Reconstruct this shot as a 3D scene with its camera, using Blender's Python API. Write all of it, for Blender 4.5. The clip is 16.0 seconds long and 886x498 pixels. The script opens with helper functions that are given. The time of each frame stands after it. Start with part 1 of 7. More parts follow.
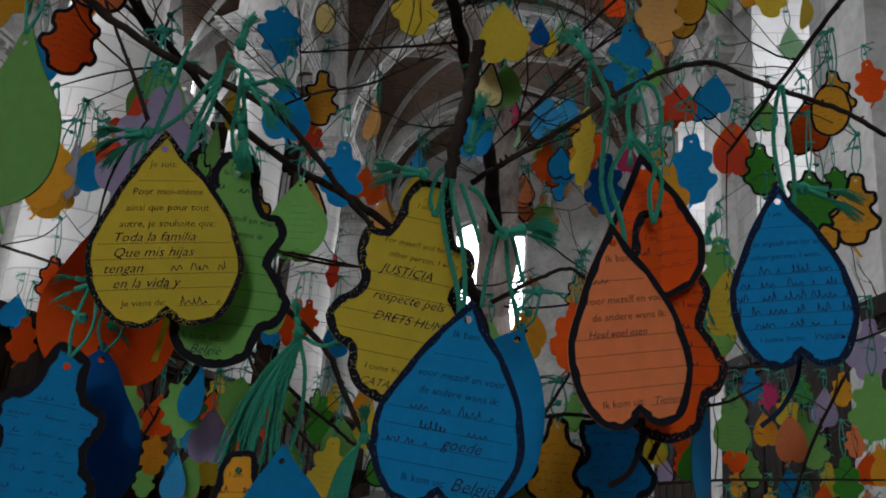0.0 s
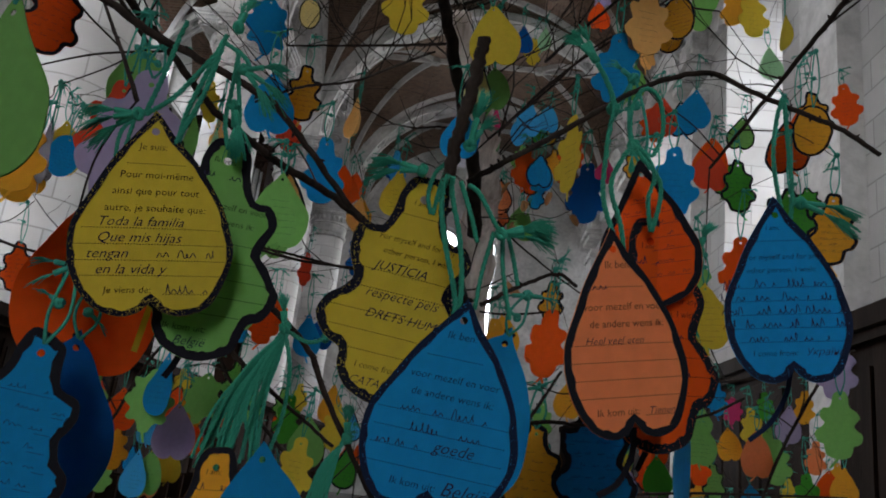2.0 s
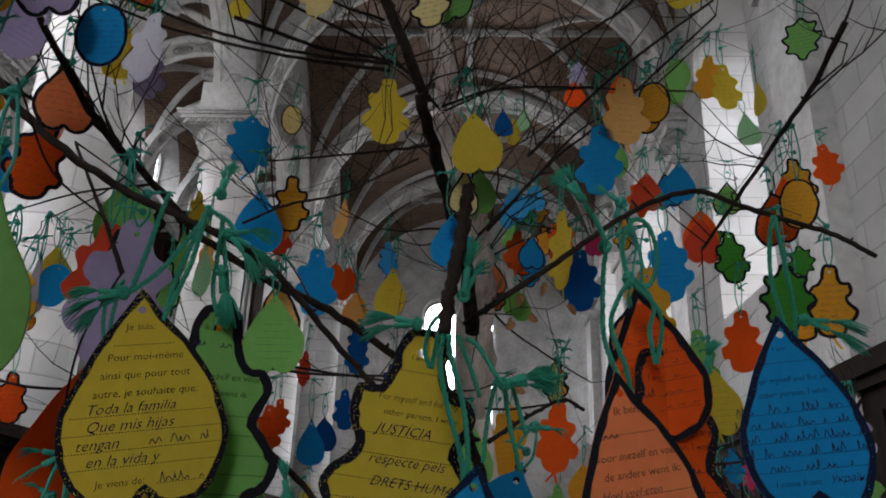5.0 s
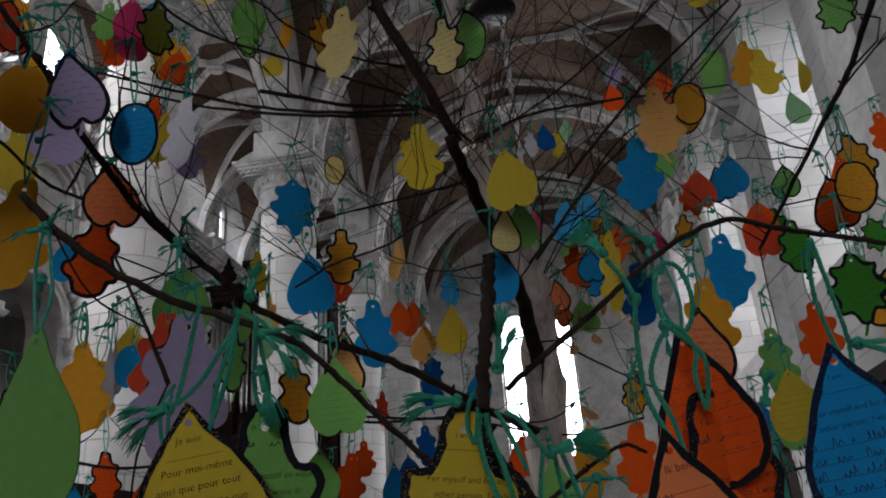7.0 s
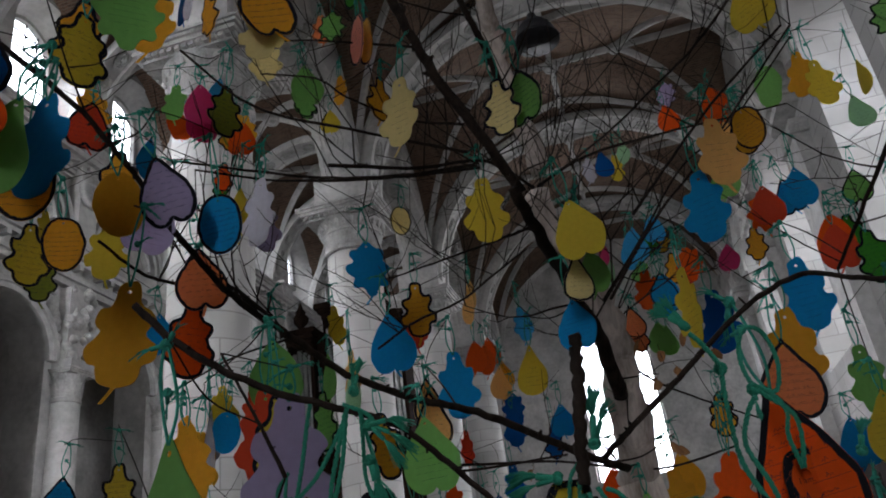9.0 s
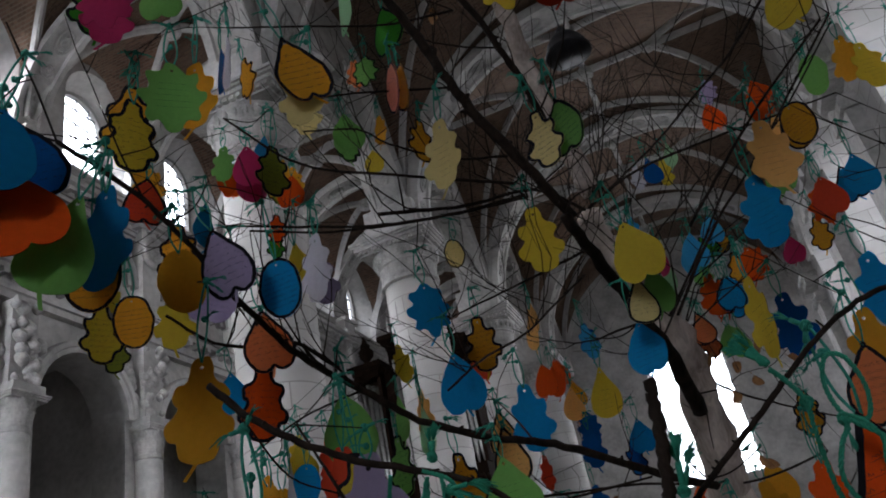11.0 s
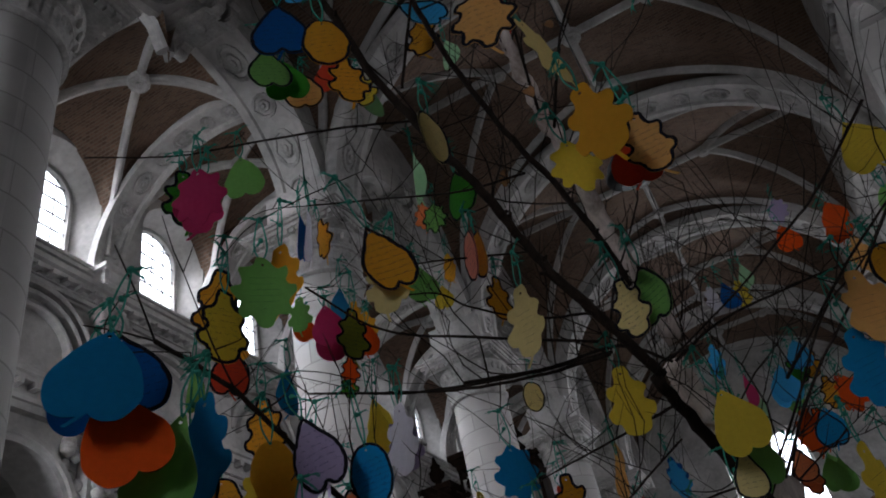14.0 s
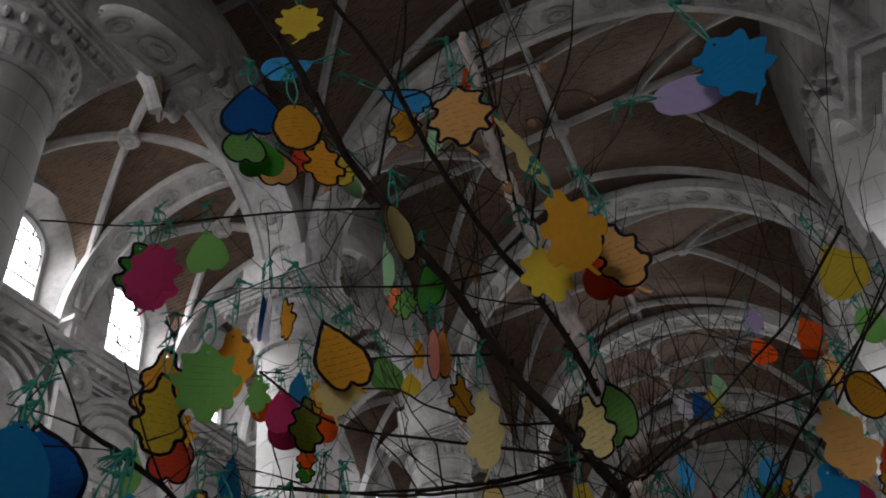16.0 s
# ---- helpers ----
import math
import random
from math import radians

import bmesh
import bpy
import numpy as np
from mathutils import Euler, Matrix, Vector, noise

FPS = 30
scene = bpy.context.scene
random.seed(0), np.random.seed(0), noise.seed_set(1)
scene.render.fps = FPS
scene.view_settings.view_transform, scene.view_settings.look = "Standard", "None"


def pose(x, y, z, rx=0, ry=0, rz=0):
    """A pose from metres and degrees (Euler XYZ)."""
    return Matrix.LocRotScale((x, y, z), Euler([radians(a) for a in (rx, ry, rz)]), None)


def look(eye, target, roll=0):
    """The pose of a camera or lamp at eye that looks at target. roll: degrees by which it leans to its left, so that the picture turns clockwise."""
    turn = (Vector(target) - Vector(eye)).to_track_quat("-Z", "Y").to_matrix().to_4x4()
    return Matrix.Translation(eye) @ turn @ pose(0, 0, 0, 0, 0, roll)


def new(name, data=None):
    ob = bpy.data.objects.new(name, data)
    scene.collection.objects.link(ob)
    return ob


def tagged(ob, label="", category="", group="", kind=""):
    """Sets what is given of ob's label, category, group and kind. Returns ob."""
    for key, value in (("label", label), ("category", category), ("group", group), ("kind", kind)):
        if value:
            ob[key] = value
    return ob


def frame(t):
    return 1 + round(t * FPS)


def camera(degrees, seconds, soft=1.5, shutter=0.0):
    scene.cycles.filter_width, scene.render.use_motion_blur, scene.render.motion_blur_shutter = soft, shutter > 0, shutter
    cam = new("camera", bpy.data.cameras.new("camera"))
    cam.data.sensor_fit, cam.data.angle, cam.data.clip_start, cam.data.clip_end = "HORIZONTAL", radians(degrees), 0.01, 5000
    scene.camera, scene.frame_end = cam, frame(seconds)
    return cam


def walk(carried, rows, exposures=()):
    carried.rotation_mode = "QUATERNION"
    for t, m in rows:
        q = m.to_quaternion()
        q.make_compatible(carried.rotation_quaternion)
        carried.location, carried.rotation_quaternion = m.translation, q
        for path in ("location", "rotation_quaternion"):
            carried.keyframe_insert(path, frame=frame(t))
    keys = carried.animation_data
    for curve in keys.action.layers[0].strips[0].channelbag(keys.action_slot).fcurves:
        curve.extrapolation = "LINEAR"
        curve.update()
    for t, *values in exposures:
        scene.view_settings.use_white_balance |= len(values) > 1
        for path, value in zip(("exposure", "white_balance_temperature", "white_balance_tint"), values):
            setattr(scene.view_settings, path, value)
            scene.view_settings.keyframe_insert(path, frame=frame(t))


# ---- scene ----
from mathutils.geometry import tessellate_polygon

cam = camera(59.8, 16.0, soft=1.9)
# seconds, eye x, y, z, yaw, pitch, lean to the left
PATH = [
    (0.0, -0.0000, 0.0000, 1.5500, 4.68, 15.28, 4.76),
    (0.5, -0.0052, 0.0032, 1.5490, 3.85, 15.66, 5.31),
    (1.0, -0.0125, 0.0044, 1.5494, 3.22, 15.95, 5.87),
    (1.5, -0.0185, 0.0055, 1.5494, 2.66, 16.03, 6.17),
    (2.0, -0.0232, 0.0152, 1.5471, 2.38, 15.84, 6.65),
    (2.5, -0.0237, 0.0216, 1.5493, 1.67, 15.78, 6.65),
    (3.0, -0.0282, 0.0237, 1.5585, 1.49, 16.24, 6.64),
    (3.5, -0.0351, 0.0191, 1.5732, 1.37, 17.65, 5.63),
    (4.0, -0.0394, 0.0155, 1.5875, 1.31, 19.22, 4.58),
    (6.5, 0.0041, -0.0033, 1.6550, 6.21, 22.31, -2.96),
    (7.0, 0.0100, -0.0068, 1.6640, 7.59, 22.47, -4.28),
    (7.5, 0.0091, -0.0201, 1.6737, 9.02, 22.63, -4.84),
    (8.0, 0.0076, -0.0431, 1.6841, 10.43, 23.18, -5.26),
    (8.5, 0.0074, -0.0623, 1.6933, 11.45, 24.25, -6.44),
    (11.0, 0.0142, -0.0859, 1.7353, 16.60, 27.19, -12.54),
    (11.5, 0.0099, -0.1012, 1.7492, 17.99, 28.67, -12.62),
    (12.0, 0.0108, -0.1178, 1.7640, 19.36, 30.35, -12.62),
    (12.5, 0.0151, -0.1300, 1.7784, 20.22, 31.72, -13.83),
    (13.0, 0.0194, -0.1404, 1.7952, 20.55, 33.10, -14.25),
    (13.5, 0.0185, -0.1446, 1.8164, 20.30, 34.43, -14.03),
    (14.0, 0.0197, -0.1483, 1.8481, 19.71, 36.26, -13.72),
    (14.5, 0.0293, -0.1404, 1.8721, 19.03, 38.33, -14.05),
    (15.0, 0.0421, -0.1208, 1.8855, 17.67, 39.94, -14.43),
    (15.5, 0.0443, -0.1085, 1.8990, 16.72, 40.84, -13.27),
    (16.0, 0.0428, -0.1066, 1.9129, 16.18, 41.59, -11.54),
]
EXPOSURE = 0.0
LAMP_W = 170.0
walk(cam, [(t, pose(x, y, z, 90 + pitch, 0, yaw) @ pose(0, 0, 0, 0, 0, roll)) for t, x, y, z, yaw, pitch, roll in PATH],
     exposures=[(t, EXPOSURE + stops, kelvin, tint) for t, stops, kelvin, tint in ((0.0, 1.1, 6500, 12), (4.0, 1.25, 6550, 14), (6.5, 0.85, 6550, 14), (8.5, 0.7, 6450, 14), (11.0, 0.5, 6350, 15), (14.0, 0.2, 6350, 16), (16.0, 0.65, 6650, 16))])

# ---- light: an overcast sky through the church windows ----
world = bpy.data.worlds.new("sky")
scene.world = world
world.use_nodes = True
wn = world.node_tree
sky = wn.nodes.new("ShaderNodeTexSky")
sky.sky_type, sky.sun_disc = "NISHITA", False
sky.sun_elevation, sky.sun_rotation = radians(40), radians(60)
sky.dust_density, sky.ozone_density = 4.0, 1.0
wn.links.new(sky.outputs[0], wn.nodes["Background"].inputs[0])
wn.nodes["Background"].inputs[1].default_value = 0.15
sun_data = bpy.data.lights.new("sun", "SUN")
sun_data.energy, sun_data.angle, sun_data.color = 1.0, radians(20), (1.0, 0.96, 0.9)
sun = new("sun", sun_data)
sun.matrix_basis = look((30, 20, 40), (0, 0, 0))


def window_light(eye, target, w, h, watts):
    """The sky's light in a window's opening."""
    data = bpy.data.lights.new("window_light", "AREA")
    data.shape, data.size, data.size_y, data.energy, data.color = "RECTANGLE", w, h, watts, (0.93, 0.97, 1.0)
    ob = new("window_light", data)
    ob.matrix_basis = look(eye, target)
    data.spread = radians(105)
    return ob


# ---- materials ----
def material(name):
    m = bpy.data.materials.new(name)
    m.use_nodes = True
    return m, m.node_tree.nodes, m.node_tree.links, m.node_tree.nodes["Principled BSDF"]


def ramp(nodes, stops):
    r = nodes.new("ShaderNodeValToRGB")
    while len(r.color_ramp.elements) < len(stops):
        r.color_ramp.elements.new(0.5)
    for e, (p, c) in zip(r.color_ramp.elements, stops):
        e.position, e.color = p, (*c, 1)
    return r


def rough_stuff(name, dark, light, scale, bump=0.2, rough=0.8, fine=30.0, metal=0.0, stretch=(1, 1, 1), spec=0.25):
    """Two scales of noise on colour and relief."""
    m, n, l, b = material(name)
    co = n.new("ShaderNodeTexCoord")
    mp = n.new("ShaderNodeMapping")
    mp.inputs["Scale"].default_value = stretch
    l.new(co.outputs["Object"], mp.inputs[0])
    a, c = n.new("ShaderNodeTexNoise"), n.new("ShaderNodeTexNoise")
    a.inputs["Scale"].default_value, a.inputs["Detail"].default_value = scale, 5
    c.inputs["Scale"].default_value, c.inputs["Detail"].default_value = scale * fine / 4, 4
    mix = n.new("ShaderNodeMath")
    mix.operation = "MULTIPLY_ADD"
    mix.inputs[1].default_value = 0.45
    l.new(mp.outputs[0], a.inputs["Vector"]), l.new(mp.outputs[0], c.inputs["Vector"])
    l.new(c.outputs[0], mix.inputs[0]), l.new(a.outputs[0], mix.inputs[2])
    r = ramp(n, [(0.45, dark), (0.95, light)])
    l.new(mix.outputs[0], r.inputs[0]), l.new(r.outputs[0], b.inputs["Base Color"])
    bp = n.new("ShaderNodeBump")
    bp.inputs["Strength"].default_value, bp.inputs["Distance"].default_value = bump, 0.1 / scale
    l.new(mix.outputs[0], bp.inputs["Height"]), l.new(bp.outputs[0], b.inputs["Normal"])
    b.inputs["Roughness"].default_value, b.inputs["Metallic"].default_value = rough, metal
    b.inputs["Specular IOR Level"].default_value = 0.5 if metal else spec
    return m


def brick_stuff(name, c1, c2, mortar, scale, bw, bh, bump):
    m, n, l, b = material(name)
    co, br, bp, no = n.new("ShaderNodeTexCoord"), n.new("ShaderNodeTexBrick"), n.new("ShaderNodeBump"), n.new("ShaderNodeTexNoise")
    br.inputs["Color1"].default_value, br.inputs["Color2"].default_value, br.inputs["Mortar"].default_value = (*c1, 1), (*c2, 1), (*mortar, 1)
    br.inputs["Scale"].default_value, br.inputs["Brick Width"].default_value, br.inputs["Row Height"].default_value = scale, bw, bh
    br.inputs["Mortar Size"].default_value = 0.012
    no.inputs["Scale"].default_value, no.inputs["Detail"].default_value = 0.6, 6
    mix = n.new("ShaderNodeMixRGB")
    mix.blend_type, mix.inputs[0].default_value = "MULTIPLY", 0.6
    r = ramp(n, [(0.3, (0.45, 0.42, 0.4)), (0.7, (1, 1, 1))])
    l.new(co.outputs["UV"], br.inputs["Vector"]), l.new(co.outputs["Object"], no.inputs["Vector"])
    l.new(no.outputs[0], r.inputs[0]), l.new(br.outputs[0], mix.inputs[1]), l.new(r.outputs[0], mix.inputs[2])
    l.new(mix.outputs[0], b.inputs["Base Color"])
    bp.inputs["Strength"].default_value, bp.inputs["Distance"].default_value = bump, 0.02
    l.new(br.outputs["Fac"], bp.inputs["Height"]), l.new(bp.outputs[0], b.inputs["Normal"])
    bp.invert = True
    b.inputs["Roughness"].default_value = 0.9
    return m


STONE = rough_stuff("pale_limestone", (0.32, 0.31, 0.298), (0.64, 0.625, 0.605), 0.9, 0.25)
STONE_B = brick_stuff("limestone_blocks", (0.5, 0.49, 0.475), (0.6, 0.59, 0.575), (0.36, 0.35, 0.335), 1.0, 1.1, 0.45, 0.4)
CARVED = rough_stuff("carved_limestone", (0.24, 0.232, 0.222), (0.57, 0.555, 0.535), 2.5, 0.6)
BRICK = brick_stuff("vault_brick", (0.115, 0.066, 0.042), (0.23, 0.135, 0.088), (0.215, 0.165, 0.125), 1.0, 0.24, 0.075, 0.5)
FLOOR = brick_stuff("floor_slabs", (0.08, 0.078, 0.075), (0.13, 0.127, 0.124), (0.05, 0.05, 0.05), 1.0, 0.6, 0.6, 0.3)
OAK = rough_stuff("dark_oak", (0.006, 0.004, 0.003), (0.022, 0.013, 0.009), 4, 0.4, 0.85, spec=0.03, stretch=(1, 1, 0.15))
PIPE = rough_stuff("tin_pipe", (0.3, 0.3, 0.29), (0.5, 0.5, 0.48), 3, 0.1, 0.4, metal=0.8)
LEAD = rough_stuff("window_lead", (0.04, 0.04, 0.04), (0.09, 0.09, 0.09), 10, 0.2, 0.6)
IRON = rough_stuff("black_iron", (0.012, 0.012, 0.014), (0.03, 0.03, 0.033), 20, 0.2, 0.5)
BARK = rough_stuff("dark_bark", (0.006, 0.004, 0.003), (0.032, 0.022, 0.017), 60, 0.7, 0.75, spec=0.12, stretch=(1, 1, 0.35))
PALE_BARK = rough_stuff("peeling_bark", (0.2, 0.15, 0.125), (0.78, 0.68, 0.62), 9, 0.8, 0.8, spec=0.1, stretch=(1.6, 1.6, 0.3))
DEAD = rough_stuff("dry_leaf", (0.12, 0.05, 0.02), (0.3, 0.15, 0.06), 40, 0.4, 0.8)
INK = rough_stuff("black_marker", (0.006, 0.006, 0.008), (0.016, 0.016, 0.02), 300, 0.1, 0.8, spec=0.04)
NAVY_INK = rough_stuff("navy_marker", (0.004, 0.008, 0.02), (0.012, 0.02, 0.045), 300, 0.1, 0.8, spec=0.04)
PEN = rough_stuff("dark_pen", (0.012, 0.012, 0.03), (0.03, 0.03, 0.06), 300, 0.0, 0.8, spec=0.04)


def pane_stuff():
    m, n, l, b = material("old_window_glass")
    n.remove(b)
    t, g, mix = n.new("ShaderNodeBsdfTransparent"), n.new("ShaderNodeBsdfGlossy"), n.new("ShaderNodeMixShader")
    t.inputs[0].default_value = (0.92, 0.95, 0.97, 1)
    g.inputs["Roughness"].default_value = 0.1
    mix.inputs[0].default_value = 0.06
    l.new(t.outputs[0], mix.inputs[1]), l.new(g.outputs[0], mix.inputs[2])
    l.new(mix.outputs[0], n["Material Output"].inputs[0])
    return m


def paper_stuff(name, col):
    """Coloured card: fine fibres, faint unevenness, a little light through it."""
    m, n, l, b = material(name)
    co, a, c = n.new("ShaderNodeTexCoord"), n.new("ShaderNodeTexNoise"), n.new("ShaderNodeTexNoise")
    a.inputs["Scale"].default_value, c.inputs["Scale"].default_value = 14, 900
    info = n.new("ShaderNodeObjectInfo")
    hsv = n.new("ShaderNodeHueSaturation")
    hsv.inputs["Color"].default_value = (*col, 1)
    v = n.new("ShaderNodeMapRange")
    v.inputs["To Min"].default_value, v.inputs["To Max"].default_value = 0.8, 1.12
    l.new(info.outputs["Random"], v.inputs["Value"]), l.new(v.outputs[0], hsv.inputs["Value"])
    mix = n.new("ShaderNodeMixRGB")
    mix.blend_type, mix.inputs[0].default_value = "MULTIPLY", 0.35
    r = ramp(n, [(0.25, (0.7, 0.7, 0.7)), (0.75, (1, 1, 1))])
    l.new(co.outputs["Object"], a.inputs["Vector"]), l.new(co.outputs["Object"], c.inputs["Vector"])
    l.new(a.outputs[0], r.inputs[0]), l.new(hsv.outputs[0], mix.inputs[1]), l.new(r.outputs[0], mix.inputs[2])
    l.new(mix.outputs[0], b.inputs["Base Color"])
    bp = n.new("ShaderNodeBump")
    bp.inputs["Strength"].default_value, bp.inputs["Distance"].default_value = 0.15, 0.0005
    l.new(c.outputs[0], bp.inputs["Height"]), l.new(bp.outputs[0], b.inputs["Normal"])
    b.inputs["Roughness"].default_value, b.inputs["Specular IOR Level"].default_value = 0.8, 0.06
    tr, ms = n.new("ShaderNodeBsdfTranslucent"), n.new("ShaderNodeMixShader")
    l.new(mix.outputs[0], tr.inputs[0])
    ms.inputs[0].default_value = 0.4
    l.new(b.outputs[0], ms.inputs[1]), l.new(tr.outputs[0], ms.inputs[2])
    l.new(ms.outputs[0], n["Material Output"].inputs[0])
    return m


GLASS = pane_stuff()
PAPER = {
    "yellow": paper_stuff("yellow_card", (0.66, 0.5, 0.05)),
    "gold": paper_stuff("golden_card", (0.72, 0.36, 0.03)),
    "cream": paper_stuff("pale_yellow_card", (0.72, 0.6, 0.27)),
    "peach": paper_stuff("apricot_card", (0.75, 0.43, 0.14)),
    "blue": paper_stuff("blue_card", (0.008, 0.25, 0.52)),
    "navy": paper_stuff("deep_blue_card", (0.006, 0.1, 0.33)),
    "sky": paper_stuff("light_blue_card", (0.05, 0.38, 0.68)),
    "orange": paper_stuff("orange_card", (0.72, 0.1, 0.012)),
    "salmon": paper_stuff("salmon_card", (0.75, 0.24, 0.09)),
    "pink": paper_stuff("light_salmon_card", (0.8, 0.3, 0.2)),
    "red": paper_stuff("red_card", (0.62, 0.07, 0.03)),
    "green": paper_stuff("green_card", (0.2, 0.45, 0.12)),
    "mint": paper_stuff("mint_card", (0.36, 0.62, 0.36)),
    "leaf": paper_stuff("dark_green_card", (0.05, 0.26, 0.03)),
    "olive": paper_stuff("olive_card", (0.2, 0.22, 0.03)),
    "lilac": paper_stuff("lilac_card", (0.4, 0.33, 0.5)),
    "magenta": paper_stuff("magenta_card", (0.5, 0.04, 0.14)),
    "white": paper_stuff("white_card", (0.7, 0.68, 0.75)),
}
CORD = rough_stuff("green_cotton_cord", (0.01, 0.15, 0.095), (0.04, 0.33, 0.21), 250, 0.8, 0.9)
CORD_FAR = rough_stuff("green_cord_faded", (0.012, 0.15, 0.11), (0.04, 0.3, 0.22), 120, 0.6, 0.9)


# ---- mesh helpers ----
def build(name, verts, faces, mat, parent=None, label="", smooth=False, uvs=None):
    me = bpy.data.meshes.new(name)
    me.from_pydata([tuple(v) for v in verts], [], faces)
    if uvs:
        layer = me.uv_layers.new(name="UVMap")
        for poly in me.polygons:
            for li in poly.loop_indices:
                layer.data[li].uv = uvs[me.loops[li].vertex_index]
    me.materials.append(mat)
    if smooth:
        me.polygons.foreach_set("use_smooth", [True] * len(me.polygons))
    ob = new(name, me)
    ob.parent = parent
    if label:
        tagged(ob, label)
    return ob


def thing(name, label, category, group="", kind="", at=(0, 0, 0)):
    ob = new(name)
    ob.location = at
    return tagged(ob, label, category, group, kind)


class Shape:
    """Collects vertices and faces of one mesh."""

    def __init__(self):
        self.v, self.f, self.uv = [], [], []

    def add(self, verts, faces, uvs=None):
        k = len(self.v)
        self.v += [tuple(p) for p in verts]
        self.f += [tuple(k + i for i in q) for q in faces]
        self.uv += list(uvs) if uvs else [(p[0] + p[1], p[2]) for p in verts]
        return self

    def box(self, a, b):
        x0, y0, z0 = a
        x1, y1, z1 = b
        p = [(x0, y0, z0), (x1, y0, z0), (x1, y1, z0), (x0, y1, z0), (x0, y0, z1), (x1, y0, z1), (x1, y1, z1), (x0, y1, z1)]
        return self.add(p, [(0, 3, 2, 1), (4, 5, 6, 7), (0, 1, 5, 4), (1, 2, 6, 5), (2, 3, 7, 6), (3, 0, 4, 7)])

    def lathe(self, profile, c=(0, 0, 0), n=32):
        """profile: (radius, height) from below upwards."""
        k = len(profile)
        p = [(c[0] + r * math.cos(2 * math.pi * i / n), c[1] + r * math.sin(2 * math.pi * i / n), c[2] + z) for i in range(n) for r, z in profile]
        uv = [(i / n * 6.2832 * max(profile[0][0], 0.2), z) for i in range(n) for r, z in profile]
        q = [(i * k + j, (i + 1) % n * k + j, (i + 1) % n * k + j + 1, i * k + j + 1) for i in range(n) for j in range(k - 1)]
        return self.add(p, q + [tuple(i * k + k - 1 for i in range(n)), tuple(i * k for i in range(n))[::-1]], uv)

    def sheet(self, fn, us, vs, uvfn=None):
        p = [fn(u, v) for u in us for v in vs]
        m = len(vs)
        q = [(i * m + j, (i + 1) * m + j, (i + 1) * m + j + 1, i * m + j + 1) for i in range(len(us) - 1) for j in range(m - 1)]
        return self.add(p, q, [uvfn(u, v) for u in us for v in vs] if uvfn else None)

    def sweep(self, path, frames, section):
        """A section (a, b) carried along path; frames: the two directions at each place."""
        k = len(section)
        p = [tuple(Vector(c) + Vector(d1) * a + Vector(d2) * b) for c, (d1, d2) in zip(path, frames) for a, b in section]
        q = [(i * k + j, (i + 1) * k + j, (i + 1) * k + (j + 1) % k, i * k + (j + 1) % k) for i in range(len(path) - 1) for j in range(k)]
        return self.add(p, q + [tuple(range(k))[::-1], tuple((len(path) - 1) * k + j for j in range(k))])

    def make(self, name, mat, parent=None, label="", smooth=False):
        return build(name, self.v, self.f, mat, parent, label, smooth, self.uv)


def steps(a, b, n):
    return [a + (b - a) * i / n for i in range(n + 1)]


# ---- the church: nave along y, aisles on both sides ----
NAVE, AISLE = 6.3, 11.8       # column line and outer aisle wall from the middle
COL_Y = [3.44 + 7.0 * k for k in range(-3, 5)]
MID, RIGHT_X = -0.25, 5.19   # middle of the nave vault and face of the wall across the nave
EAST, WEST = 36.5, -22.0
NECK, SPRING, CROWN = 10.5, 12.1, 17.4
HALF = 3.52
WALL_Y = [10.05 + HALF * k for k in range(-9, 8)]     # piers of the aisle wall


def arch_path(c0, c1, z0, rise, n=20):
    """Points of half an ellipse from c0 to c1 (x, y) with its outward direction."""
    out = []
    for i in range(n + 1):
        a = math.pi * i / n
        s = (1 - math.cos(a)) / 2
        x, y = c0[0] + (c1[0] - c0[0]) * s, c0[1] + (c1[1] - c0[1]) * s
        span = math.hypot(c1[0] - c0[0], c1[1] - c0[1]) / 2
        nrm = Vector((-math.cos(a) * rise * (c1[0] - c0[0]) / (2 * span), -math.cos(a) * rise * (c1[1] - c0[1]) / (2 * span), math.sin(a) * span)).normalized()
        out.append(((x, y, z0 + rise * math.sin(a)), nrm))
    return out


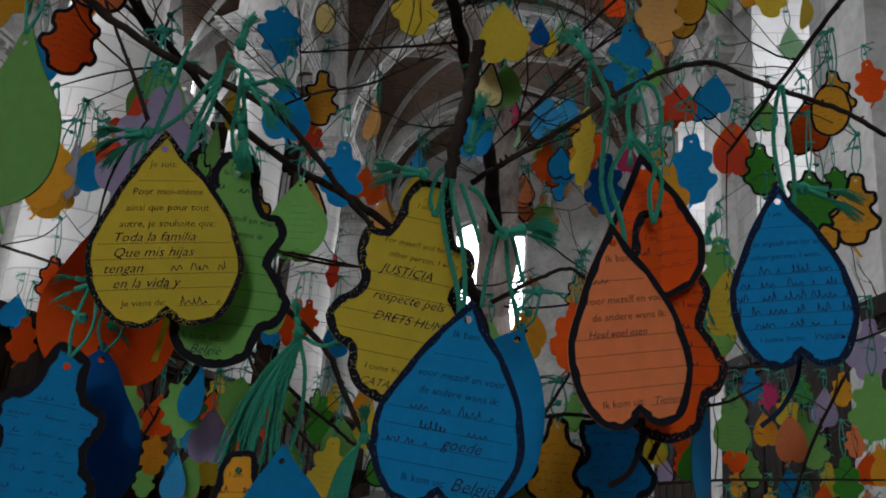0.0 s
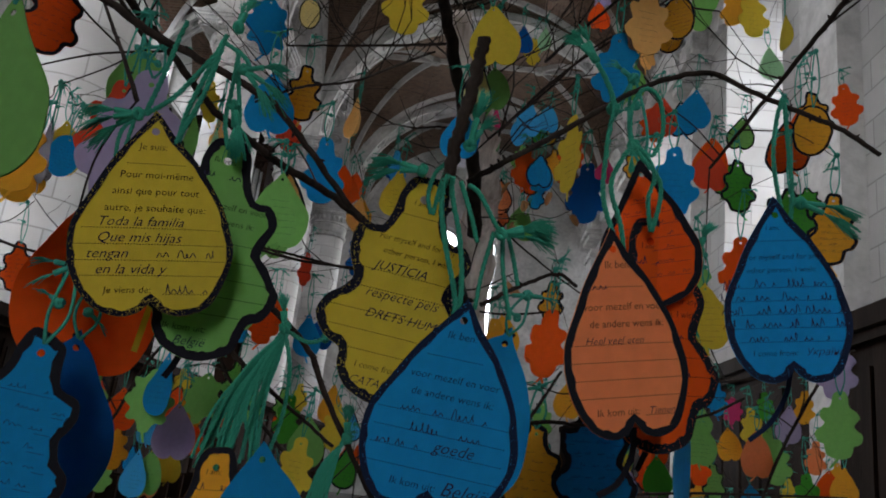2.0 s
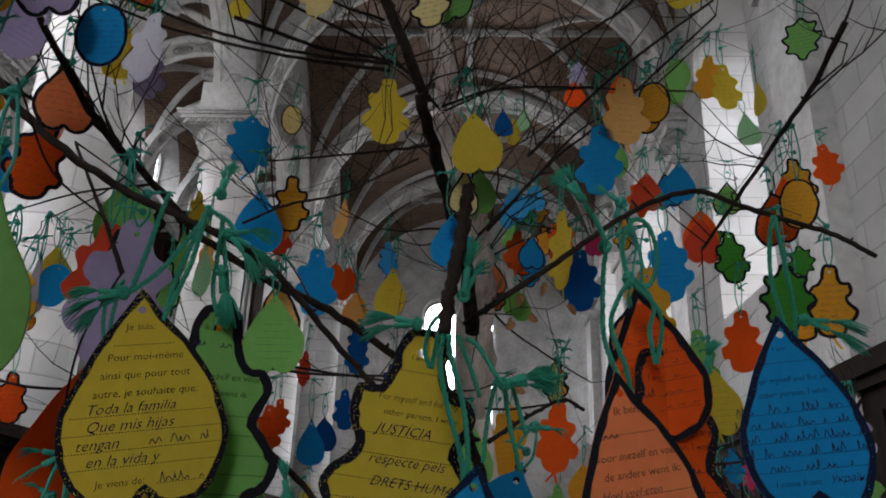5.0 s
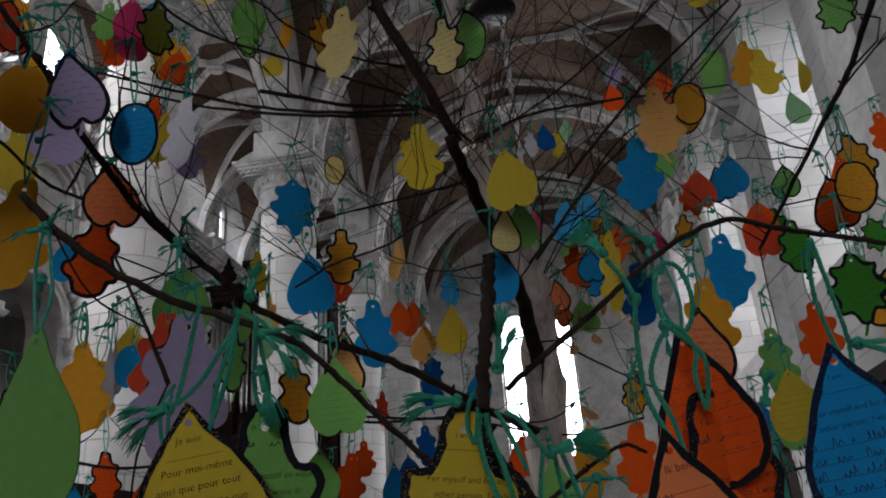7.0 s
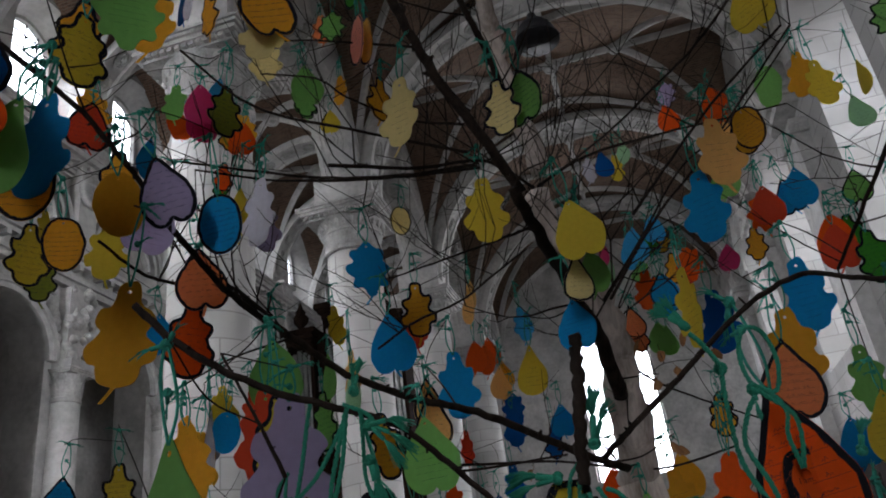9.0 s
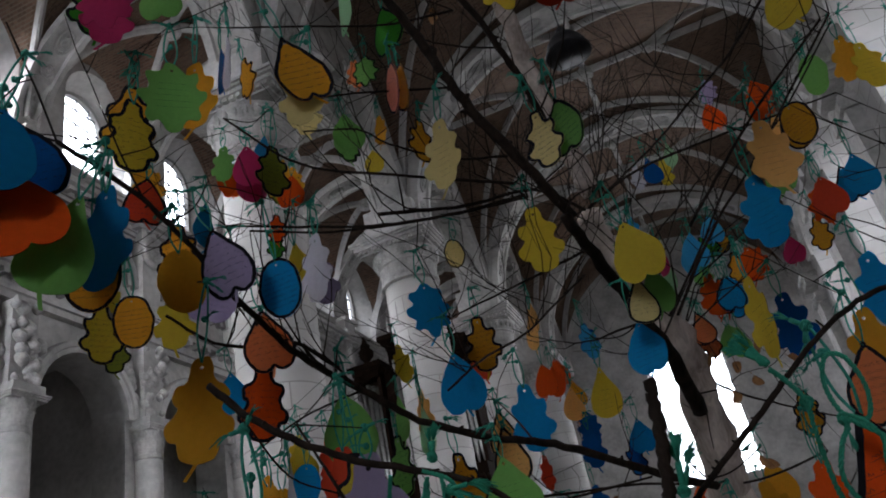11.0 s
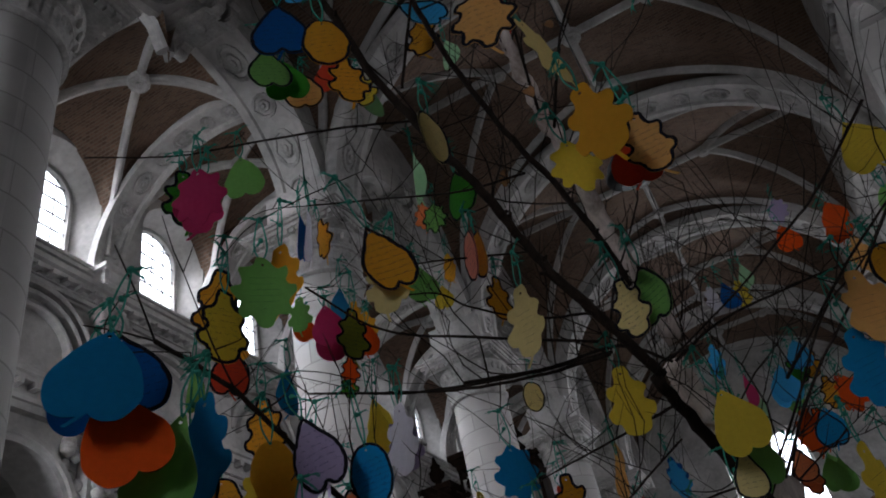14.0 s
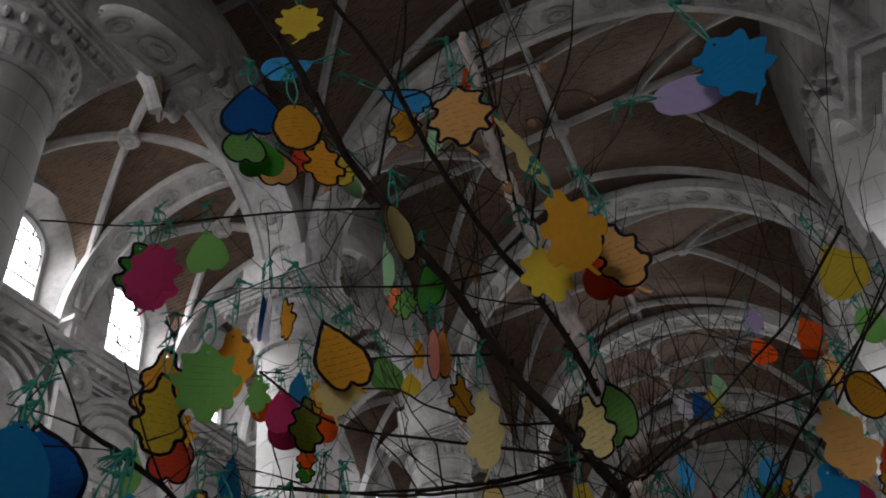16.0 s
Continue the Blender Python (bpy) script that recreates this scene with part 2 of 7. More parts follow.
def arch_band(name, c0, c1, z0, rise, width, thick, parent=None, medallions=0, n=24, label="", stop=1.0):
    """A stone arch with a sunk soffit between two fillets, and carved rosettes on it."""
    d = Vector((c1[0] - c0[0], c1[1] - c0[1], 0)).normalized()
    side = Vector((-d.y, d.x, 0))
    path = arch_path(c0, c1, z0, rise, n)
    path = path[:int(len(path) * stop)]
    w, e = width / 2, width * 0.16
    sec = [(-w, 0), (-w + e, 0), (-w + e + 0.03, 0.07), (w - e - 0.03, 0.07), (w - e, 0), (w, 0), (w, thick * 0.6), (w * 0.9, thick), (-w * 0.9, thick), (-w, thick * 0.6)]
    s = Shape().sweep([p for p, _ in path], [(side, nrm) for _, nrm in path], sec)
    ob = s.make(name, STONE, parent, label)
    if medallions:
        fine = arch_path(c0, c1, z0, rise, medallions * 4)
        for k in range(int(medallions * stop)):
            c, nrm = fine[k * 4 + 2]
            c = Vector(c) + nrm * 0.075
            t1 = side.cross(nrm)
            long = k % 2
            r = Shape()
            ra, rb = (width * 0.25, width * (0.25 if not long else 0.42))
            rings = [(1.0, 0.0), (0.96, -0.06), (0.78, -0.06), (0.74, -0.015), (0.5, -0.02), (0.42, -0.07), (0.2, -0.05), (0.12, -0.09)]
            m = 12
            p = [c + side * (ra * q * math.cos(2 * math.pi * i / m) * (1 + (0.12 * math.cos(math.pi * i) if 1 < j < 6 else 0))) + t1 * (rb * q * math.sin(2 * math.pi * i / m)) + nrm * h for j, (q, h) in enumerate(rings) for i in range(m)]
            f = [(j * m + i, j * m + (i + 1) % m, (j + 1) * m + (i + 1) % m, (j + 1) * m + i) for j in range(len(rings) - 1) for i in range(m)]
            r.add(p, f + [tuple((len(rings) - 1) * m + i for i in range(m))])
            r.make("rosette", CARVED, ob)
    return ob


def rib(name, pts, nrms, w, parent=None):
    """A moulded rib under a vault."""
    sec = [(-w, 0.03), (-w, -0.05), (-w * 0.7, -0.09), (-w * 0.7, -0.13), (-w * 0.3, -0.2), (w * 0.3, -0.2), (w * 0.7, -0.13), (w * 0.7, -0.09), (w, -0.05), (w, 0.03)]
    frames = []
    for i, p in enumerate(pts):
        a, b = Vector(pts[max(i - 1, 0)]), Vector(pts[min(i + 1, len(pts) - 1)])
        tan = (b - a).normalized()
        side = tan.cross(Vector((0, 0, 1)))
        side = side.normalized() if side.length > 1e-4 else Vector((1, 0, 0))
        frames.append((side, side.cross(tan).normalized()))
    return Shape().sweep(pts, frames, sec).make(name, STONE, parent)


def vault(x0, x1, y0, y1, z0, crown, tag, star=False):
    """One cross-vaulted bay: a brick web with moulded ribs and a boss."""
    cx, cy, a, b, rise = (x0 + x1) / 2, (y0 + y1) / 2, (x1 - x0) / 2, (y1 - y0) / 2, crown - z0

    def height(x, y):
        u, v = min(abs(x - cx) / a, 1), min(abs(y - cy) / b, 1)
        return z0 + rise * math.sqrt(max(0, 1 - min(u, v) ** 2)) + 0.02

    def web(u, v):
        x, y = cx + a * u, cy + b * v
        return (x, y, height(x, y))

    us = [math.sin(math.pi / 2 * s) for s in steps(-1, 1, 24)]
    top = Shape().sheet(web, us, us, lambda u, v: (math.asin(u) * a * 1.1, math.asin(v) * b * 1.1))
    ceil = tagged(top.make("ceiling_" + tag, BRICK, None, "", True), "brown brick cross vault with pale stone ribs", "ceiling", kind="structure")
    def groin(p, q):
        """A rib under the web from one place of the plan to another."""
        rib("rib", [web(p[0] + (q[0] - p[0]) * k / 16, p[1] + (q[1] - p[1]) * k / 16) for k in range(17)], None, 0.095, ceil)

    bosses = [(0.0, 0.0)]
    if star:
        off, near = 2.1 / a, 2.2 / b
        tips = [(off, 0.0), (0.0, near), (-off, 0.0), (0.0, -near)]
        bosses += tips
        for k, tip in enumerate(tips):
            groin((0, 0), tip)
        for cx_, cy_ in ((1, 1), (-1, 1), (-1, -1), (1, -1)):
            groin((cx_ * 0.985, cy_ * 0.985), (cx_ * off, 0.0))
            groin((cx_ * 0.985, cy_ * 0.985), (0.0, cy_ * near))
        for sy in (1, -1):
            groin((0, sy * near), (0, sy * 0.99))
            groin((sy * off, 0), (sy * 0.99, 0))
    else:
        for sx in (1, -1):
            groin((-0.99, -0.99 * sx), (0, 0))
            groin((0.99, 0.99 * sx), (0, 0))
    for u, v in bosses:
        x, y, z = web(u, v)
        size = 1.0 if (u, v) == (0, 0) else 0.8
        Shape().lathe([(0.03, -0.3), (0.09, -0.29), (0.1, -0.25), (0.16, -0.25), (0.18, -0.29), (0.23, -0.29), (0.25, -0.24), (0.25, -0.06), (0.21, 0.0)], (0, 0, 0), 16).make("boss", CARVED, ceil, "round carved boss").matrix_basis = pose(x, y, z) @ Matrix.Scale(size, 4)
    return ceil


def leafy_capital(s, r, z, h, n=16):
    """A bell with two rows of upright leaves and a moulded, four-sided slab."""
    s.lathe([(r, z - 0.12), (r * 1.07, z - 0.1), (r * 1.07, z - 0.02), (r, z), (r * 1.0, z + h * 0.3), (r * 1.1, z + h * 0.62), (r * 1.3, z + h * 0.8)], n=24)
    for row, (z0, z1, out) in enumerate(((0.0, 0.5, 0.16), (0.25, 0.8, 0.3))):
        for i in range(n):
            a = 2 * math.pi * (i + 0.5 * row) / n
            ca, sa = math.cos(a), math.sin(a)
            wd = math.pi * r / n * 0.85
            prof = [(r * 1.0, z + h * z0, 1), (r * (1.05 + out * 0.2), z + h * (z0 + (z1 - z0) * 0.55), 1.05), (r * (1.06 + out * 0.7), z + h * (z1 - 0.06), 0.8), (r * (1.08 + out), z + h * z1, 0.5), (r * (1.1 + out), z + h * (z1 - 0.09), 0.3)]
            p = []
            for rr, zz, k in prof:
                for q, bulge in ((-1, 0), (0, 0.05), (1, 0)):
                    rb = rr + bulge * r
                    p.append((rb * ca - q * wd * k * sa, rb * sa + q * wd * k * ca, zz))
            s.add(p, [(j * 3 + i2, j * 3 + i2 + 1, j * 3 + i2 + 4, j * 3 + i2 + 3) for j in range(4) for i2 in range(2)])
    for e, a0, a1 in ((1.32, 0.8, 0.87), (1.42, 0.87, 0.93), (1.5, 0.93, 1.0)):
        s.box((-r * e, -r * e, z + h * a0), (r * e, r * e, z + h * a1))
    return s


def ringed_capital(s, r, z, h):
    """A round capital: bead, fluted leaf frieze, egg ring and a moulded square slab with small blocks."""
    s.lathe([(r, z - 0.14), (r * 1.08, z - 0.11), (r * 1.08, z - 0.03), (r * 1.0, z), (r * 1.02, z + h * 0.36), (r * 1.1, z + h * 0.38), (r * 1.1, z + h * 0.42), (r * 1.05, z + h * 0.44), (r * 1.2, z + h * 0.6), (r * 1.28, z + h * 0.7)], n=40)
    for i in range(36):
        a = 2 * math.pi * i / 36
        ca, sa = math.cos(a), math.sin(a)
        w = math.pi * r / 36 * 0.72
        p = [((r * o) * ca - q * w * k * sa, (r * o) * sa + q * w * k * ca, z + h * f) for f, k, o in ((0.02, 1, 1.02), (0.22, 1, 1.05), (0.32, 0.8, 1.09), (0.35, 0.3, 1.08)) for q in (-1, 0, 1)]
        s.add(p, [(j * 3 + q, j * 3 + q + 1, j * 3 + q + 4, j * 3 + q + 3) for j in range(3) for q in range(2)])
    for i in range(26):
        a = 2 * math.pi * i / 26
        e = r * 0.085
        s.lathe([(0.01, -h * 0.11), (e * 0.8, -h * 0.06), (e, 0.02), (e * 0.8, h * 0.07), (0.01, h * 0.09)], (r * 1.17 * math.cos(a), r * 1.17 * math.sin(a), z + h * 0.57), 7)
    for i in range(-6, 7):
        for k in (-1, 1):
            for swap in (0, 1):
                x, y = i * r * 0.2, k * r * 1.3
                x, y = (y, x) if swap else (x, y)
                s.box((x - 0.05, y - 0.05, z + h * 0.72), (x + 0.05, y + 0.05, z + h * 0.8))
    for e, a0, a1 in ((1.24, 0.68, 0.8), (1.42, 0.8, 0.88), (1.5, 0.88, 0.94), (1.56, 0.94, 1.0)):
        s.box((-r * e, -r * e, z + h * a0), (r * e, r * e, z + h * a1))
    return s


def column(x, y):
    col = thing("column", "tall round pale stone column with a carved ring capital", "column", "nave columns", "structure", (x, y, 0))
    Shape().box((-1.05, -1.05, 0), (1.05, 1.05, 0.7)).box((-0.98, -0.98, 0.7), (0.98, 0.98, 0.85)).lathe([(1.0, 0.85), (1.05, 0.98), (0.95, 1.1), (0.86, 1.14), (0.9, 1.25), (0.72, 1.35)]).make("base", STONE, col)
    Shape().lathe([(0.71, 1.3), (0.71, 4), (0.705, 7), (0.7, NECK - 0.1)], n=40).make("shaft", STONE_B, col, "", True)
    ringed_capital(Shape(), 0.72, NECK, 1.1).make("capital", CARVED, col, "carved egg-and-leaf capital")
    b = Shape()
    t = NECK + 1.1
    b.box((-0.72, -0.72, t), (0.72, 0.72, SPRING + 0.5))
    b.make("impost_block", STONE, col)
    return col


for cy in COL_Y:
    column(-NAVE, cy)

floor = tagged(Shape().add([(-16, WEST - 2, 0), (16, WEST - 2, 0), (16, EAST + 2, 0), (-16, EAST + 2, 0)], [(0, 1, 2, 3)], [(0, 0), (32, 0), (32, 60), (0, 60)]).make("floor", FLOOR), "grey stone slab church floor", "floor", kind="structure")
ground = tagged(Shape().add([(-600, -600, -0.1), (600, -600, -0.1), (600, 600, -0.1), (-600, 600, -0.1)], [(0, 1, 2, 3)]).make("ground", FLOOR), "grey paved ground outside the church", "ground", kind="structure")

# transverse arches and vaults of the nave
for cy in COL_Y:
    tagged(arch_band("nave_arch", (2 * MID - RIGHT_X + 0.2, cy), (RIGHT_X - 0.2, cy), SPRING - 0.05, 4.95, 0.95, 0.34, None, 17, 36), "pale stone vault arch carved with rosettes", "arch", "vault arches", "structure")
VAULT_Y = [WEST] + COL_Y + [EAST]
for k, (a, b) in enumerate(zip(VAULT_Y[:-1], VAULT_Y[1:])):
    vault(2 * MID - RIGHT_X - 0.35, RIGHT_X + 0.35, a, b, SPRING + 0.1, CROWN, "nave_%d" % k, True)


def arch_wall(name, P, s0, s1, z0, z1, sc, hw, sill, spring, thick, mat, parent=None, n=14, splay=0.0, slope=0.0):
    """A wall from s0 to s1 with a round-headed opening through it; P maps (along, height, depth)."""
    sh = Shape()

    def opening(hw, sill):
        return [(sc - hw, sill)] + [(sc - hw * math.cos(math.pi * i / n), spring + hw * math.sin(math.pi * i / n)) for i in range(n + 1)] + [(sc + hw, sill)]

    for d, w, low in ((0, hw, sill), (thick, hw - splay, sill + slope)):
        arc = opening(w, low)[1:-1]
        quads = [[(s0, z0), (s1, z0), (s1, low), (s0, low)], [(s0, low), (sc - w, low), (sc - w, spring), (s0, spring)], [(sc + w, low), (s1, low), (s1, spring), (sc + w, spring)],
                 [(s0, spring), (sc - w, spring), (sc - w, z1), (s0, z1)], [(sc + w, spring), (s1, spring), (s1, z1), (sc + w, z1)]]
        quads += [[(a, za), (b, zb), (b, z1), (a, z1)] for (a, za), (b, zb) in zip(arc[:-1], arc[1:])]
        for q in quads:
            sh.add([P(s, z, d) for s, z in q], [(0, 1, 2, 3) if d else (3, 2, 1, 0)], [(s, z) for s, z in q])
    rim, back = opening(hw, sill), opening(hw - splay, sill + slope)
    for i in range(len(rim)):
        (a, za), (b, zb), (c, zc), (e, ze) = rim[i - 1], rim[i], back[i], back[i - 1]
        flat = i == 0
        sh.add([P(a, za, 0), P(b, zb, 0), P(c, zc, thick), P(e, ze, thick)], [(0, 1, 2, 3)], [(a, 0), (b, 0), (c, thick), (e, thick)] if flat else [(0, za), (0, zb), (thick, zb), (thick, za)])
    return sh.make(name, mat, parent)


def window(name, P, sc, hw, sill, spring, depth, cols, rows, group):
    """A leaded, round-headed window: stone frame, bars, panes."""
    win = thing(name, "tall round-headed leaded church window, bright daylight behind", "window", group, "structure")
    fr = Shape()
    n = 14
    for k in range(n + 2):
        pts = [(-1, None)] + list(range(n + 1)) + [(1, None)]

        def spot(i, r):
            if i == 0:
                return (sc - r, sill)
            if i == n + 2:
                return (sc + r, sill)
            a = math.pi * (i - 1) / n
            return (sc - r * math.cos(a), spring + r * math.sin(a))
        a0, a1, b0, b1 = spot(k, hw), spot(k + 1, hw), spot(k, hw - 0.1), spot(k + 1, hw - 0.1)
        for d, q in ((depth - 0.1, (a0, a1, b1, b0)), (depth + 0.05, (a0, b0, b1, a1))):
            fr.add([P(s, z, d) for s, z in q], [(0, 1, 2, 3)])
        fr.add([P(*b0, depth - 0.1), P(*b1, depth - 0.1), P(*b1, depth + 0.05), P(*b0, depth + 0.05)], [(0, 1, 2, 3)])
    fr.make("window_frame", STONE, win)

    def top(s):
        return spring + math.sqrt(max(0, (hw - 0.05) ** 2 - (s - sc) ** 2))
    xs = steps(sc - hw + 0.05, sc + hw - 0.05, cols)
    zs = steps(sill, spring + hw, rows)
    for s in xs[1:-1]:
        p0, p1 = P(s - 0.011, sill, depth - 0.03), P(s + 0.011, top(s), depth)
        Shape().box([min(a, b) for a, b in zip(p0, p1)], [max(a, b) for a, b in zip(p0, p1)]).make("window_bar", LEAD, win)
    for z in zs[1:-1]:
        w = hw - 0.05 if z < spring else math.sqrt(max(0.0, (hw - 0.05) ** 2 - (z - spring) ** 2))
        if w > 0.1:
            p0, p1 = P(sc - w, z - 0.011, depth - 0.035), P(sc + w, z + 0.011, depth + 0.005)
            Shape().box([min(a, b) for a, b in zip(p0, p1)], [max(a, b) for a, b in zip(p0, p1)]).make("window_bar", LEAD, win)
    g = Shape()
    arc = [(sc - hw, sill)] + [(sc - hw * math.cos(math.pi * i / n), spring + hw * math.sin(math.pi * i / n)) for i in range(n + 1)] + [(sc + hw, sill)]
    g.add([P(s, z, depth - 0.01) for s, z in arc], [tuple(range(len(arc)))])
    pane = g.make("pane", GLASS, win)
    pane.visible_shadow = False
    return win


# aisle walls: an arcade of chapels, an entablature, windows in pairs to a bay
ARC_CAP, ARC_SPRING, ARC_HW = 6.75, 7.5, 1.2
SILL, WIN_SPRING, WIN_HW = 13.3, 15.5, 1.1
TOP = 18.4
k = 0
for sign in (-1,):
    def P(s, z, d, sign=sign):
        return (sign * (AISLE + d), s, z)
    for a, b in zip(WALL_Y[:-1], WALL_Y[1:]):
        k += 1
        mid = (a + b) / 2
        low = arch_wall("wall_aisle_%d" % k, P, a, b, 0, 9.9, mid, ARC_HW, 0.0, ARC_SPRING, 0.9, STONE)
        up = arch_wall("wall_aisle_upper_%d" % k, P, a, b, 9.9, TOP, mid + 0.35, WIN_HW, SILL, WIN_SPRING, 0.85, STONE, None, 16, 0.25, 0.42)
        w = window("window_%d" % k, P, mid + 0.35, WIN_HW - 0.23, SILL + 0.38, WIN_SPRING, 0.8, 4, 6, "aisle windows")
        for ob in (low, up):
            tagged(ob, "pale stone church wall with round-headed openings", "wall", kind="structure")
        if sign < 0:
            # half column with its capital, carved spandrels, archivolt, entablature with pilaster
            pier = thing("arcade_pier", "pale stone arcade pier with capital and carved spandrel", "pier", "aisle arcade piers", "structure", (-AISLE, a, 0))
            Shape().lathe([(0.42, 0), (0.42, 0.4), (0.34, 0.5), (0.34, 3), (0.3, ARC_CAP - 0.1)], (0.12, 0, 0), 20).make("shaft", STONE, pier, "", True)
            c = leafy_capital(Shape(), 0.3, ARC_CAP, 0.6, 10)
            c.v = [(x + 0.12, y, z) for x, y, z in c.v]
            c.make("capital", CARVED, pier, "carved capital")
            Shape().box((-0.1, -0.36, ARC_CAP + 0.6), (0.5, 0.36, ARC_CAP + 0.78)).box((-0.05, -0.3, ARC_CAP + 0.78), (0.3, 0.3, 9.25)).make("spandrel_block", STONE, pier)
            orn = Shape()
            rng = random.Random(int(a * 10) + 500)
            for j in range(46):
                z = rng.uniform(ARC_CAP + 0.9, 9.2)
                w = 0.3 + max(0, (z - 7.7)) * 0.45
                y = rng.uniform(-w, w)
                r0 = rng.uniform(0.07, 0.17)
                orn.lathe([(0.01, -r0), (r0 * 0.8, -r0 * 0.5), (r0, 0), (r0 * 0.7, r0 * 0.6), (0.01, r0 * rng.uniform(0.9, 1.7))], (0.3 + rng.uniform(-0.06, 0.08) if abs(y) < 0.32 else 0.08, y, z), 7)
            disc = Shape()
            rings = [(0.42, 0.0), (0.44, 0.1), (0.36, 0.16), (0.28, 0.08), (0.2, 0.08), (0.12, 0.2), (0.03, 0.22)]
            m = 18
            disc.add([(0.06 + d, r * math.cos(2 * math.pi * i / m), 11.75 + r * math.sin(2 * math.pi * i / m)) for r, d in rings for i in range(m)], [(j * m + i, j * m + (i + 1) % m, (j + 1) * m + (i + 1) % m, (j + 1) * m + i) for j in range(len(rings) - 1) for i in range(m)])
            disc.v = [(x + 0.3, y, z) for x, y, z in disc.v]
            disc.make("roundel", CARVED, pier, "round carved boss", True)
            orn.make("carving", CARVED, pier, "weathered relief of scrolls and foliage", True)
            Shape().box((-0.05, -0.3, 9.95), (0.32, 0.3, 12.5)).box((-0.05, -0.46, 12.66), (0.5, 0.46, 12.78)).box((-0.05, -0.4, 12.78), (0.42, 0.4, 13.15)).box((0.42, -0.28, 12.84), (0.45, 0.28, 13.09)).box((-0.05, -0.48, 13.15), (0.52, 0.48, 13.27)).make("pilaster", STONE, pier)
            arch = arch_path((-AISLE, mid - ARC_HW), (-AISLE, mid + ARC_HW), ARC_SPRING, ARC_HW, 16)
            tagged(Shape().sweep([p for p, _ in arch], [(Vector((1, 0, 0)), nrm) for _, nrm in arch], [(-0.05, 0), (0.12, 0), (0.14, 0.1), (0.2, 0.12), (0.2, 0.22), (0.14, 0.26), (-0.05, 0.26)]).make("archivolt", STONE), "moulded round stone arch of a side chapel", "arch", "chapel arches", "structure")
            att = arch_path((-AISLE, mid - 1.15), (-AISLE, mid + 1.15), 10.75, 1.1, 14)
            for off, th in ((-0.3, 0.08), (0.0, 0.1), (0.24, 0.14)):
                tagged(Shape().sweep([Vector(p) + nrm * off for p, nrm in att], [(Vector((1, 0, 0)), nrm) for _, nrm in att], [(-0.05, 0), (0.16, 0), (0.2, th / 2), (0.16, th), (-0.05, th)]).make("blind_arch", STONE), "moulded blind arch over the arcade", "arch", "blind arches", "structure")
    if sign < 0:
        cor = Shape()
        for z0, z1, out in ((9.3, 9.45, 0.18), (10.2, 10.28, 0.12), (12.1, 12.16, 0.1), (12.2, 12.3, 0.14), (12.8, 12.86, 0.12), (9.45, 9.55, 0.26), (9.55, 9.82, 0.14), (9.82, 9.92, 0.34), (9.92, 10.02, 0.44), (12.3, 12.42, 0.2), (12.42, 12.52, 0.34), (12.52, 12.66, 0.46), (12.66, 12.76, 0.3), (SILL - 0.2, SILL - 0.1, 0.08), (SILL - 0.1, SILL - 0.02, 0.14)):
            cor.box((-AISLE - 0.02, WALL_Y[0], z0), (-AISLE + out, WALL_Y[-1], z1))
        cor = tagged(cor.make("trim_entablature", STONE), "moulded stone entablature running along the aisle", "cornice", kind="structure")
        y = WALL_Y[3]
        while y < WALL_Y[-1]:
            Shape().box((-AISLE + 0.1, y, 9.7), (-AISLE + 0.36, y + 0.12, 9.82)).make("bracket", STONE, cor)
            Shape().box((-AISLE + 0.12, y, 12.32), (-AISLE + 0.42, y + 0.14, 12.42)).make("bracket", STONE, cor)
            y += 0.36
        # chapels behind the arcade
        tagged(Shape().box((-AISLE - 4.2, WALL_Y[0], 0), (-AISLE - 3.9, WALL_Y[-1], 9.9)).make("wall_chapels", STONE), "dim stone back wall of the side chapels", "wall", kind="structure")
        tagged(Shape().box((-AISLE - 4.2, WALL_Y[0], 9.5), (-AISLE - 0.9, WALL_Y[-1], 9.9)).make("ceiling_chapels", STONE), "plain stone ceiling of the side chapels", "ceiling", kind="structure")
        for a in WALL_Y[::2]:
            tagged(Shape().box((-AISLE - 3.9, a - 0.2, 0), (-AISLE - 0.9, a + 0.2, 9.5)).make("wall_chapel_side", STONE), "stone wall between two side chapels", "wall", kind="structure")

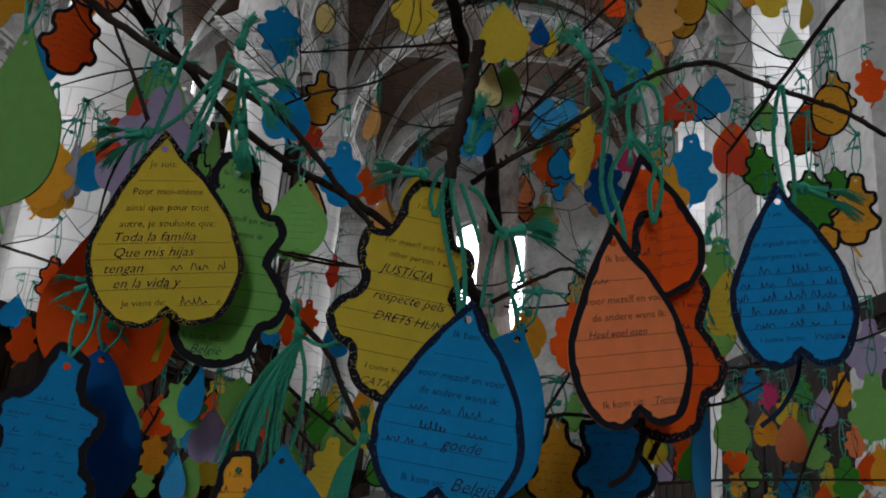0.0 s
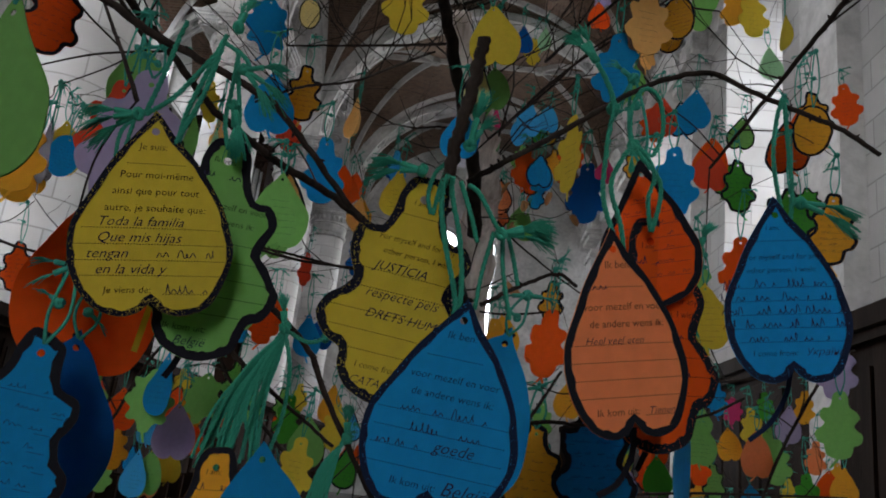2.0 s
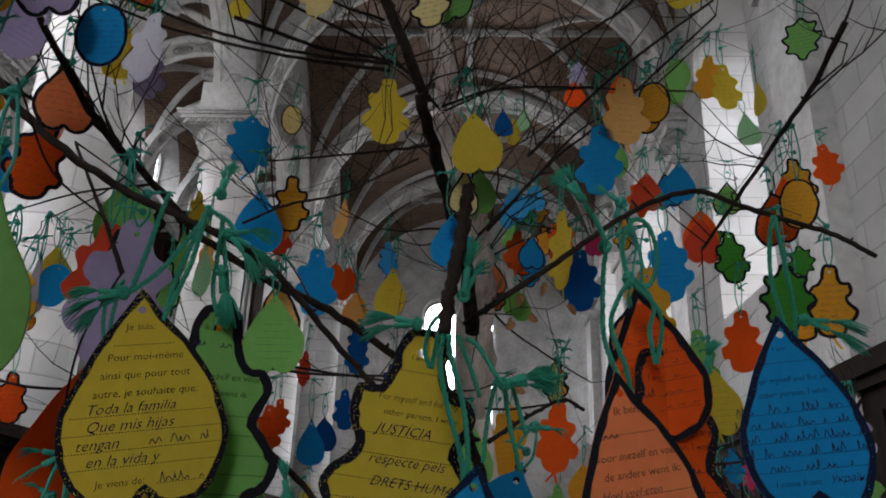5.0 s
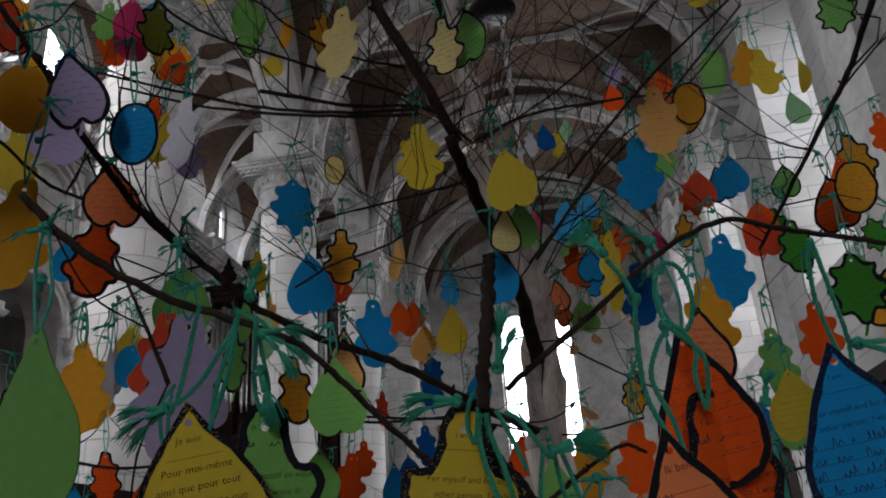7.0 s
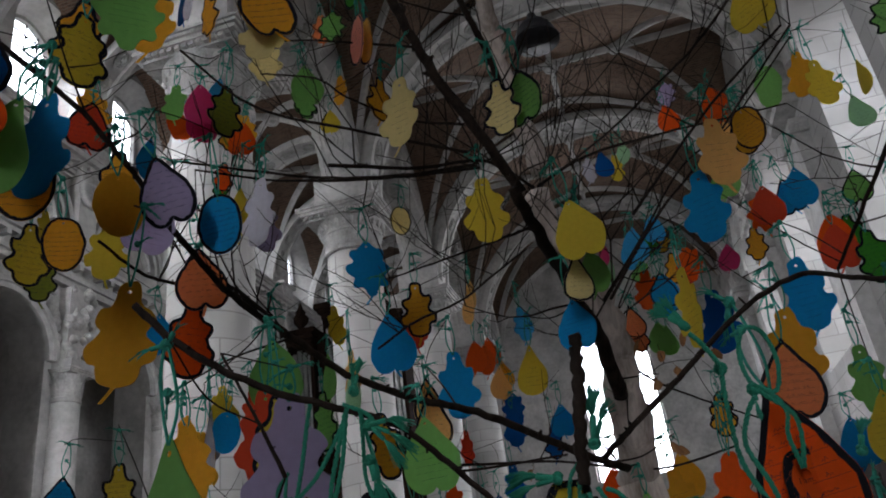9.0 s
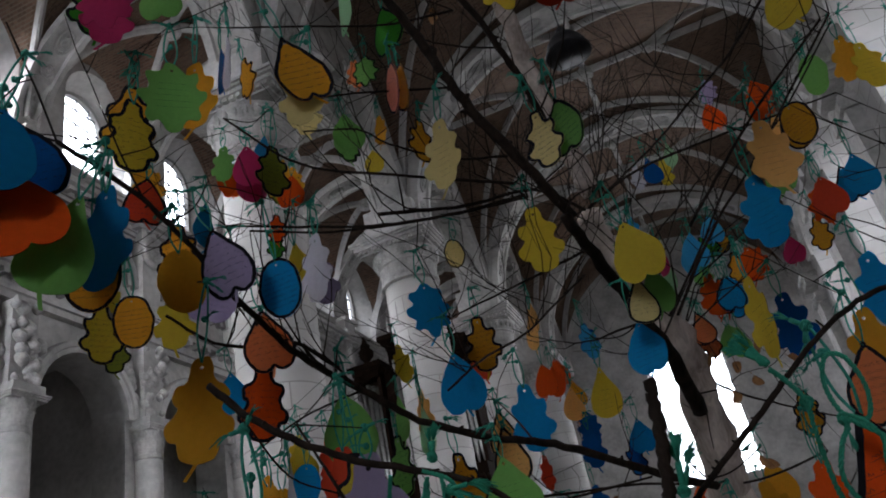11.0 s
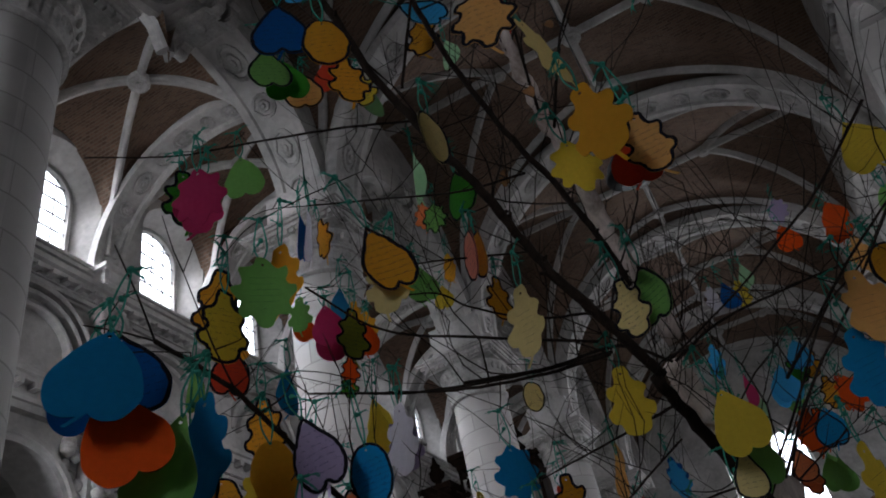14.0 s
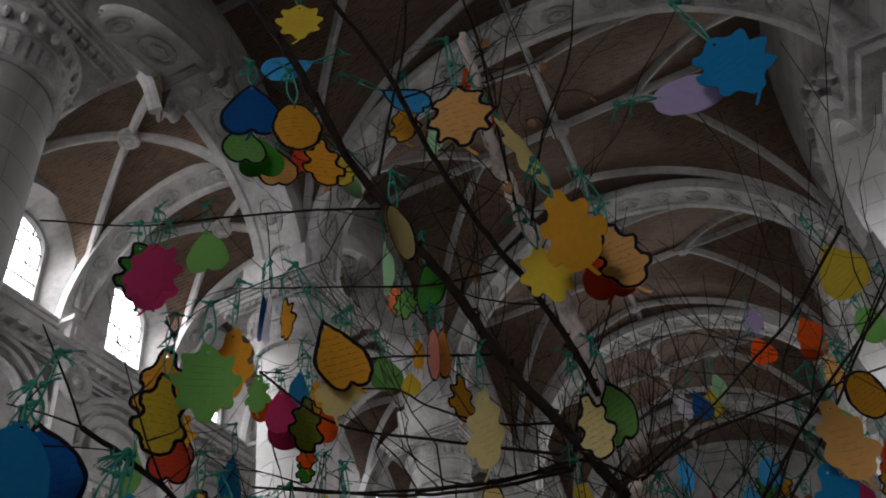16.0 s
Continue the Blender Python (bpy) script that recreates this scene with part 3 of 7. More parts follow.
# aisle vaults, half bays on the wall side, and the arcades between nave and aisle
for sign in (-1,):
    for i, y in enumerate(WALL_Y[1:-1]):
        tagged(arch_band("aisle_arch", (-AISLE + 0.02, y), (-5.75, y), 13.25, 3.15, 0.8, 0.3, None, 13, 26, stop=0.8), "pale stone aisle arch carved with rosettes", "arch", "aisle arches", "structure")
    for i, (a, b) in enumerate(zip(WALL_Y[:-1], WALL_Y[1:])):
        x0, x1 = sorted((sign * (AISLE + 0.05), sign * (NAVE + 0.3)))
        vault(x0, x1, a, b, 13.4, 16.75, "aisle_%d" % i)
    for a, b in zip(COL_Y, COL_Y[1:] + [EAST]):
        band = arch_band("arcade_arch", (sign * NAVE, a + 0.5), (sign * NAVE, b - 0.5), SPRING + 0.2, 2.6, 1.1, 0.7, None, 9, 24)
        tagged(band, "broad pale stone arch between nave and aisle", "arch", "arcade arches", "structure")
        m = (a + b) / 2
        key, zk = Shape(), SPRING + 2.8
        key.box((-NAVE - 0.5, m - 0.3, zk - 0.12), (-NAVE + 0.5, m + 0.3, zk + 0.2)).box((-NAVE - 0.36, m - 0.42, zk - 0.04), (-NAVE + 0.36, m + 0.42, zk + 0.2))
        for end in (-1, 1):
            for s0 in (-0.2, 0.2):
                for k, (r0, dz) in enumerate(((0.2, -0.02), (0.13, -0.2), (0.09, 0.22))):
                    cx, n = -NAVE + end * (0.56 + 0.07 * k), 14
                    q = [(cx + rr * math.cos(2 * math.pi * i / n), m + s0 + w, zk + dz + rr * math.sin(2 * math.pi * i / n)) for w, rr in ((-0.13, r0 * 0.35), (-0.11, r0 * 0.5), (-0.11, r0), (0.11, r0), (0.11, r0 * 0.5), (0.13, r0 * 0.35)) for i in range(n)]
                    key.add(q, [(j * n + i, j * n + (i + 1) % n, (j + 1) * n + (i + 1) % n, (j + 1) * n + i) for j in range(5) for i in range(n)] + [tuple(range(n))[::-1], tuple(5 * n + i for i in range(n))])
        key.lathe([(0.02, -0.2), (0.14, -0.19), (0.17, -0.14), (0.17, 0.0)], (-NAVE, m, zk), 14)
        key.make("keystone", CARVED, band, "double scrolled keystone")
        # wall over the arch, up to the vault
        lun = Shape()
        pth = arch_path((0, a + 0.5), (0, b - 0.5), SPRING + 0.2, 2.6, 24)
        for (p, n1), (q, n2) in zip(pth[:-1], pth[1:]):
            for x in (-0.45, 0.45):
                lun.add([(sign * NAVE + x, p[1], p[2] + 0.3), (sign * NAVE + x, q[1], q[2] + 0.3), (sign * NAVE + x, q[1], 18.3), (sign * NAVE + x, p[1], 18.3)], [(0, 1, 2, 3)])
        for y0, y1 in ((a, a + 0.5), (b - 0.5, b)):
            lun.box((sign * NAVE - 0.45, y0, SPRING + 0.3), (sign * NAVE + 0.45, y1, CROWN + 0.5))
        tagged(lun.make("wall_over_arcade", STONE), "stone wall above the nave arcade", "wall", kind="structure")

# the far end: a wall with two tall windows and a plain, added one behind the camera
E_HW, E_SILL, E_SPRING = 0.86, 6.0, 12.3


def PE(s, z, d):
    return (s, EAST + d, z)


for i, c in enumerate((-9.2, -1.6, 0.25, 7.0)):
    s0, s1 = ((-AISLE - 1, -5.8), (-5.8, -0.68), (-0.68, 5.8), (5.8, 9.0))[i]
    tagged(arch_wall("wall_far_%d" % i, PE, s0, s1, 0, 18.4, c, E_HW, E_SILL, E_SPRING, 0.9, STONE), "pale plastered end wall with tall windows", "wall", kind="structure")
    window("window_far_%d" % i, PE, c, E_HW, E_SILL, E_SPRING, 0.6, 4, 12, "far end windows")


def PW(s, z, d):
    return (s, WEST - d, z)


# unseen west wall; its invented windows let light in from behind the camera
for i, (s0, s1) in enumerate(((-AISLE - 1, -5.5), (-5.5, 5.5), (5.5, 9.0))):
    c = (s0 + s1) / 2
    tagged(arch_wall("wall_near_%d" % i, PW, s0, s1, 0, 18.4, c, 2.2 if i == 1 else 1.2, 5.0, 11.5, 0.9, STONE), "pale plastered wall with a large window", "wall", kind="structure")
    window("window_near_%d" % i, PW, c, 2.2 if i == 1 else 1.2, 5.0, 11.5, 0.6, 5, 12, "near end windows")


def PA(s, z, d):
    return (s, -7.0 - d, z)


# an added, unseen west end of the aisle; its window brightens the aisle wall
tagged(arch_wall("wall_aisle_end", PA, -AISLE - 0.9, -NAVE - 0.45, 0, 18.4, -9.7, 1.7, 4.5, 12.3, 0.9, STONE), "pale stone wall closing the aisle, with a tall window", "wall", kind="structure")
window("window_aisle_end", PA, -9.7, 1.7, 4.5, 12.3, 0.6, 6, 12, "near end windows")
roof = tagged(Shape().box((-AISLE - 0.7, WEST - 1, 18.45), (RIGHT_X + 1.9, EAST + 0.6, 18.8)).make("ceiling_roof", OAK), "closed timber roof deck over the vaults", "roof", kind="structure")

# the other side of the nave: a thick wall with large deep windows between piers
RIGHT = [-20.92 + 7.0 * j for j in range(9)]


def PR(s, z, d):
    return (RIGHT_X + d, s, z)


for j, c in enumerate(RIGHT):
    if c < 10:
        # unseen bays, closed up to keep light off the nearest column and arch
        tagged(Shape().box((RIGHT_X, c - 3.5, 0), (RIGHT_X + 1.75, c + 3.5, TOP)).make("wall_nave_%d" % j, STONE_B), "thick pale ashlar nave wall without a window", "wall", kind="structure")
    else:
        tagged(arch_wall("wall_nave_%d" % j, PR, c - 3.5, c + 3.5, 0, TOP, c, 1.5, 6.2, 12.0, 1.75, STONE_B, None, 20), "thick pale ashlar nave wall pierced by a deep arched window", "wall", kind="structure")
        window("window_nave_%d" % j, PR, c, 1.5, 6.2, 12.0, 1.6, 6, 14, "nave windows")
    pier = thing("wall_pier", "shallow stone wall pier with a carved console", "pier", "nave wall piers", "structure", (RIGHT_X, c + 3.4, 0))
    Shape().box((-0.35, -0.6, 0), (0.05, 0.6, 10.6)).make("shaft", STONE, pier)
    cap = Shape()
    for z0, out in ((10.6, 0.45), (10.8, 0.36), (11.4, 0.5), (11.6, 0.62)):
        cap.box((-out, -0.35 - out * 0.8, z0), (0.05, 0.35 + out * 0.8, z0 + 0.2))
    cap.box((-0.4, -0.55, 11.8), (0.05, 0.55, 12.6)).make("capital", CARVED, pier)
    arch = arch_path((RIGHT_X, c - 1.72), (RIGHT_X, c + 1.72), 12.0, 1.72, 28)
    band = tagged(Shape().sweep([p for p, _ in arch], [(Vector((-1, 0, 0)), nrm) for _, nrm in arch], [(-0.05, -0.2), (0.1, -0.2), (0.16, -0.1), (0.12, 0.1), (0.2, 0.3), (0.2, 0.42), (-0.05, 0.42)]).make("archivolt", STONE), "moulded stone arch round a nave window", "arch", "window arches", "structure")
    rng = random.Random(j + 40)
    orn = Shape()
    for q in range(70):
        p, nrm = arch[rng.randrange(2, 27)]
        r0 = rng.uniform(0.08, 0.2)
        at = Vector(p) + nrm * rng.uniform(0.5, 1.0) + Vector((-0.12, 0, 0))
        orn.lathe([(0.01, -r0), (r0 * 0.8, -r0 * 0.5), (r0, 0), (r0 * 0.7, r0 * 0.6), (0.01, r0 * rng.uniform(0.9, 1.6))], at, 7)
    orn.make("carving", CARVED, band, "weathered relief of scrolls and foliage", True)
    dado = thing("wall_panelling", "tall dark oak panelling along the nave wall", "panelling", "dark oak panelling", "structure", (RIGHT_X - 0.03, c, 0))
    Shape().box((-0.28, -3.25, 0), (0.0, 3.25, 3.75)).box((-0.42, -3.28, 3.75), (0.02, 3.28, 4.0)).box((-0.36, -3.26, 3.6), (0.0, 3.26, 3.75)).box((-0.34, -3.26, 0), (-0.02, 3.26, 0.3)).make("body", OAK, dado)
    for q in range(7):
        y0 = -3.1 + q * 0.89
        Shape().box((-0.33, y0, 0.45), (-0.28, y0 + 0.78, 3.3)).make("panel", OAK, dado)

for c in (WALL_Y[8] + HALF / 2 + 0.35, WALL_Y[9] + HALF / 2 + 0.35, WALL_Y[11] + HALF / 2 + 0.35):
    window_light((-AISLE - 0.83, c, 15.0), (-AISLE + 5, c, 9), 1.6, 2.6, LAMP_W * 0.7)
for c in RIGHT[5:8]:
    window_light((RIGHT_X + 3.4, c, 10.8), (RIGHT_X - 5, c, 4.5), 3.0, 7.5, LAMP_W * 1.3)
for c in (-1.6, 0.25):
    window_light((c, EAST + 0.75, 9), (c, 10, 6), 1.6, 6.0, LAMP_W * 1.4)
# added lamp at the unseen west window, lighting the fronts of the cards
window_light((0, WEST - 0.62, 9), (0, -8, 0), 4.0, 7.0, LAMP_W * 2.1)
# added lamp behind the unseen aisle-end window, raking along the aisle wall
window_light((-9.7, -7.8, 8.6), (-12.0, 5, 4.5), 3.2, 8.0, LAMP_W * 4.2)

# glowing sheets for the overcast sky; right and west dimmed to darken the near column
def glow(name, strength):
    m, n, l, b = material(name)
    b.inputs["Base Color"].default_value = (0, 0, 0, 1)
    b.inputs["Emission Color"].default_value = (0.92, 0.96, 1.0, 1)
    b.inputs["Emission Strength"].default_value = strength
    return m


BRIGHT_SKY, DIMMED_SKY = glow("bright_sky", 5.0), glow("dimmed_sky", 1.4)
for mat, pts in ((BRIGHT_SKY, [(-30, -40, 22), (-30, 80, 22), (-30, 80, 60), (-30, -40, 60)]), (DIMMED_SKY, [(30, -40, 12), (30, 80, 12), (30, 80, 60), (30, -40, 60)]),
                 (BRIGHT_SKY, [(-30, 80, 5), (30, 80, 5), (30, 80, 60), (-30, 80, 60)]), (DIMMED_SKY, [(-30, -40, 0), (30, -40, 0), (30, -40, 60), (-30, -40, 60)])):
    tagged(Shape().add(pts, [(0, 1, 2, 3)]).make("backdrop", mat), "white overcast sky outside the windows", "sky", kind="structure")


# the organ at the end of the aisle, and a black shade hanging in the nave
organ = thing("church_organ", "dark carved oak organ case with tin pipes and urn finials", "organ", at=(-9.4, 24.6, 0))
Shape().box((-2.3, -0.5, 0), (2.3, 0.9, 4.6)).box((-2.5, -0.8, 4.6), (2.5, 0.9, 4.85)).box((-2.4, -0.7, 4.85), (2.4, 0.9, 5.9)).box((-2.5, -0.8, 5.9), (2.5, 0.9, 6.1)).make("gallery", OAK, organ)
Shape().box((-2.1, -0.1, 6.1), (2.1, 0.9, 11.0)).make("case", OAK, organ)
for c, w, top in ((-1.65, 0.95, 11.3), (0.0, 1.25, 12.1), (1.65, 0.95, 11.3)):
    tower = Shape()
    for z0, z1, e in ((6.1, 6.9, 0.0), (top - 0.55, top - 0.35, 0.06), (top - 0.35, top - 0.2, 0.16), (top - 0.2, top, 0.26)):
        tower.box((c - w / 2 - e, -0.55 - e, z0), (c + w / 2 + e, 0.2, z1))
    for sx in (-1, 1):
        tower.box((c + sx * w / 2 - 0.06, -0.5, 6.9), (c + sx * w / 2 + 0.06, -0.1, top - 0.5))
    tower.make("tower", OAK, organ)
    n = 5
    for i in range(n):
        x = c - w / 2 + w * (i + 0.5) / n
        mid = 1 - abs(i - 2) / 2
        r = w / n * 0.42
        h0 = 7.3 - 0.1 * mid
        Shape().lathe([(0.02, 6.9), (r * 0.9, h0), (r, h0 + 0.05), (r, top - 0.9 + 0.2 * mid), (r * 0.9, top - 0.9 + 0.2 * mid)], (x, -0.42, 0), 14).make("pipe", PIPE, organ, "", True)
    Shape().lathe([(0.2, 0), (0.22, 0.08), (0.1, 0.16), (0.1, 0.25), (0.27, 0.45), (0.3, 0.62), (0.16, 0.78), (0.2, 0.86), (0.1, 0.98), (0.05, 1.2), (0.01, 1.25)], (c, -0.2, top), 14).make("finial", OAK, organ, "carved urn finial", True)
for i in range(4):
    x = -0.98 + (0 if i < 2 else 1.6) + (i % 2) * 0.2
    Shape().lathe([(0.02, 6.9), (0.08, 7.2), (0.085, 7.25), (0.085, 9.6)], (x, -0.25, 0), 12).make("pipe", PIPE, organ, "", True)
carve = Shape()
rng = random.Random(9)
for i in range(60):
    r0 = rng.uniform(0.05, 0.13)
    carve.lathe([(0.01, -r0), (r0, 0), (0.01, r0 * 1.5)], (rng.uniform(-2.3, 2.3), -0.5 + rng.uniform(-0.1, 0.1), rng.choice((6.3, 10.7, 10.95)) + rng.uniform(-0.15, 0.15)), 6)
tagged(carve.make("carving", OAK, organ, "dark carved scrollwork", True), kind="stuff")



def stall(y, length):
    """A dark oak bench with a tall panelled back, standing between two columns."""
    ob = thing("church_stall", "dark oak stall with a tall panelled back and moulded top", "bench", "oak stalls", at=(-NAVE + 1.25, y, 0))
    h = length / 2
    Shape().box((-0.08, -h, 0), (0.0, h, 2.5)).make("back", OAK, ob)
    Shape().box((-0.14, -h - 0.05, 2.5), (0.1, h + 0.05, 2.58)).box((-0.18, -h - 0.08, 2.58), (0.18, h + 0.08, 2.68)).box((-0.12, -h, 2.68), (0.06, h, 2.74)).make("cornice", OAK, ob)
    Shape().box((0.0, -h, 0.42), (0.45, h, 0.48)).make("seat", OAK, ob)
    Shape().box((0.36, -h, 0.0), (0.41, h, 0.42)).make("front_board", OAK, ob)
    n = int(length / 0.62)
    for i in range(n):
        a, b = -h + length * i / n, -h + length * (i + 1) / n
        Shape().box((0.0, a + 0.06, 0.62), (0.025, b - 0.06, 2.38)).box((0.025, a + 0.12, 0.7), (0.04, b - 0.12, 2.3)).make("panel", OAK, ob)
        Shape().box((0.0, a - 0.03, 0.0), (0.42, a + 0.03, 0.95)).make("armrest", OAK, ob)
    return ob


for a, b in zip(COL_Y[3:-1], COL_Y[4:]):
    stall((a + b) / 2, b - a - 0.2)

shade = thing("pendant_shade", "black metal bell-shaped shade hanging on a cable", "lamp", at=(-0.107, 4.54, 5.36))
Shape().lathe([(0.17, 0.0), (0.175, 0.015), (0.168, 0.02), (0.14, 0.1), (0.09, 0.17), (0.045, 0.2), (0.03, 0.26), (0.012, 0.27)], n=28).make("shade", IRON, shade, "black bell shade", True)
Shape().lathe([(0.006, 0.27), (0.006, 12.2)], n=6).make("cable", IRON, shade)

# ---- kit: limbs, cords, cards ----
def smooth_path(pts, n=6):
    """Points on a soft curve through the given places."""
    p = [Vector(q) for q in pts]
    p = [p[0] * 2 - p[1]] + p + [p[-1] * 2 - p[-2]]
    out = []
    for a, b, c, d in zip(p, p[1:], p[2:], p[3:]):
        for i in range(n):
            t = i / n
            out.append(0.5 * (2 * b + (c - a) * t + (2 * a - 5 * b + 4 * c - d) * t * t + (3 * b - a - 3 * c + d) * t ** 3))
    return out + [p[-2]]


def tube(sh, path, r0, r1, sides=6, wobble=0.0, rng=random):
    """A tapered tube with closed ends, bumpy where wobble is given."""
    up = Vector((0.31, 0.17, 0.93))
    pts, k = [], len(path)
    for i, p in enumerate(path):
        t = (path[min(i + 1, k - 1)] - path[max(i - 1, 0)]).normalized()
        a = t.cross(up)
        a = a.normalized() if a.length > 1e-3 else Vector((1, 0, 0))
        b = t.cross(a)
        r = r0 + (r1 - r0) * i / max(k - 1, 1)
        for j in range(sides):
            q = 2 * math.pi * j / sides
            s = r * (1 + (rng.uniform(-wobble, wobble) if wobble else 0))
            pts.append(p + (a * math.cos(q) + b * math.sin(q)) * s)
    f = [(i * sides + j, i * sides + (j + 1) % sides, (i + 1) * sides + (j + 1) % sides, (i + 1) * sides + j) for i in range(k - 1) for j in range(sides)]
    sh.add(pts, f + [tuple(range(sides))[::-1], tuple((k - 1) * sides + j for j in range(sides))])
    return sh


LIMB_POINTS = []


def limb(tree, name, r0, r1, *pts, mat=None, knots=True):
    """One limb or twig of a tree: a bent, knotty, tapering rod."""
    rng = random.Random(int(pts[0][0] * 1000) + int(pts[-1][2] * 777))
    path = smooth_path(pts, 7)
    jit = [p + Vector((rng.uniform(-1, 1), rng.uniform(-1, 1), rng.uniform(-1, 1))) * max(r0, r1) * 0.22 for p in path]
    jit[0], jit[-1] = path[0], path[-1]
    sh = tube(Shape(), jit, r0, r1, 10 if r0 > 0.012 else 7, 0.1, rng)
    if knots and max(r0, r1) < 0.013 and name != "sawn_stub":
        for i in range(2, len(jit) - 1):
            if rng.random() < 0.35:
                r = (r0 + (r1 - r0) * i / len(jit))
                d = Vector((rng.uniform(-1, 1), rng.uniform(-1, 1), rng.uniform(-0.4, 1))).normalized()
                tube(sh, [jit[i], jit[i] + d * r * 1.5, jit[i] + d * r * 2.2], r * 0.7, r * 0.25, 5)
    ob = sh.make(name, mat or BARK, tree, "", True)
    LIMB_POINTS.extend((p, r0 + (r1 - r0) * i / len(jit), tree) for i, p in enumerate(jit))
    return ob


def spray(tree, n, length, seed, zone):
    """Fine bare twigs growing upwards from limbs inside a zone (x0, x1, y0, y1, z0, z1)."""
    rng = random.Random(seed)
    x0, x1, y0, y1, z0, z1 = zone
    seats = [(p, r) for p, r, t in LIMB_POINTS if t is tree and x0 < p.x < x1 and y0 < p.y < y1 and z0 < p.z < z1]
    for _ in range(n if seats else 0):
        p, r = rng.choice(seats)
        d = Vector((rng.gauss(0, 0.55), rng.gauss(0, 0.45), rng.uniform(0.2, 1.0))).normalized()
        q, path = p.copy(), [p.copy()]
        ln = length * rng.uniform(0.5, 1.3)
        for i in range(6):
            d = (d + Vector((rng.gauss(0, 0.22), rng.gauss(0, 0.22), rng.gauss(0.08, 0.15)))).normalized()
            q = q + d * ln / 6
            path.append(q.copy())
        r = min(r * 0.5, rng.uniform(0.0014, 0.0035))
        sh = tube(Shape(), path, r, 0.0007, 5)
        for i in (2, 3, 4, 5):
            e = (d + Vector((rng.gauss(0, 0.8), rng.gauss(0, 0.8), rng.gauss(0.2, 0.5)))).normalized()
            a = path[i]
            tube(sh, [a, a + e * ln * 0.1, a + (e + Vector((0, 0, 0.25))) * ln * 0.22], r * 0.6, 0.0005, 4)
        sh.make("twig", BARK, tree, "", True)


def rope(sh, path, r, strands=3, turns=90.0):
    """A laid cord: strands twisted round a path."""
    path = [Vector(p) for p in path]
    fine, dist = [], 0.0
    for a, b in zip(path[:-1], path[1:]):
        m = max(1, int((b - a).length / 0.0025))
        fine += [a.lerp(b, i / m) for i in range(m)]
    fine.append(path[-1])
    for s in range(strands):
        pts = []
        for i, p in enumerate(fine):
            t = (fine[min(i + 1, len(fine) - 1)] - fine[max(i - 1, 0)]).normalized()
            a = t.cross(Vector((0.2, 0.9, 0.3))).normalized()
            b = t.cross(a)
            q = 2 * math.pi * (s / strands + i * 0.0025 * turns)
            pts.append(p + (a * math.cos(q) + b * math.sin(q)) * r * 0.68)
        tube(sh, pts, r * 0.56, r * 0.56, 5)
    return sh


def knot(sh, c, r, rng, tails=2, tail=0.03, fine=False, lean=None):
    """A lump of wound cord with frayed ends."""
    c = Vector(c)
    for k in range(3):
        ax = Vector((rng.uniform(-1, 1), rng.uniform(-1, 1), rng.uniform(-0.6, 0.6))).normalized()
        u = ax.cross(Vector((0.3, 0.2, 0.9))).normalized()
        v = ax.cross(u)
        tube(sh, [c + (u * math.cos(a) + v * math.sin(a)) * r * 1.7 + ax * rng.uniform(-r, r) * 0.4 for a in steps(0, 6.0, 8)], r, r, 5)
    for k in range(tails):
        d = Vector(lean) if lean else Vector((rng.choice((-1, 1)) * rng.uniform(0.5, 1), rng.uniform(-0.6, 0.6), rng.uniform(-0.7, 0.6)))
        d = (d.normalized() + Vector((rng.gauss(0, 0.2), rng.gauss(0, 0.2), rng.gauss(0, 0.2)))).normalized()
        e = c + d * tail * 0.5
        tube(sh, [c, c + d * tail * 0.25, e], r * 1.1, r * 1.1, 5)
        for j in range(44 if fine else 7):
            w = (d + Vector((rng.gauss(0, 0.13), rng.gauss(0, 0.13), rng.gauss(-0.1, 0.13)))).normalized()
            m = e + w * tail * rng.uniform(0.2, 0.4)
            tube(sh, [e, m, m + (w + Vector((0, 0, -0.4))) * tail * rng.uniform(0.15, 0.4)], r * (0.24 if fine else 0.34), r * 0.15, 4)
    return sh


HALVES = {
    "heart": [(0, 0), (.035, -.05), (.1, -.13), (.21, -.26), (.31, -.41), (.375, -.56), (.39, -.7), (.35, -.84), (.26, -.945), (.15, -.985), (.06, -.97), (.015, -.935)],
    "drop": [(0, 0), (.035, -.06), (.11, -.2), (.2, -.36), (.275, -.52), (.315, -.67), (.3, -.82), (.21, -.94), (.09, -.99)],
    "oval": [(0, 0), (.12, -.03), (.24, -.14), (.31, -.3), (.335, -.48), (.32, -.66), (.26, -.83), (.15, -.95), (.05, -.995)],
    "oak": [(0, 0), (.09, -.015), (.14, -.08), (.145, -.17), (.19, -.25), (.3, -.285), (.345, -.36), (.31, -.44), (.265, -.5), (.31, -.57), (.39, -.61), (.41, -.7), (.35, -.775), (.265, -.8), (.24, -.87), (.19, -.95), (.08, -.99)],
    "maple": [(0, 0), (.08, -.02), (.13, -.1), (.21, -.15), (.32, -.15), (.36, -.24), (.31, -.33), (.34, -.4), (.43, -.44), (.45, -.53), (.36, -.61), (.33, -.67), (.37, -.77), (.3, -.84), (.2, -.82), (.14, -.87), (.09, -.97), (.03, -.995)],
}
HALVES["oak"] = [(x * 0.77, y) for x, y in HALVES["oak"]]
HALVES["maple"] = [(x * 0.82, y) for x, y in HALVES["maple"]]
HALVES["heart"] = [(x * 0.93, y) for x, y in HALVES["heart"]]
HALVES["leaf"] = [(x * 0.86, y) for x, y in HALVES["heart"]]
STEMMED = ("leaf", "heart", "drop", "oak", "maple")


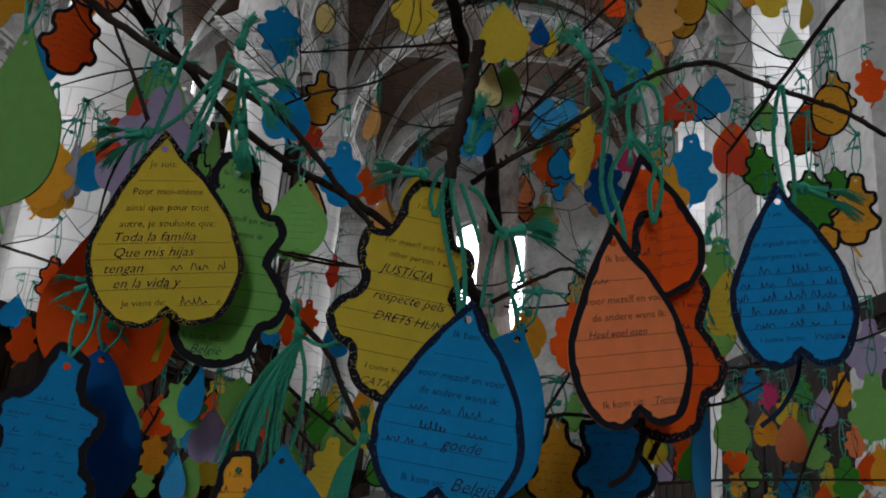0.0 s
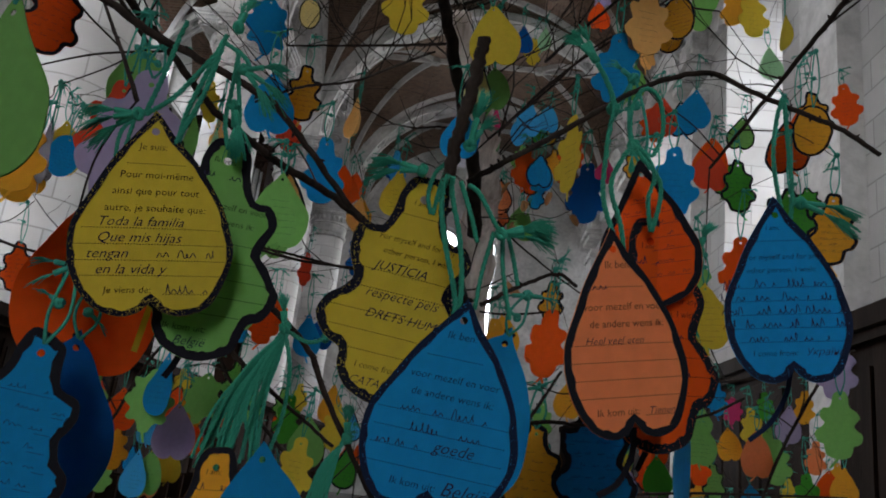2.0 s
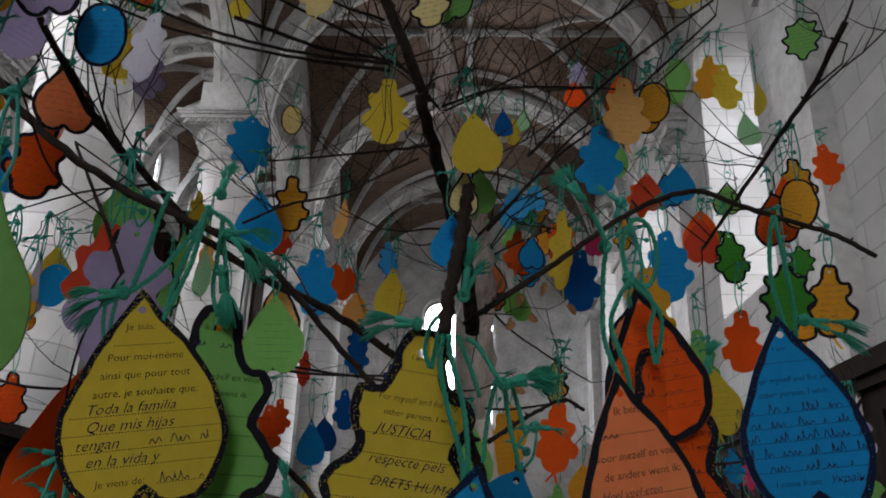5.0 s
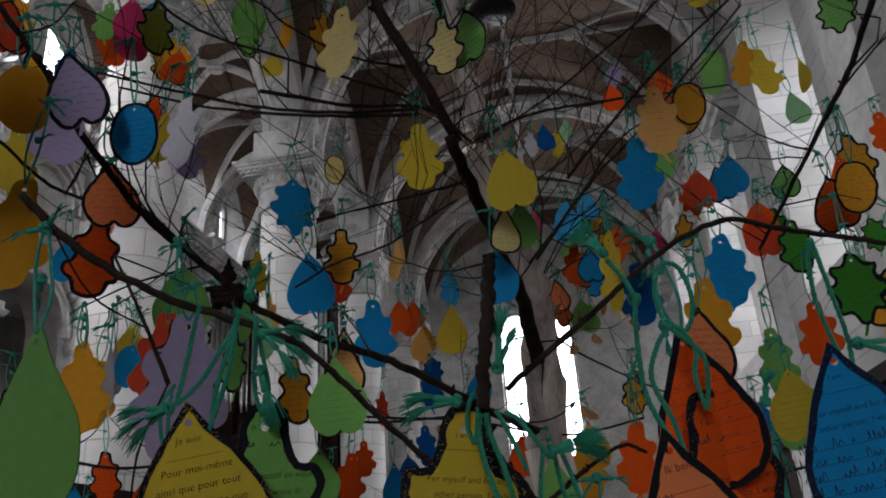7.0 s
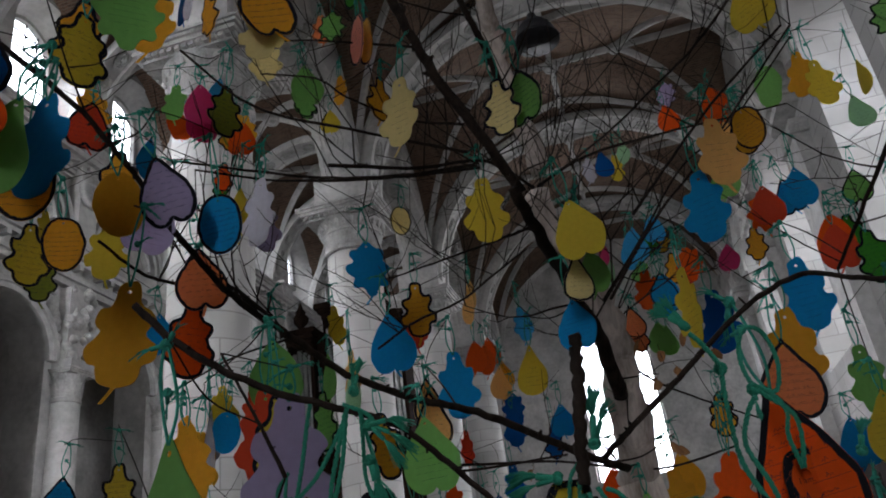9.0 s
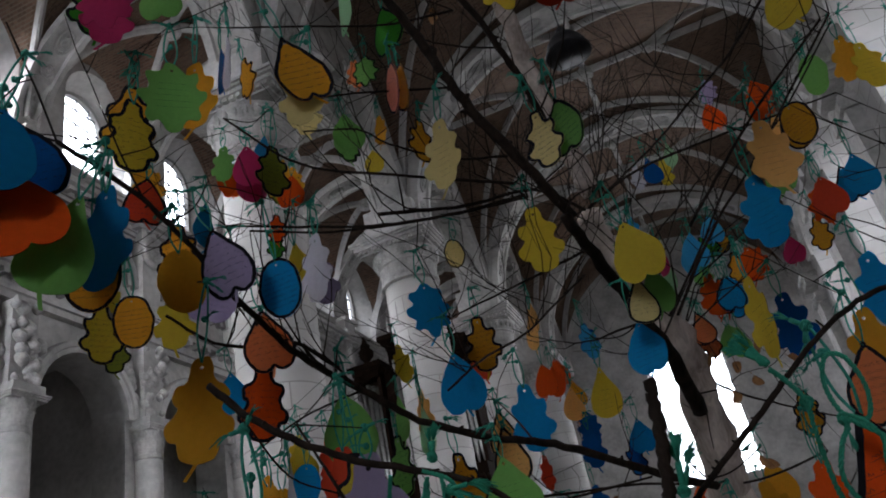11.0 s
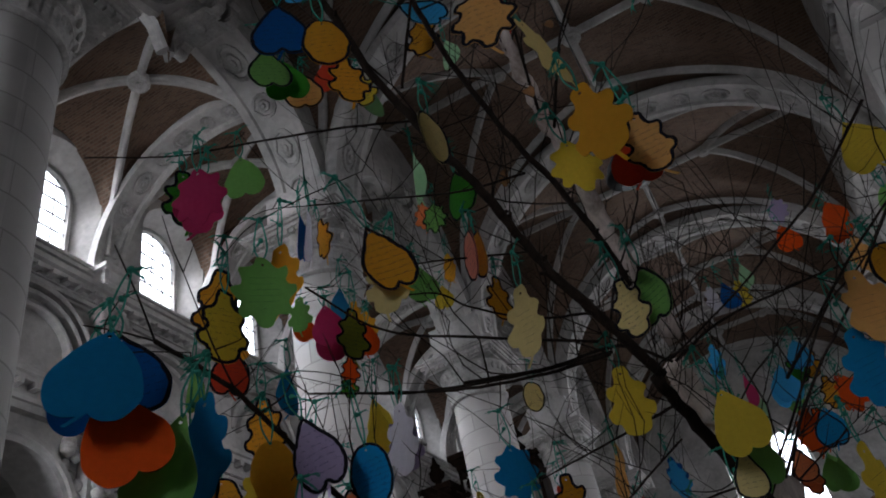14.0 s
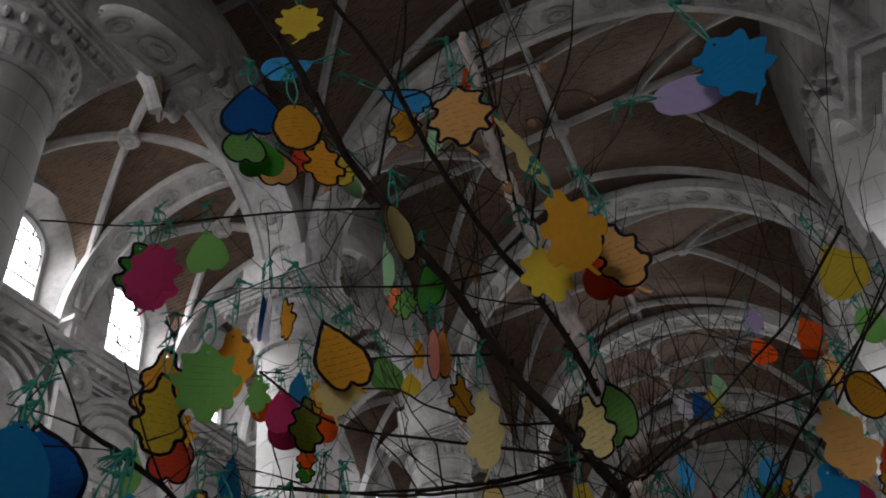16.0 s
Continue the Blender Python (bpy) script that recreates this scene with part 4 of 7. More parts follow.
def outline(kind, seed=0):
    """The cut edge of a card, one unit high, its tip at the origin."""
    rng = random.Random(seed)
    half = HALVES[kind]
    wob = 0.02

    def side(s):
        p = [(s * x * (1 + rng.uniform(-wob, wob) * 2), y + (rng.uniform(-wob, wob) if 0 < -y < 0.9 else 0)) for x, y in half]
        return p
    right, left = side(1), side(-1)
    ring = right + ([(0.0, -0.915)] if kind in ("heart", "leaf") else [(0.0, -1.0)]) + left[:0:-1]
    closed = [Vector((x, y, 0)) for x, y in ring]
    n, out = len(closed), []
    sharp = kind in ("heart", "leaf", "drop")
    for i in range(n):
        a, b, c, d = closed[i - 1], closed[i], closed[(i + 1) % n], closed[(i + 2) % n]
        if sharp and i == 0:
            a = b
        if sharp and i == n - 1:
            d = c
        for t in (0, 1 / 3, 2 / 3):
            q = 0.5 * (2 * b + (c - a) * t + (2 * a - 5 * b + 4 * c - d) * t * t + (3 * b - a - 3 * c + d) * t ** 3)
            out.append((q.x, q.y))
    return out


def bend(x, y, curl):
    return curl * (x * x * 1.6 + 0.35 * x * (y + 0.5)) + 0.25 * curl * (y + 0.5) ** 2


MESHES = {}
HOLE = -0.105      # the punched hole, below the tip


def card_mesh(kind, seed, curl, stem):
    """The paper of a card: cut shape, thin and slightly curled, with its stalk."""
    key = ("paper", kind, seed, curl, stem)
    if key in MESHES:
        return MESHES[key]
    bm = bmesh.new()
    pts = outline(kind, seed)
    hole = [(0.019 * math.cos(math.pi * k / 5), HOLE - 0.019 * math.sin(math.pi * k / 5)) for k in range(10)]
    ring = [bm.verts.new((x, 0, y)) for x, y in pts + hole]
    for tri in tessellate_polygon([[Vector((x, y, 0)) for x, y in pts], [Vector((x, y, 0)) for x, y in hole]]):
        if len(set(tri)) == 3 and not bm.faces.get([ring[i] for i in tri]):
            bm.faces.new([ring[i] for i in tri])
    if stem:
        rng = random.Random(seed + 5)
        s = rng.choice((-1, 1)) * rng.uniform(0.02, 0.12)
        y0 = -0.92 if kind in ("heart", "leaf") else -0.985
        ring = [(-0.02, y0), (0.02, y0), (0.022 + s * 0.5, y0 - 0.08), (0.024 + s, y0 - 0.15), (s - 0.012, y0 - 0.155), (s * 0.5 - 0.016, y0 - 0.08)]
        bm.faces.new([bm.verts.new((x, 0.0008, y)) for x, y in ring][::-1])
    bmesh.ops.triangulate(bm, faces=bm.faces[:])
    for c in (-0.3, -0.22, -0.14, -0.07, 0.0, 0.07, 0.14, 0.22, 0.3):
        bmesh.ops.bisect_plane(bm, geom=bm.verts[:] + bm.edges[:] + bm.faces[:], plane_co=(c, 0, 0), plane_no=(1, 0, 0))
    for c in (-0.2, -0.4, -0.55, -0.7, -0.85):
        bmesh.ops.bisect_plane(bm, geom=bm.verts[:] + bm.edges[:] + bm.faces[:], plane_co=(0, 0, c), plane_no=(0, 0, 1))
    for v in bm.verts:
        v.co.y += bend(v.co.x, v.co.z, curl)
    bm.verts.index_update()
    co = [tuple(v.co) for v in bm.verts]
    n = len(co)
    tri = [tuple(v.index for v in f.verts) for f in bm.faces]
    rim = [tuple(v.index for v in e.verts) for e in bm.edges if len(e.link_faces) == 1]
    bm.free()
    me = bpy.data.meshes.new("paper")
    me.from_pydata(co + [(x, y + 0.005, z) for x, y, z in co], [], tri + [tuple(i + n for i in f)[::-1] for f in tri] + [(a, b, b + n, a + n) for a, b in rim])
    me.materials.append(None)
    MESHES[key] = me
    return me


def border_mesh(kind, seed, curl, width, stippled=False):
    """The marker line drawn round the edge of a card's front."""
    key = ("border", kind, seed, curl, width, stippled)
    if key in MESHES:
        return MESHES[key]
    pts = outline(kind, seed)
    n, v, f = len(pts), [], []
    rng = random.Random(seed + 3)
    for i, (x, y) in enumerate(pts):
        (x0, y0), (x1, y1) = pts[i - 1], pts[(i + 1) % n]
        tx, ty = x1 - x0, y1 - y0
        ln = math.hypot(tx, ty) or 1
        w = width * rng.uniform(0.8, 1.15)
        ix, iy = x + ty / ln * w, y - tx / ln * w
        if i == 0 and kind in ("heart", "leaf", "drop"):
            ix, iy = 0, -width * 2.2
        v += [(x * 0.998, bend(x, y, curl) - 0.004, y), (ix, bend(ix, iy, curl) - 0.004, iy)]
    for i in range(n):
        f.append((2 * i, 2 * i + 1, 2 * ((i + 1) % n) + 1, 2 * ((i + 1) % n)))
    me = bpy.data.meshes.new("border")
    me.from_pydata(v, [], f)
    me.materials.append(None)
    MESHES[key] = me
    return me


def ribbon(sh, pts, w, curl):
    """A thin pen stroke lying on a card, one strip."""
    v, n = [], len(pts)
    for i, (x, y) in enumerate(pts):
        (x0, y0), (x1, y1) = pts[max(i - 1, 0)], pts[min(i + 1, n - 1)]
        dx, dy = x1 - x0, y1 - y0
        ln = math.hypot(dx, dy) or 1
        nx, ny = -dy / ln * w, dx / ln * w
        v += [(q, bend(q, r, curl) - 0.0045, r) for q, r in ((x + nx, y + ny), (x - nx, y - ny))]
    sh.add(v, [(2 * i, 2 * i + 1, 2 * i + 3, 2 * i + 2) for i in range(n - 1)])


def writing_mesh(kind, seed, curl):
    """Rows of dotted guide lines and strokes of unreadable handwriting."""
    key = ("writing", kind, seed, curl)
    if key in MESHES:
        return MESHES[key]
    sh, rng = Shape(), random.Random(seed + 11)
    half = HALVES[kind]
    y = -0.3
    while y > -0.86:
        w = min([abs(x) for x, q in half if abs(q - y) < 0.1] or [0.2]) * 0.82
        if w > 0.07:
            ribbon(sh, [(-w, y), (w, y)], 0.0011, curl)
            x = -w * rng.uniform(0.6, 1)
            while x < w * 0.8:
                e = min(x + rng.uniform(0.06, 0.16), w)
                scribble(sh, x, e, y + 0.022, 0.02, curl, rng)
                x = e + 0.03
        y -= 0.085
    me = sh.make("writing", PEN).data
    bpy.data.objects.remove(bpy.data.objects[[o.name for o in bpy.data.objects if o.data is me][0]])
    MESHES[key] = me
    return me


def scribble(sh, x0, x1, y, h, curl, rng, w=0.0014):
    """A line of looping pen strokes with gaps between them, no letters in it."""
    step = 0.025
    x = x0
    while x < x1 - step:
        m = min(rng.randint(2, 6), int((x1 - x) / step))
        pts = []
        for i in range(m):
            up = h * (rng.uniform(1.0, 1.3) if rng.random() < 0.25 else rng.uniform(0.4, 0.75))
            back, wide = rng.uniform(-0.003, 0.009), step * rng.uniform(0.7, 1.25)
            for j in range(8):
                q = j * math.pi / 4
                pts.append((x + wide * j / 8 + back * math.sin(q), y - h * 0.3 + up * (1 - math.cos(q)) / 2))
            x += wide
        ribbon(sh, pts, w, curl)
        x += step * rng.uniform(0.8, 1.5)


def cord_mesh(variant, length, which):
    """A loop of thin green cord; its knots and frayed tails."""
    key = ("cord", variant, round(length, 2), which)
    if key in MESHES:
        return MESHES[key]
    rng = random.Random(variant * 7 + int(length * 100))
    sh = Shape()
    r = 0.0017
    w1, w2, d1, d2 = (rng.uniform(0.004, 0.013) for _ in range(4))
    if which == "cord":
        tube(sh, smooth_path([(0, 0, 0), (-w1, d1 - 0.008, length * 0.35), (-w1 * 0.7, 0, length * 0.75), (0, 0, length), (w2 * 0.7, 0, length * 0.75), (w2, 0.008 - d2, length * 0.35), (0.001, 0, 0.001)], 4), r, r, 5)
    else:
        knot(sh, (0, 0, length * rng.uniform(0.45, 0.75)), r * 1.2, rng, 1, 0.024)
        knot(sh, (0, 0, length), r * 1.5, rng, 2, 0.034)
    ob = sh.make(which, CORD_FAR, None, "", True)
    me = ob.data
    bpy.data.objects.remove(ob)
    MESHES[key] = me
    return me


def paint(ob, mat):
    ob.material_slots[0].link = "OBJECT"
    ob.material_slots[0].material = mat
    return ob


SHAPE_WORD = {"leaf": "pointed leaf", "heart": "heart-shaped leaf", "drop": "drop-shaped leaf", "oval": "oval", "oak": "oak-leaf", "maple": "lobed leaf"}
COUNT = [0]


def card(kind, colour, x, y, z, size, yaw=0.0, roll=0.0, tilt=0.0, front=False, cord=0.1, curl=None, line=0.045, hang=True):
    """A wish card hung on a cord. x, y, z: its tip; front: the written side faces the nave's west end."""
    COUNT[0] += 1
    rng = random.Random(COUNT[0])
    curl = rng.choice((-0.3, -0.1, 0.15, 0.35)) if curl is None else curl
    seed = rng.randrange(4)
    words = PAPER[colour].name.replace("_card", "").replace("_", " ")
    label = "%s paper %s card, %s, on cord" % (words, SHAPE_WORD[kind], "outlined and written on" if front else "plain side showing")
    ob = thing("wish_card", label, "card", "wish cards on the branches")
    ob.matrix_basis = pose(x, y, z, tilt, roll, yaw + (0 if front else 180)) @ Matrix.Scale(size, 4)
    paint(tagged_part("paper", card_mesh(kind, seed, curl, kind in STEMMED and rng.random() < 0.6), ob), PAPER[colour])
    paint(tagged_part("border", border_mesh(kind, seed, curl, line), ob, "black marker outline"), INK)
    tagged(tagged_part("writing", writing_mesh(kind, seed, curl), ob, "rows of handwriting"), kind="stuff")
    if cord:
        v = rng.randrange(3)
        for which in ("cord", "tassel"):
            c = tagged_part(which, cord_mesh(v, cord, which), ob, "green cotton cord" if which == "cord" else "knotted, frayed cord ends")
            c.matrix_basis = Matrix.Translation((0, 0, -0.06)) @ Matrix.Scale(1 / size, 4)
            if which == "tassel":
                tagged(c, kind="stuff")
        if hang:
            branch_to((x, y, z - 0.06 * size + cord), rng)
    return ob


def tagged_part(name, me, parent, label=""):
    ob = new(name, me)
    ob.parent = parent
    if label:
        tagged(ob, label)
    return ob


def branch_to(p, rng):
    """A thin twig from the nearest limb to the place where a cord is tied."""
    p = Vector(p)
    best = min(LIMB_POINTS, key=lambda q: (q[0] - p).length + max(0, q[0].z - p.z) * 0.4)
    a, r, tree = best
    d = (p - a).length
    if d < 0.006:
        return
    r = max(0.0011, min(r * 0.5, 0.002 + 0.003 * d))
    mid = a.lerp(p, 0.5) + Vector((rng.gauss(0, 0.06), rng.gauss(0, 0.06), rng.gauss(0.02, 0.06))) * d
    over = p + (p - mid) * 0.15
    path = smooth_path([a, mid, p, over], 5)
    tube(Shape(), path, r, 0.0009, 5).make("twig", BARK, tree, "", True)
    LIMB_POINTS.extend((q, r * 0.7, tree) for q in path[2::2])



def text_mesh(body, size, x, y, curl, shear=0.12, align="LEFT", mat=None):
    """A printed line lying on a card."""
    cu = bpy.data.curves.new("line", "FONT")
    cu.body, cu.size, cu.shear, cu.resolution_u, cu.align_x, cu.offset = body, size, shear, 2, align, -size * 0.007
    tmp = bpy.data.objects.new("line", cu)
    scene.collection.objects.link(tmp)
    me = bpy.data.meshes.new_from_object(tmp.evaluated_get(bpy.context.evaluated_depsgraph_get()))
    bpy.data.objects.remove(tmp)
    for v in me.vertices:
        px, py = x + v.co.x, y + v.co.y
        v.co = (px, bend(px, py, curl) - 0.005, py)
    me.materials.clear()
    me.materials.append(mat or INK)
    return me


def near_card(kind, colour, x, y, z, size, yaw, roll, tilt, lines, line=0.05, curl=0.08, label="", stem=True, flecks=0):
    """A wish card close by, with its printed lines, dotted rules and strokes of handwriting."""
    COUNT[0] += 1
    rng = random.Random(COUNT[0])
    ob = thing("wish_card", label, "card", "wish cards on the branches")
    ob.matrix_basis = pose(x, y, z, tilt, roll, yaw) @ Matrix.Scale(size, 4)
    paint(tagged_part("paper", card_mesh(kind, 1, curl, stem), ob), PAPER[colour])
    if line:
        paint(tagged_part("border", border_mesh(kind, 1, curl, line), ob, "thick dark marker outline"), INK if colour != "blue" else NAVY_INK)
    if line and flecks:
        pts, sh = outline(kind, 1), Shape()
        for i in range(flecks):
            k = rng.randrange(len(pts))
            (x0, y0), (x1, y1) = pts[k - 1], pts[k]
            dx, dy = x1 - x0, y1 - y0
            ln, f, g = math.hypot(dx, dy) or 1, rng.random(), line * rng.uniform(0.12, 1.0)
            px, py, q, w = x0 + dx * f + dy / ln * g, y0 + dy * f - dx / ln * g, rng.uniform(0, 3), rng.uniform(0.0018, 0.0045)
            sh.add([(px + w * math.cos(q + a) * e, bend(px, py, curl) - 0.0048, py + w * math.sin(q + a) * e) for a, e in ((0, 1), (1.6, 0.5), (3.1, 1), (4.7, 0.5))], [(0, 1, 2, 3)])
        tagged(sh.make("fleck", PAPER[colour], ob, "gaps in the marker line"), kind="stuff")
    for what, x0, yy, ext in lines:
        if what == "dots":
            sh = Shape()
            q = x0
            while q < ext:
                ribbon(sh, [(q, yy), (q + 0.006, yy)], 0.0022, curl)
                q += 0.0125
            tagged(sh.make("dotted_line", INK, ob), kind="stuff")
        elif what == "pen":
            q = x0
            while q < ext:
                e = min(q + rng.uniform(0.07, 0.2), ext)
                sh = Shape()
                scribble(sh, q, e, yy, 0.036, curl, rng, 0.0021)
                sh.make("handwriting", PEN, ob, "stroke of dark pen")
                q = e + 0.03
        elif what[0] == "~":
            tagged_part("handwriting", text_mesh(what[1:], ext, x0, yy, curl, 0.38, mat=PEN), ob, "words in dark pen")
        else:
            tagged_part("printed_line", text_mesh(what, ext, x0, yy, curl), ob, "printed black words")
    return ob


def near_cord(owner, r, *pts):
    """A laid green cord along places in the nave, as a part of a card."""
    inv = owner.matrix_basis.inverted()
    k = owner.matrix_basis.to_scale().x
    path = smooth_path([inv @ Vector(p) for p in pts], 8)
    sh = Shape()
    full = [p * k for p in path]
    rope(sh, full, r)
    sh.v = [tuple(Vector(v) / k) for v in sh.v]
    return sh.make("cord", CORD, owner, "twisted green cotton cord", True)


def near_knot(owner, p, r, tail, tails, lean, seed):
    inv = owner.matrix_basis.inverted()
    k = owner.matrix_basis.to_scale().x
    sh = knot(Shape(), (0, 0, 0), r, random.Random(seed), tails, tail, True, inv.to_3x3() @ Vector(lean))
    c = inv @ Vector(p)
    sh.v = [tuple(c + Vector(v) / k) for v in sh.v]
    return tagged(sh.make("tassel", CORD, owner, "knot with frayed green cord ends", True), kind="stuff")


def dry_leaf(x, y, z, seed):
    """A withered, folded brown leaf on a short stalk."""
    rng = random.Random(seed + 70)
    sh, n = Shape(), 6
    ln, w = rng.uniform(0.022, 0.04), rng.uniform(0.008, 0.014)
    v = []
    for i in range(n + 1):
        s = i / n
        h = w * math.sin(math.pi * s) ** 0.7
        for q in (-1, 0, 1):
            v.append((q * h, abs(q) * h * 0.7 + rng.uniform(-0.002, 0.002), -s * ln + 0.004 * math.sin(5 * s)))
    v += [(a, b + 0.0006, c) for a, b, c in v]
    f = [(i * 3 + j, i * 3 + j + 1, i * 3 + j + 4, i * 3 + j + 3) for i in range(n) for j in range(2)]
    m = 3 * (n + 1)
    sh.add(v, f + [tuple(m + q for q in p)[::-1] for p in f])
    tube(sh, [Vector((0, 0, 0)), Vector((0, 0, 0.012))], 0.0006, 0.0006, 4)
    ob = tagged(sh.make("dry_leaf", DEAD, None, "", True), "small withered brown leaf clinging to a twig", "leaf", "dry leaves")
    ob.matrix_basis = pose(x, y, z, rng.uniform(-40, 40), rng.uniform(-40, 40), rng.uniform(0, 360))
    branch_to((x, y, z + 0.012), rng)
    return ob


def near_stalk(owner, r, *pts, mat=None):
    """The drawn stalk of a leaf card, cut as a narrow bent strip."""
    inv = owner.matrix_basis.inverted()
    k = owner.matrix_basis.to_scale().x
    path = smooth_path([inv @ Vector(p) for p in pts], 5)
    v = []
    for i, p in enumerate(path):
        d = path[min(i + 1, len(path) - 1)] - path[max(i - 1, 0)]
        s = Vector((d.z, 0, -d.x)).normalized() * r / k
        for q, off in ((-1, -0.004), (1, -0.004), (1, 0.004), (-1, 0.004)):
            v.append(p + s * q + Vector((0, off, 0)))
    n = len(path)
    f = [(4 * i + j, 4 * i + (j + 1) % 4, 4 * i + 4 + (j + 1) % 4, 4 * i + 4 + j) for i in range(n - 1) for j in range(4)]
    sh = Shape().add(v, f + [(0, 1, 2, 3), tuple(4 * n - 4 + j for j in range(4))])
    return sh.make("stalk", mat or INK, owner, "narrow inked stalk")


# ---- the trees: bare branches standing in the nave ----
far_tree = thing("bare_tree", "bare tree with peeling pale bark and dark limbs hung with cards", "tree", "wish trees")
near_tree = thing("bare_branches", "thin dark bare branches with a sawn stub, hung with cards", "tree", "wish trees")
low_tree = thing("bare_tree", "slender dark bare tree crowded with small paper cards", "tree", "wish trees")
limb(near_tree, "limb", 0.0050, 0.0031, (-0.550, 0.683, 2.081), (-0.504, 0.697, 2.030), (-0.447, 0.710, 1.986), (-0.384, 0.720, 1.949), (-0.317, 0.727, 1.921), (-0.251, 0.734, 1.891), (-0.206, 0.744, 1.850), (-0.159, 0.758, 1.799), (-0.115, 0.768, 1.755))
limb(near_tree, "sawn_stub", 0.0061, 0.0059, (-0.034, 0.615, 1.914), (-0.037, 0.618, 1.883), (-0.042, 0.621, 1.851), (-0.048, 0.626, 1.815), (-0.051, 0.629, 1.784))
limb(near_tree, "limb", 0.0056, 0.0056, (-0.053, 0.647, 1.791), (-0.057, 0.696, 1.775), (-0.052, 0.747, 1.756), (-0.035, 0.800, 1.734), (-0.014, 0.860, 1.685), (0.003, 0.925, 1.616), (0.024, 1.000, 1.513))
limb(near_tree, "limb", 0.0031, 0.0026, (-0.036, 0.715, 1.815), (-0.001, 0.715, 1.841), (0.053, 0.714, 1.879), (0.097, 0.713, 1.912), (0.141, 0.713, 1.941), (0.193, 0.717, 1.959), (0.241, 0.728, 1.949), (0.283, 0.739, 1.941), (0.344, 0.752, 1.928), (0.387, 0.765, 1.911))
limb(near_tree, "twig", 0.0024, 0.0016, (-0.348, 0.661, 1.842), (-0.385, 0.684, 1.901), (-0.418, 0.710, 1.947), (-0.460, 0.730, 2.014))
limb(near_tree, "twig", 0.0028, 0.0020, (-0.010, 0.836, 1.722), (0.020, 0.846, 1.743), (0.045, 0.856, 1.759), (0.075, 0.868, 1.774), (0.099, 0.885, 1.766))
limb(near_tree, "twig", 0.0025, 0.0016, (0.037, 0.883, 1.566), (0.055, 0.891, 1.605), (0.070, 0.902, 1.632), (0.092, 0.911, 1.670))
limb(near_tree, "twig", 0.0026, 0.0018, (0.018, 0.924, 1.600), (0.085, 0.946, 1.614), (0.135, 0.970, 1.617), (0.228, 0.993, 1.636), (0.289, 1.016, 1.648), (0.345, 1.033, 1.678))
limb(near_tree, "twig", 0.0040, 0.0022, (-0.362, 1.077, 1.686), (-0.310, 1.057, 1.647), (-0.237, 1.042, 1.598), (-0.175, 1.023, 1.559))
limb(near_tree, "limb", 0.0044, 0.0033, (-0.289, 0.966, 1.734), (-0.259, 0.949, 1.710), (-0.208, 0.939, 1.666), (-0.172, 0.933, 1.603), (-0.108, 0.940, 1.504))
limb(far_tree, "limb", 0.0043, 0.0099, (-0.840, 0.706, 2.606), (-0.786, 0.816, 2.544), (-0.751, 0.932, 2.460), (-0.728, 1.044, 2.377), (-0.688, 1.161, 2.293), (-0.622, 1.276, 2.229), (-0.539, 1.400, 2.157), (-0.436, 1.513, 2.116), (-0.320, 1.626, 2.083), (-0.153, 1.783, 1.996), (-0.047, 1.897, 1.955))
limb(far_tree, "limb", 0.0099, 0.0128, (-0.570, 0.710, 3.752), (-0.509, 0.842, 3.555), (-0.466, 0.988, 3.336), (-0.404, 1.095, 3.165), (-0.334, 1.200, 2.999), (-0.276, 1.312, 2.823), (-0.207, 1.394, 2.682), (-0.137, 1.481, 2.535))
limb(far_tree, "limb", 0.0123, 0.0187, (-0.146, 1.415, 2.515), (-0.100, 1.579, 2.393), (-0.049, 1.751, 2.258), (-0.027, 1.910, 2.130))
limb(far_tree, "limb", 0.0065, 0.0097, (-0.400, 0.810, 3.762), (-0.329, 0.981, 3.577), (-0.305, 1.119, 3.414), (-0.254, 1.288, 3.226), (-0.195, 1.416, 3.084), (-0.157, 1.524, 2.958), (-0.140, 1.610, 2.848))
limb(far_tree, "trunk", 0.0126, 0.0311, (-0.130, 1.119, 3.772), (-0.151, 1.213, 3.635), (-0.166, 1.274, 3.537), (-0.169, 1.372, 3.402), (-0.153, 1.500, 3.241), (-0.151, 1.619, 3.085), (-0.143, 1.727, 2.943), (-0.100, 1.859, 2.786), mat=PALE_BARK)
limb(far_tree, "trunk", 0.0333, 0.0544, (-0.125, 1.746, 2.664), (-0.063, 1.850, 2.480), (-0.022, 1.915, 2.357), (-0.015, 1.996, 2.188), (-0.036, 2.107, 1.945), mat=PALE_BARK)
limb(far_tree, "trunk", 0.062, 0.085, (-0.036, 2.107, 1.945), (0.014, 2.157, 0.7), (0.024, 2.167, 0.0), mat=PALE_BARK)
limb(far_tree, "limb", 0.0036, 0.0057, (0.472, 1.597, 2.243), (0.511, 1.483, 2.303), (0.549, 1.369, 2.363), (0.592, 1.254, 2.429), (0.613, 1.136, 2.492))
limb(far_tree, "twig", 0.0029, 0.0047, (-0.999, 1.519, 2.860), (-0.760, 1.541, 2.772), (-0.486, 1.556, 2.710), (-0.234, 1.559, 2.672))
limb(far_tree, "twig", 0.0028, 0.0038, (0.572, 1.623, 2.888), (0.309, 1.638, 2.618), (0.139, 1.621, 2.454), (0.003, 1.611, 2.285))
limb(far_tree, "twig", 0.0042, 0.0022, (-0.111, 1.641, 2.626), (0.019, 1.657, 2.686), (0.205, 1.692, 2.718), (0.380, 1.730, 2.737), (0.543, 1.767, 2.758))
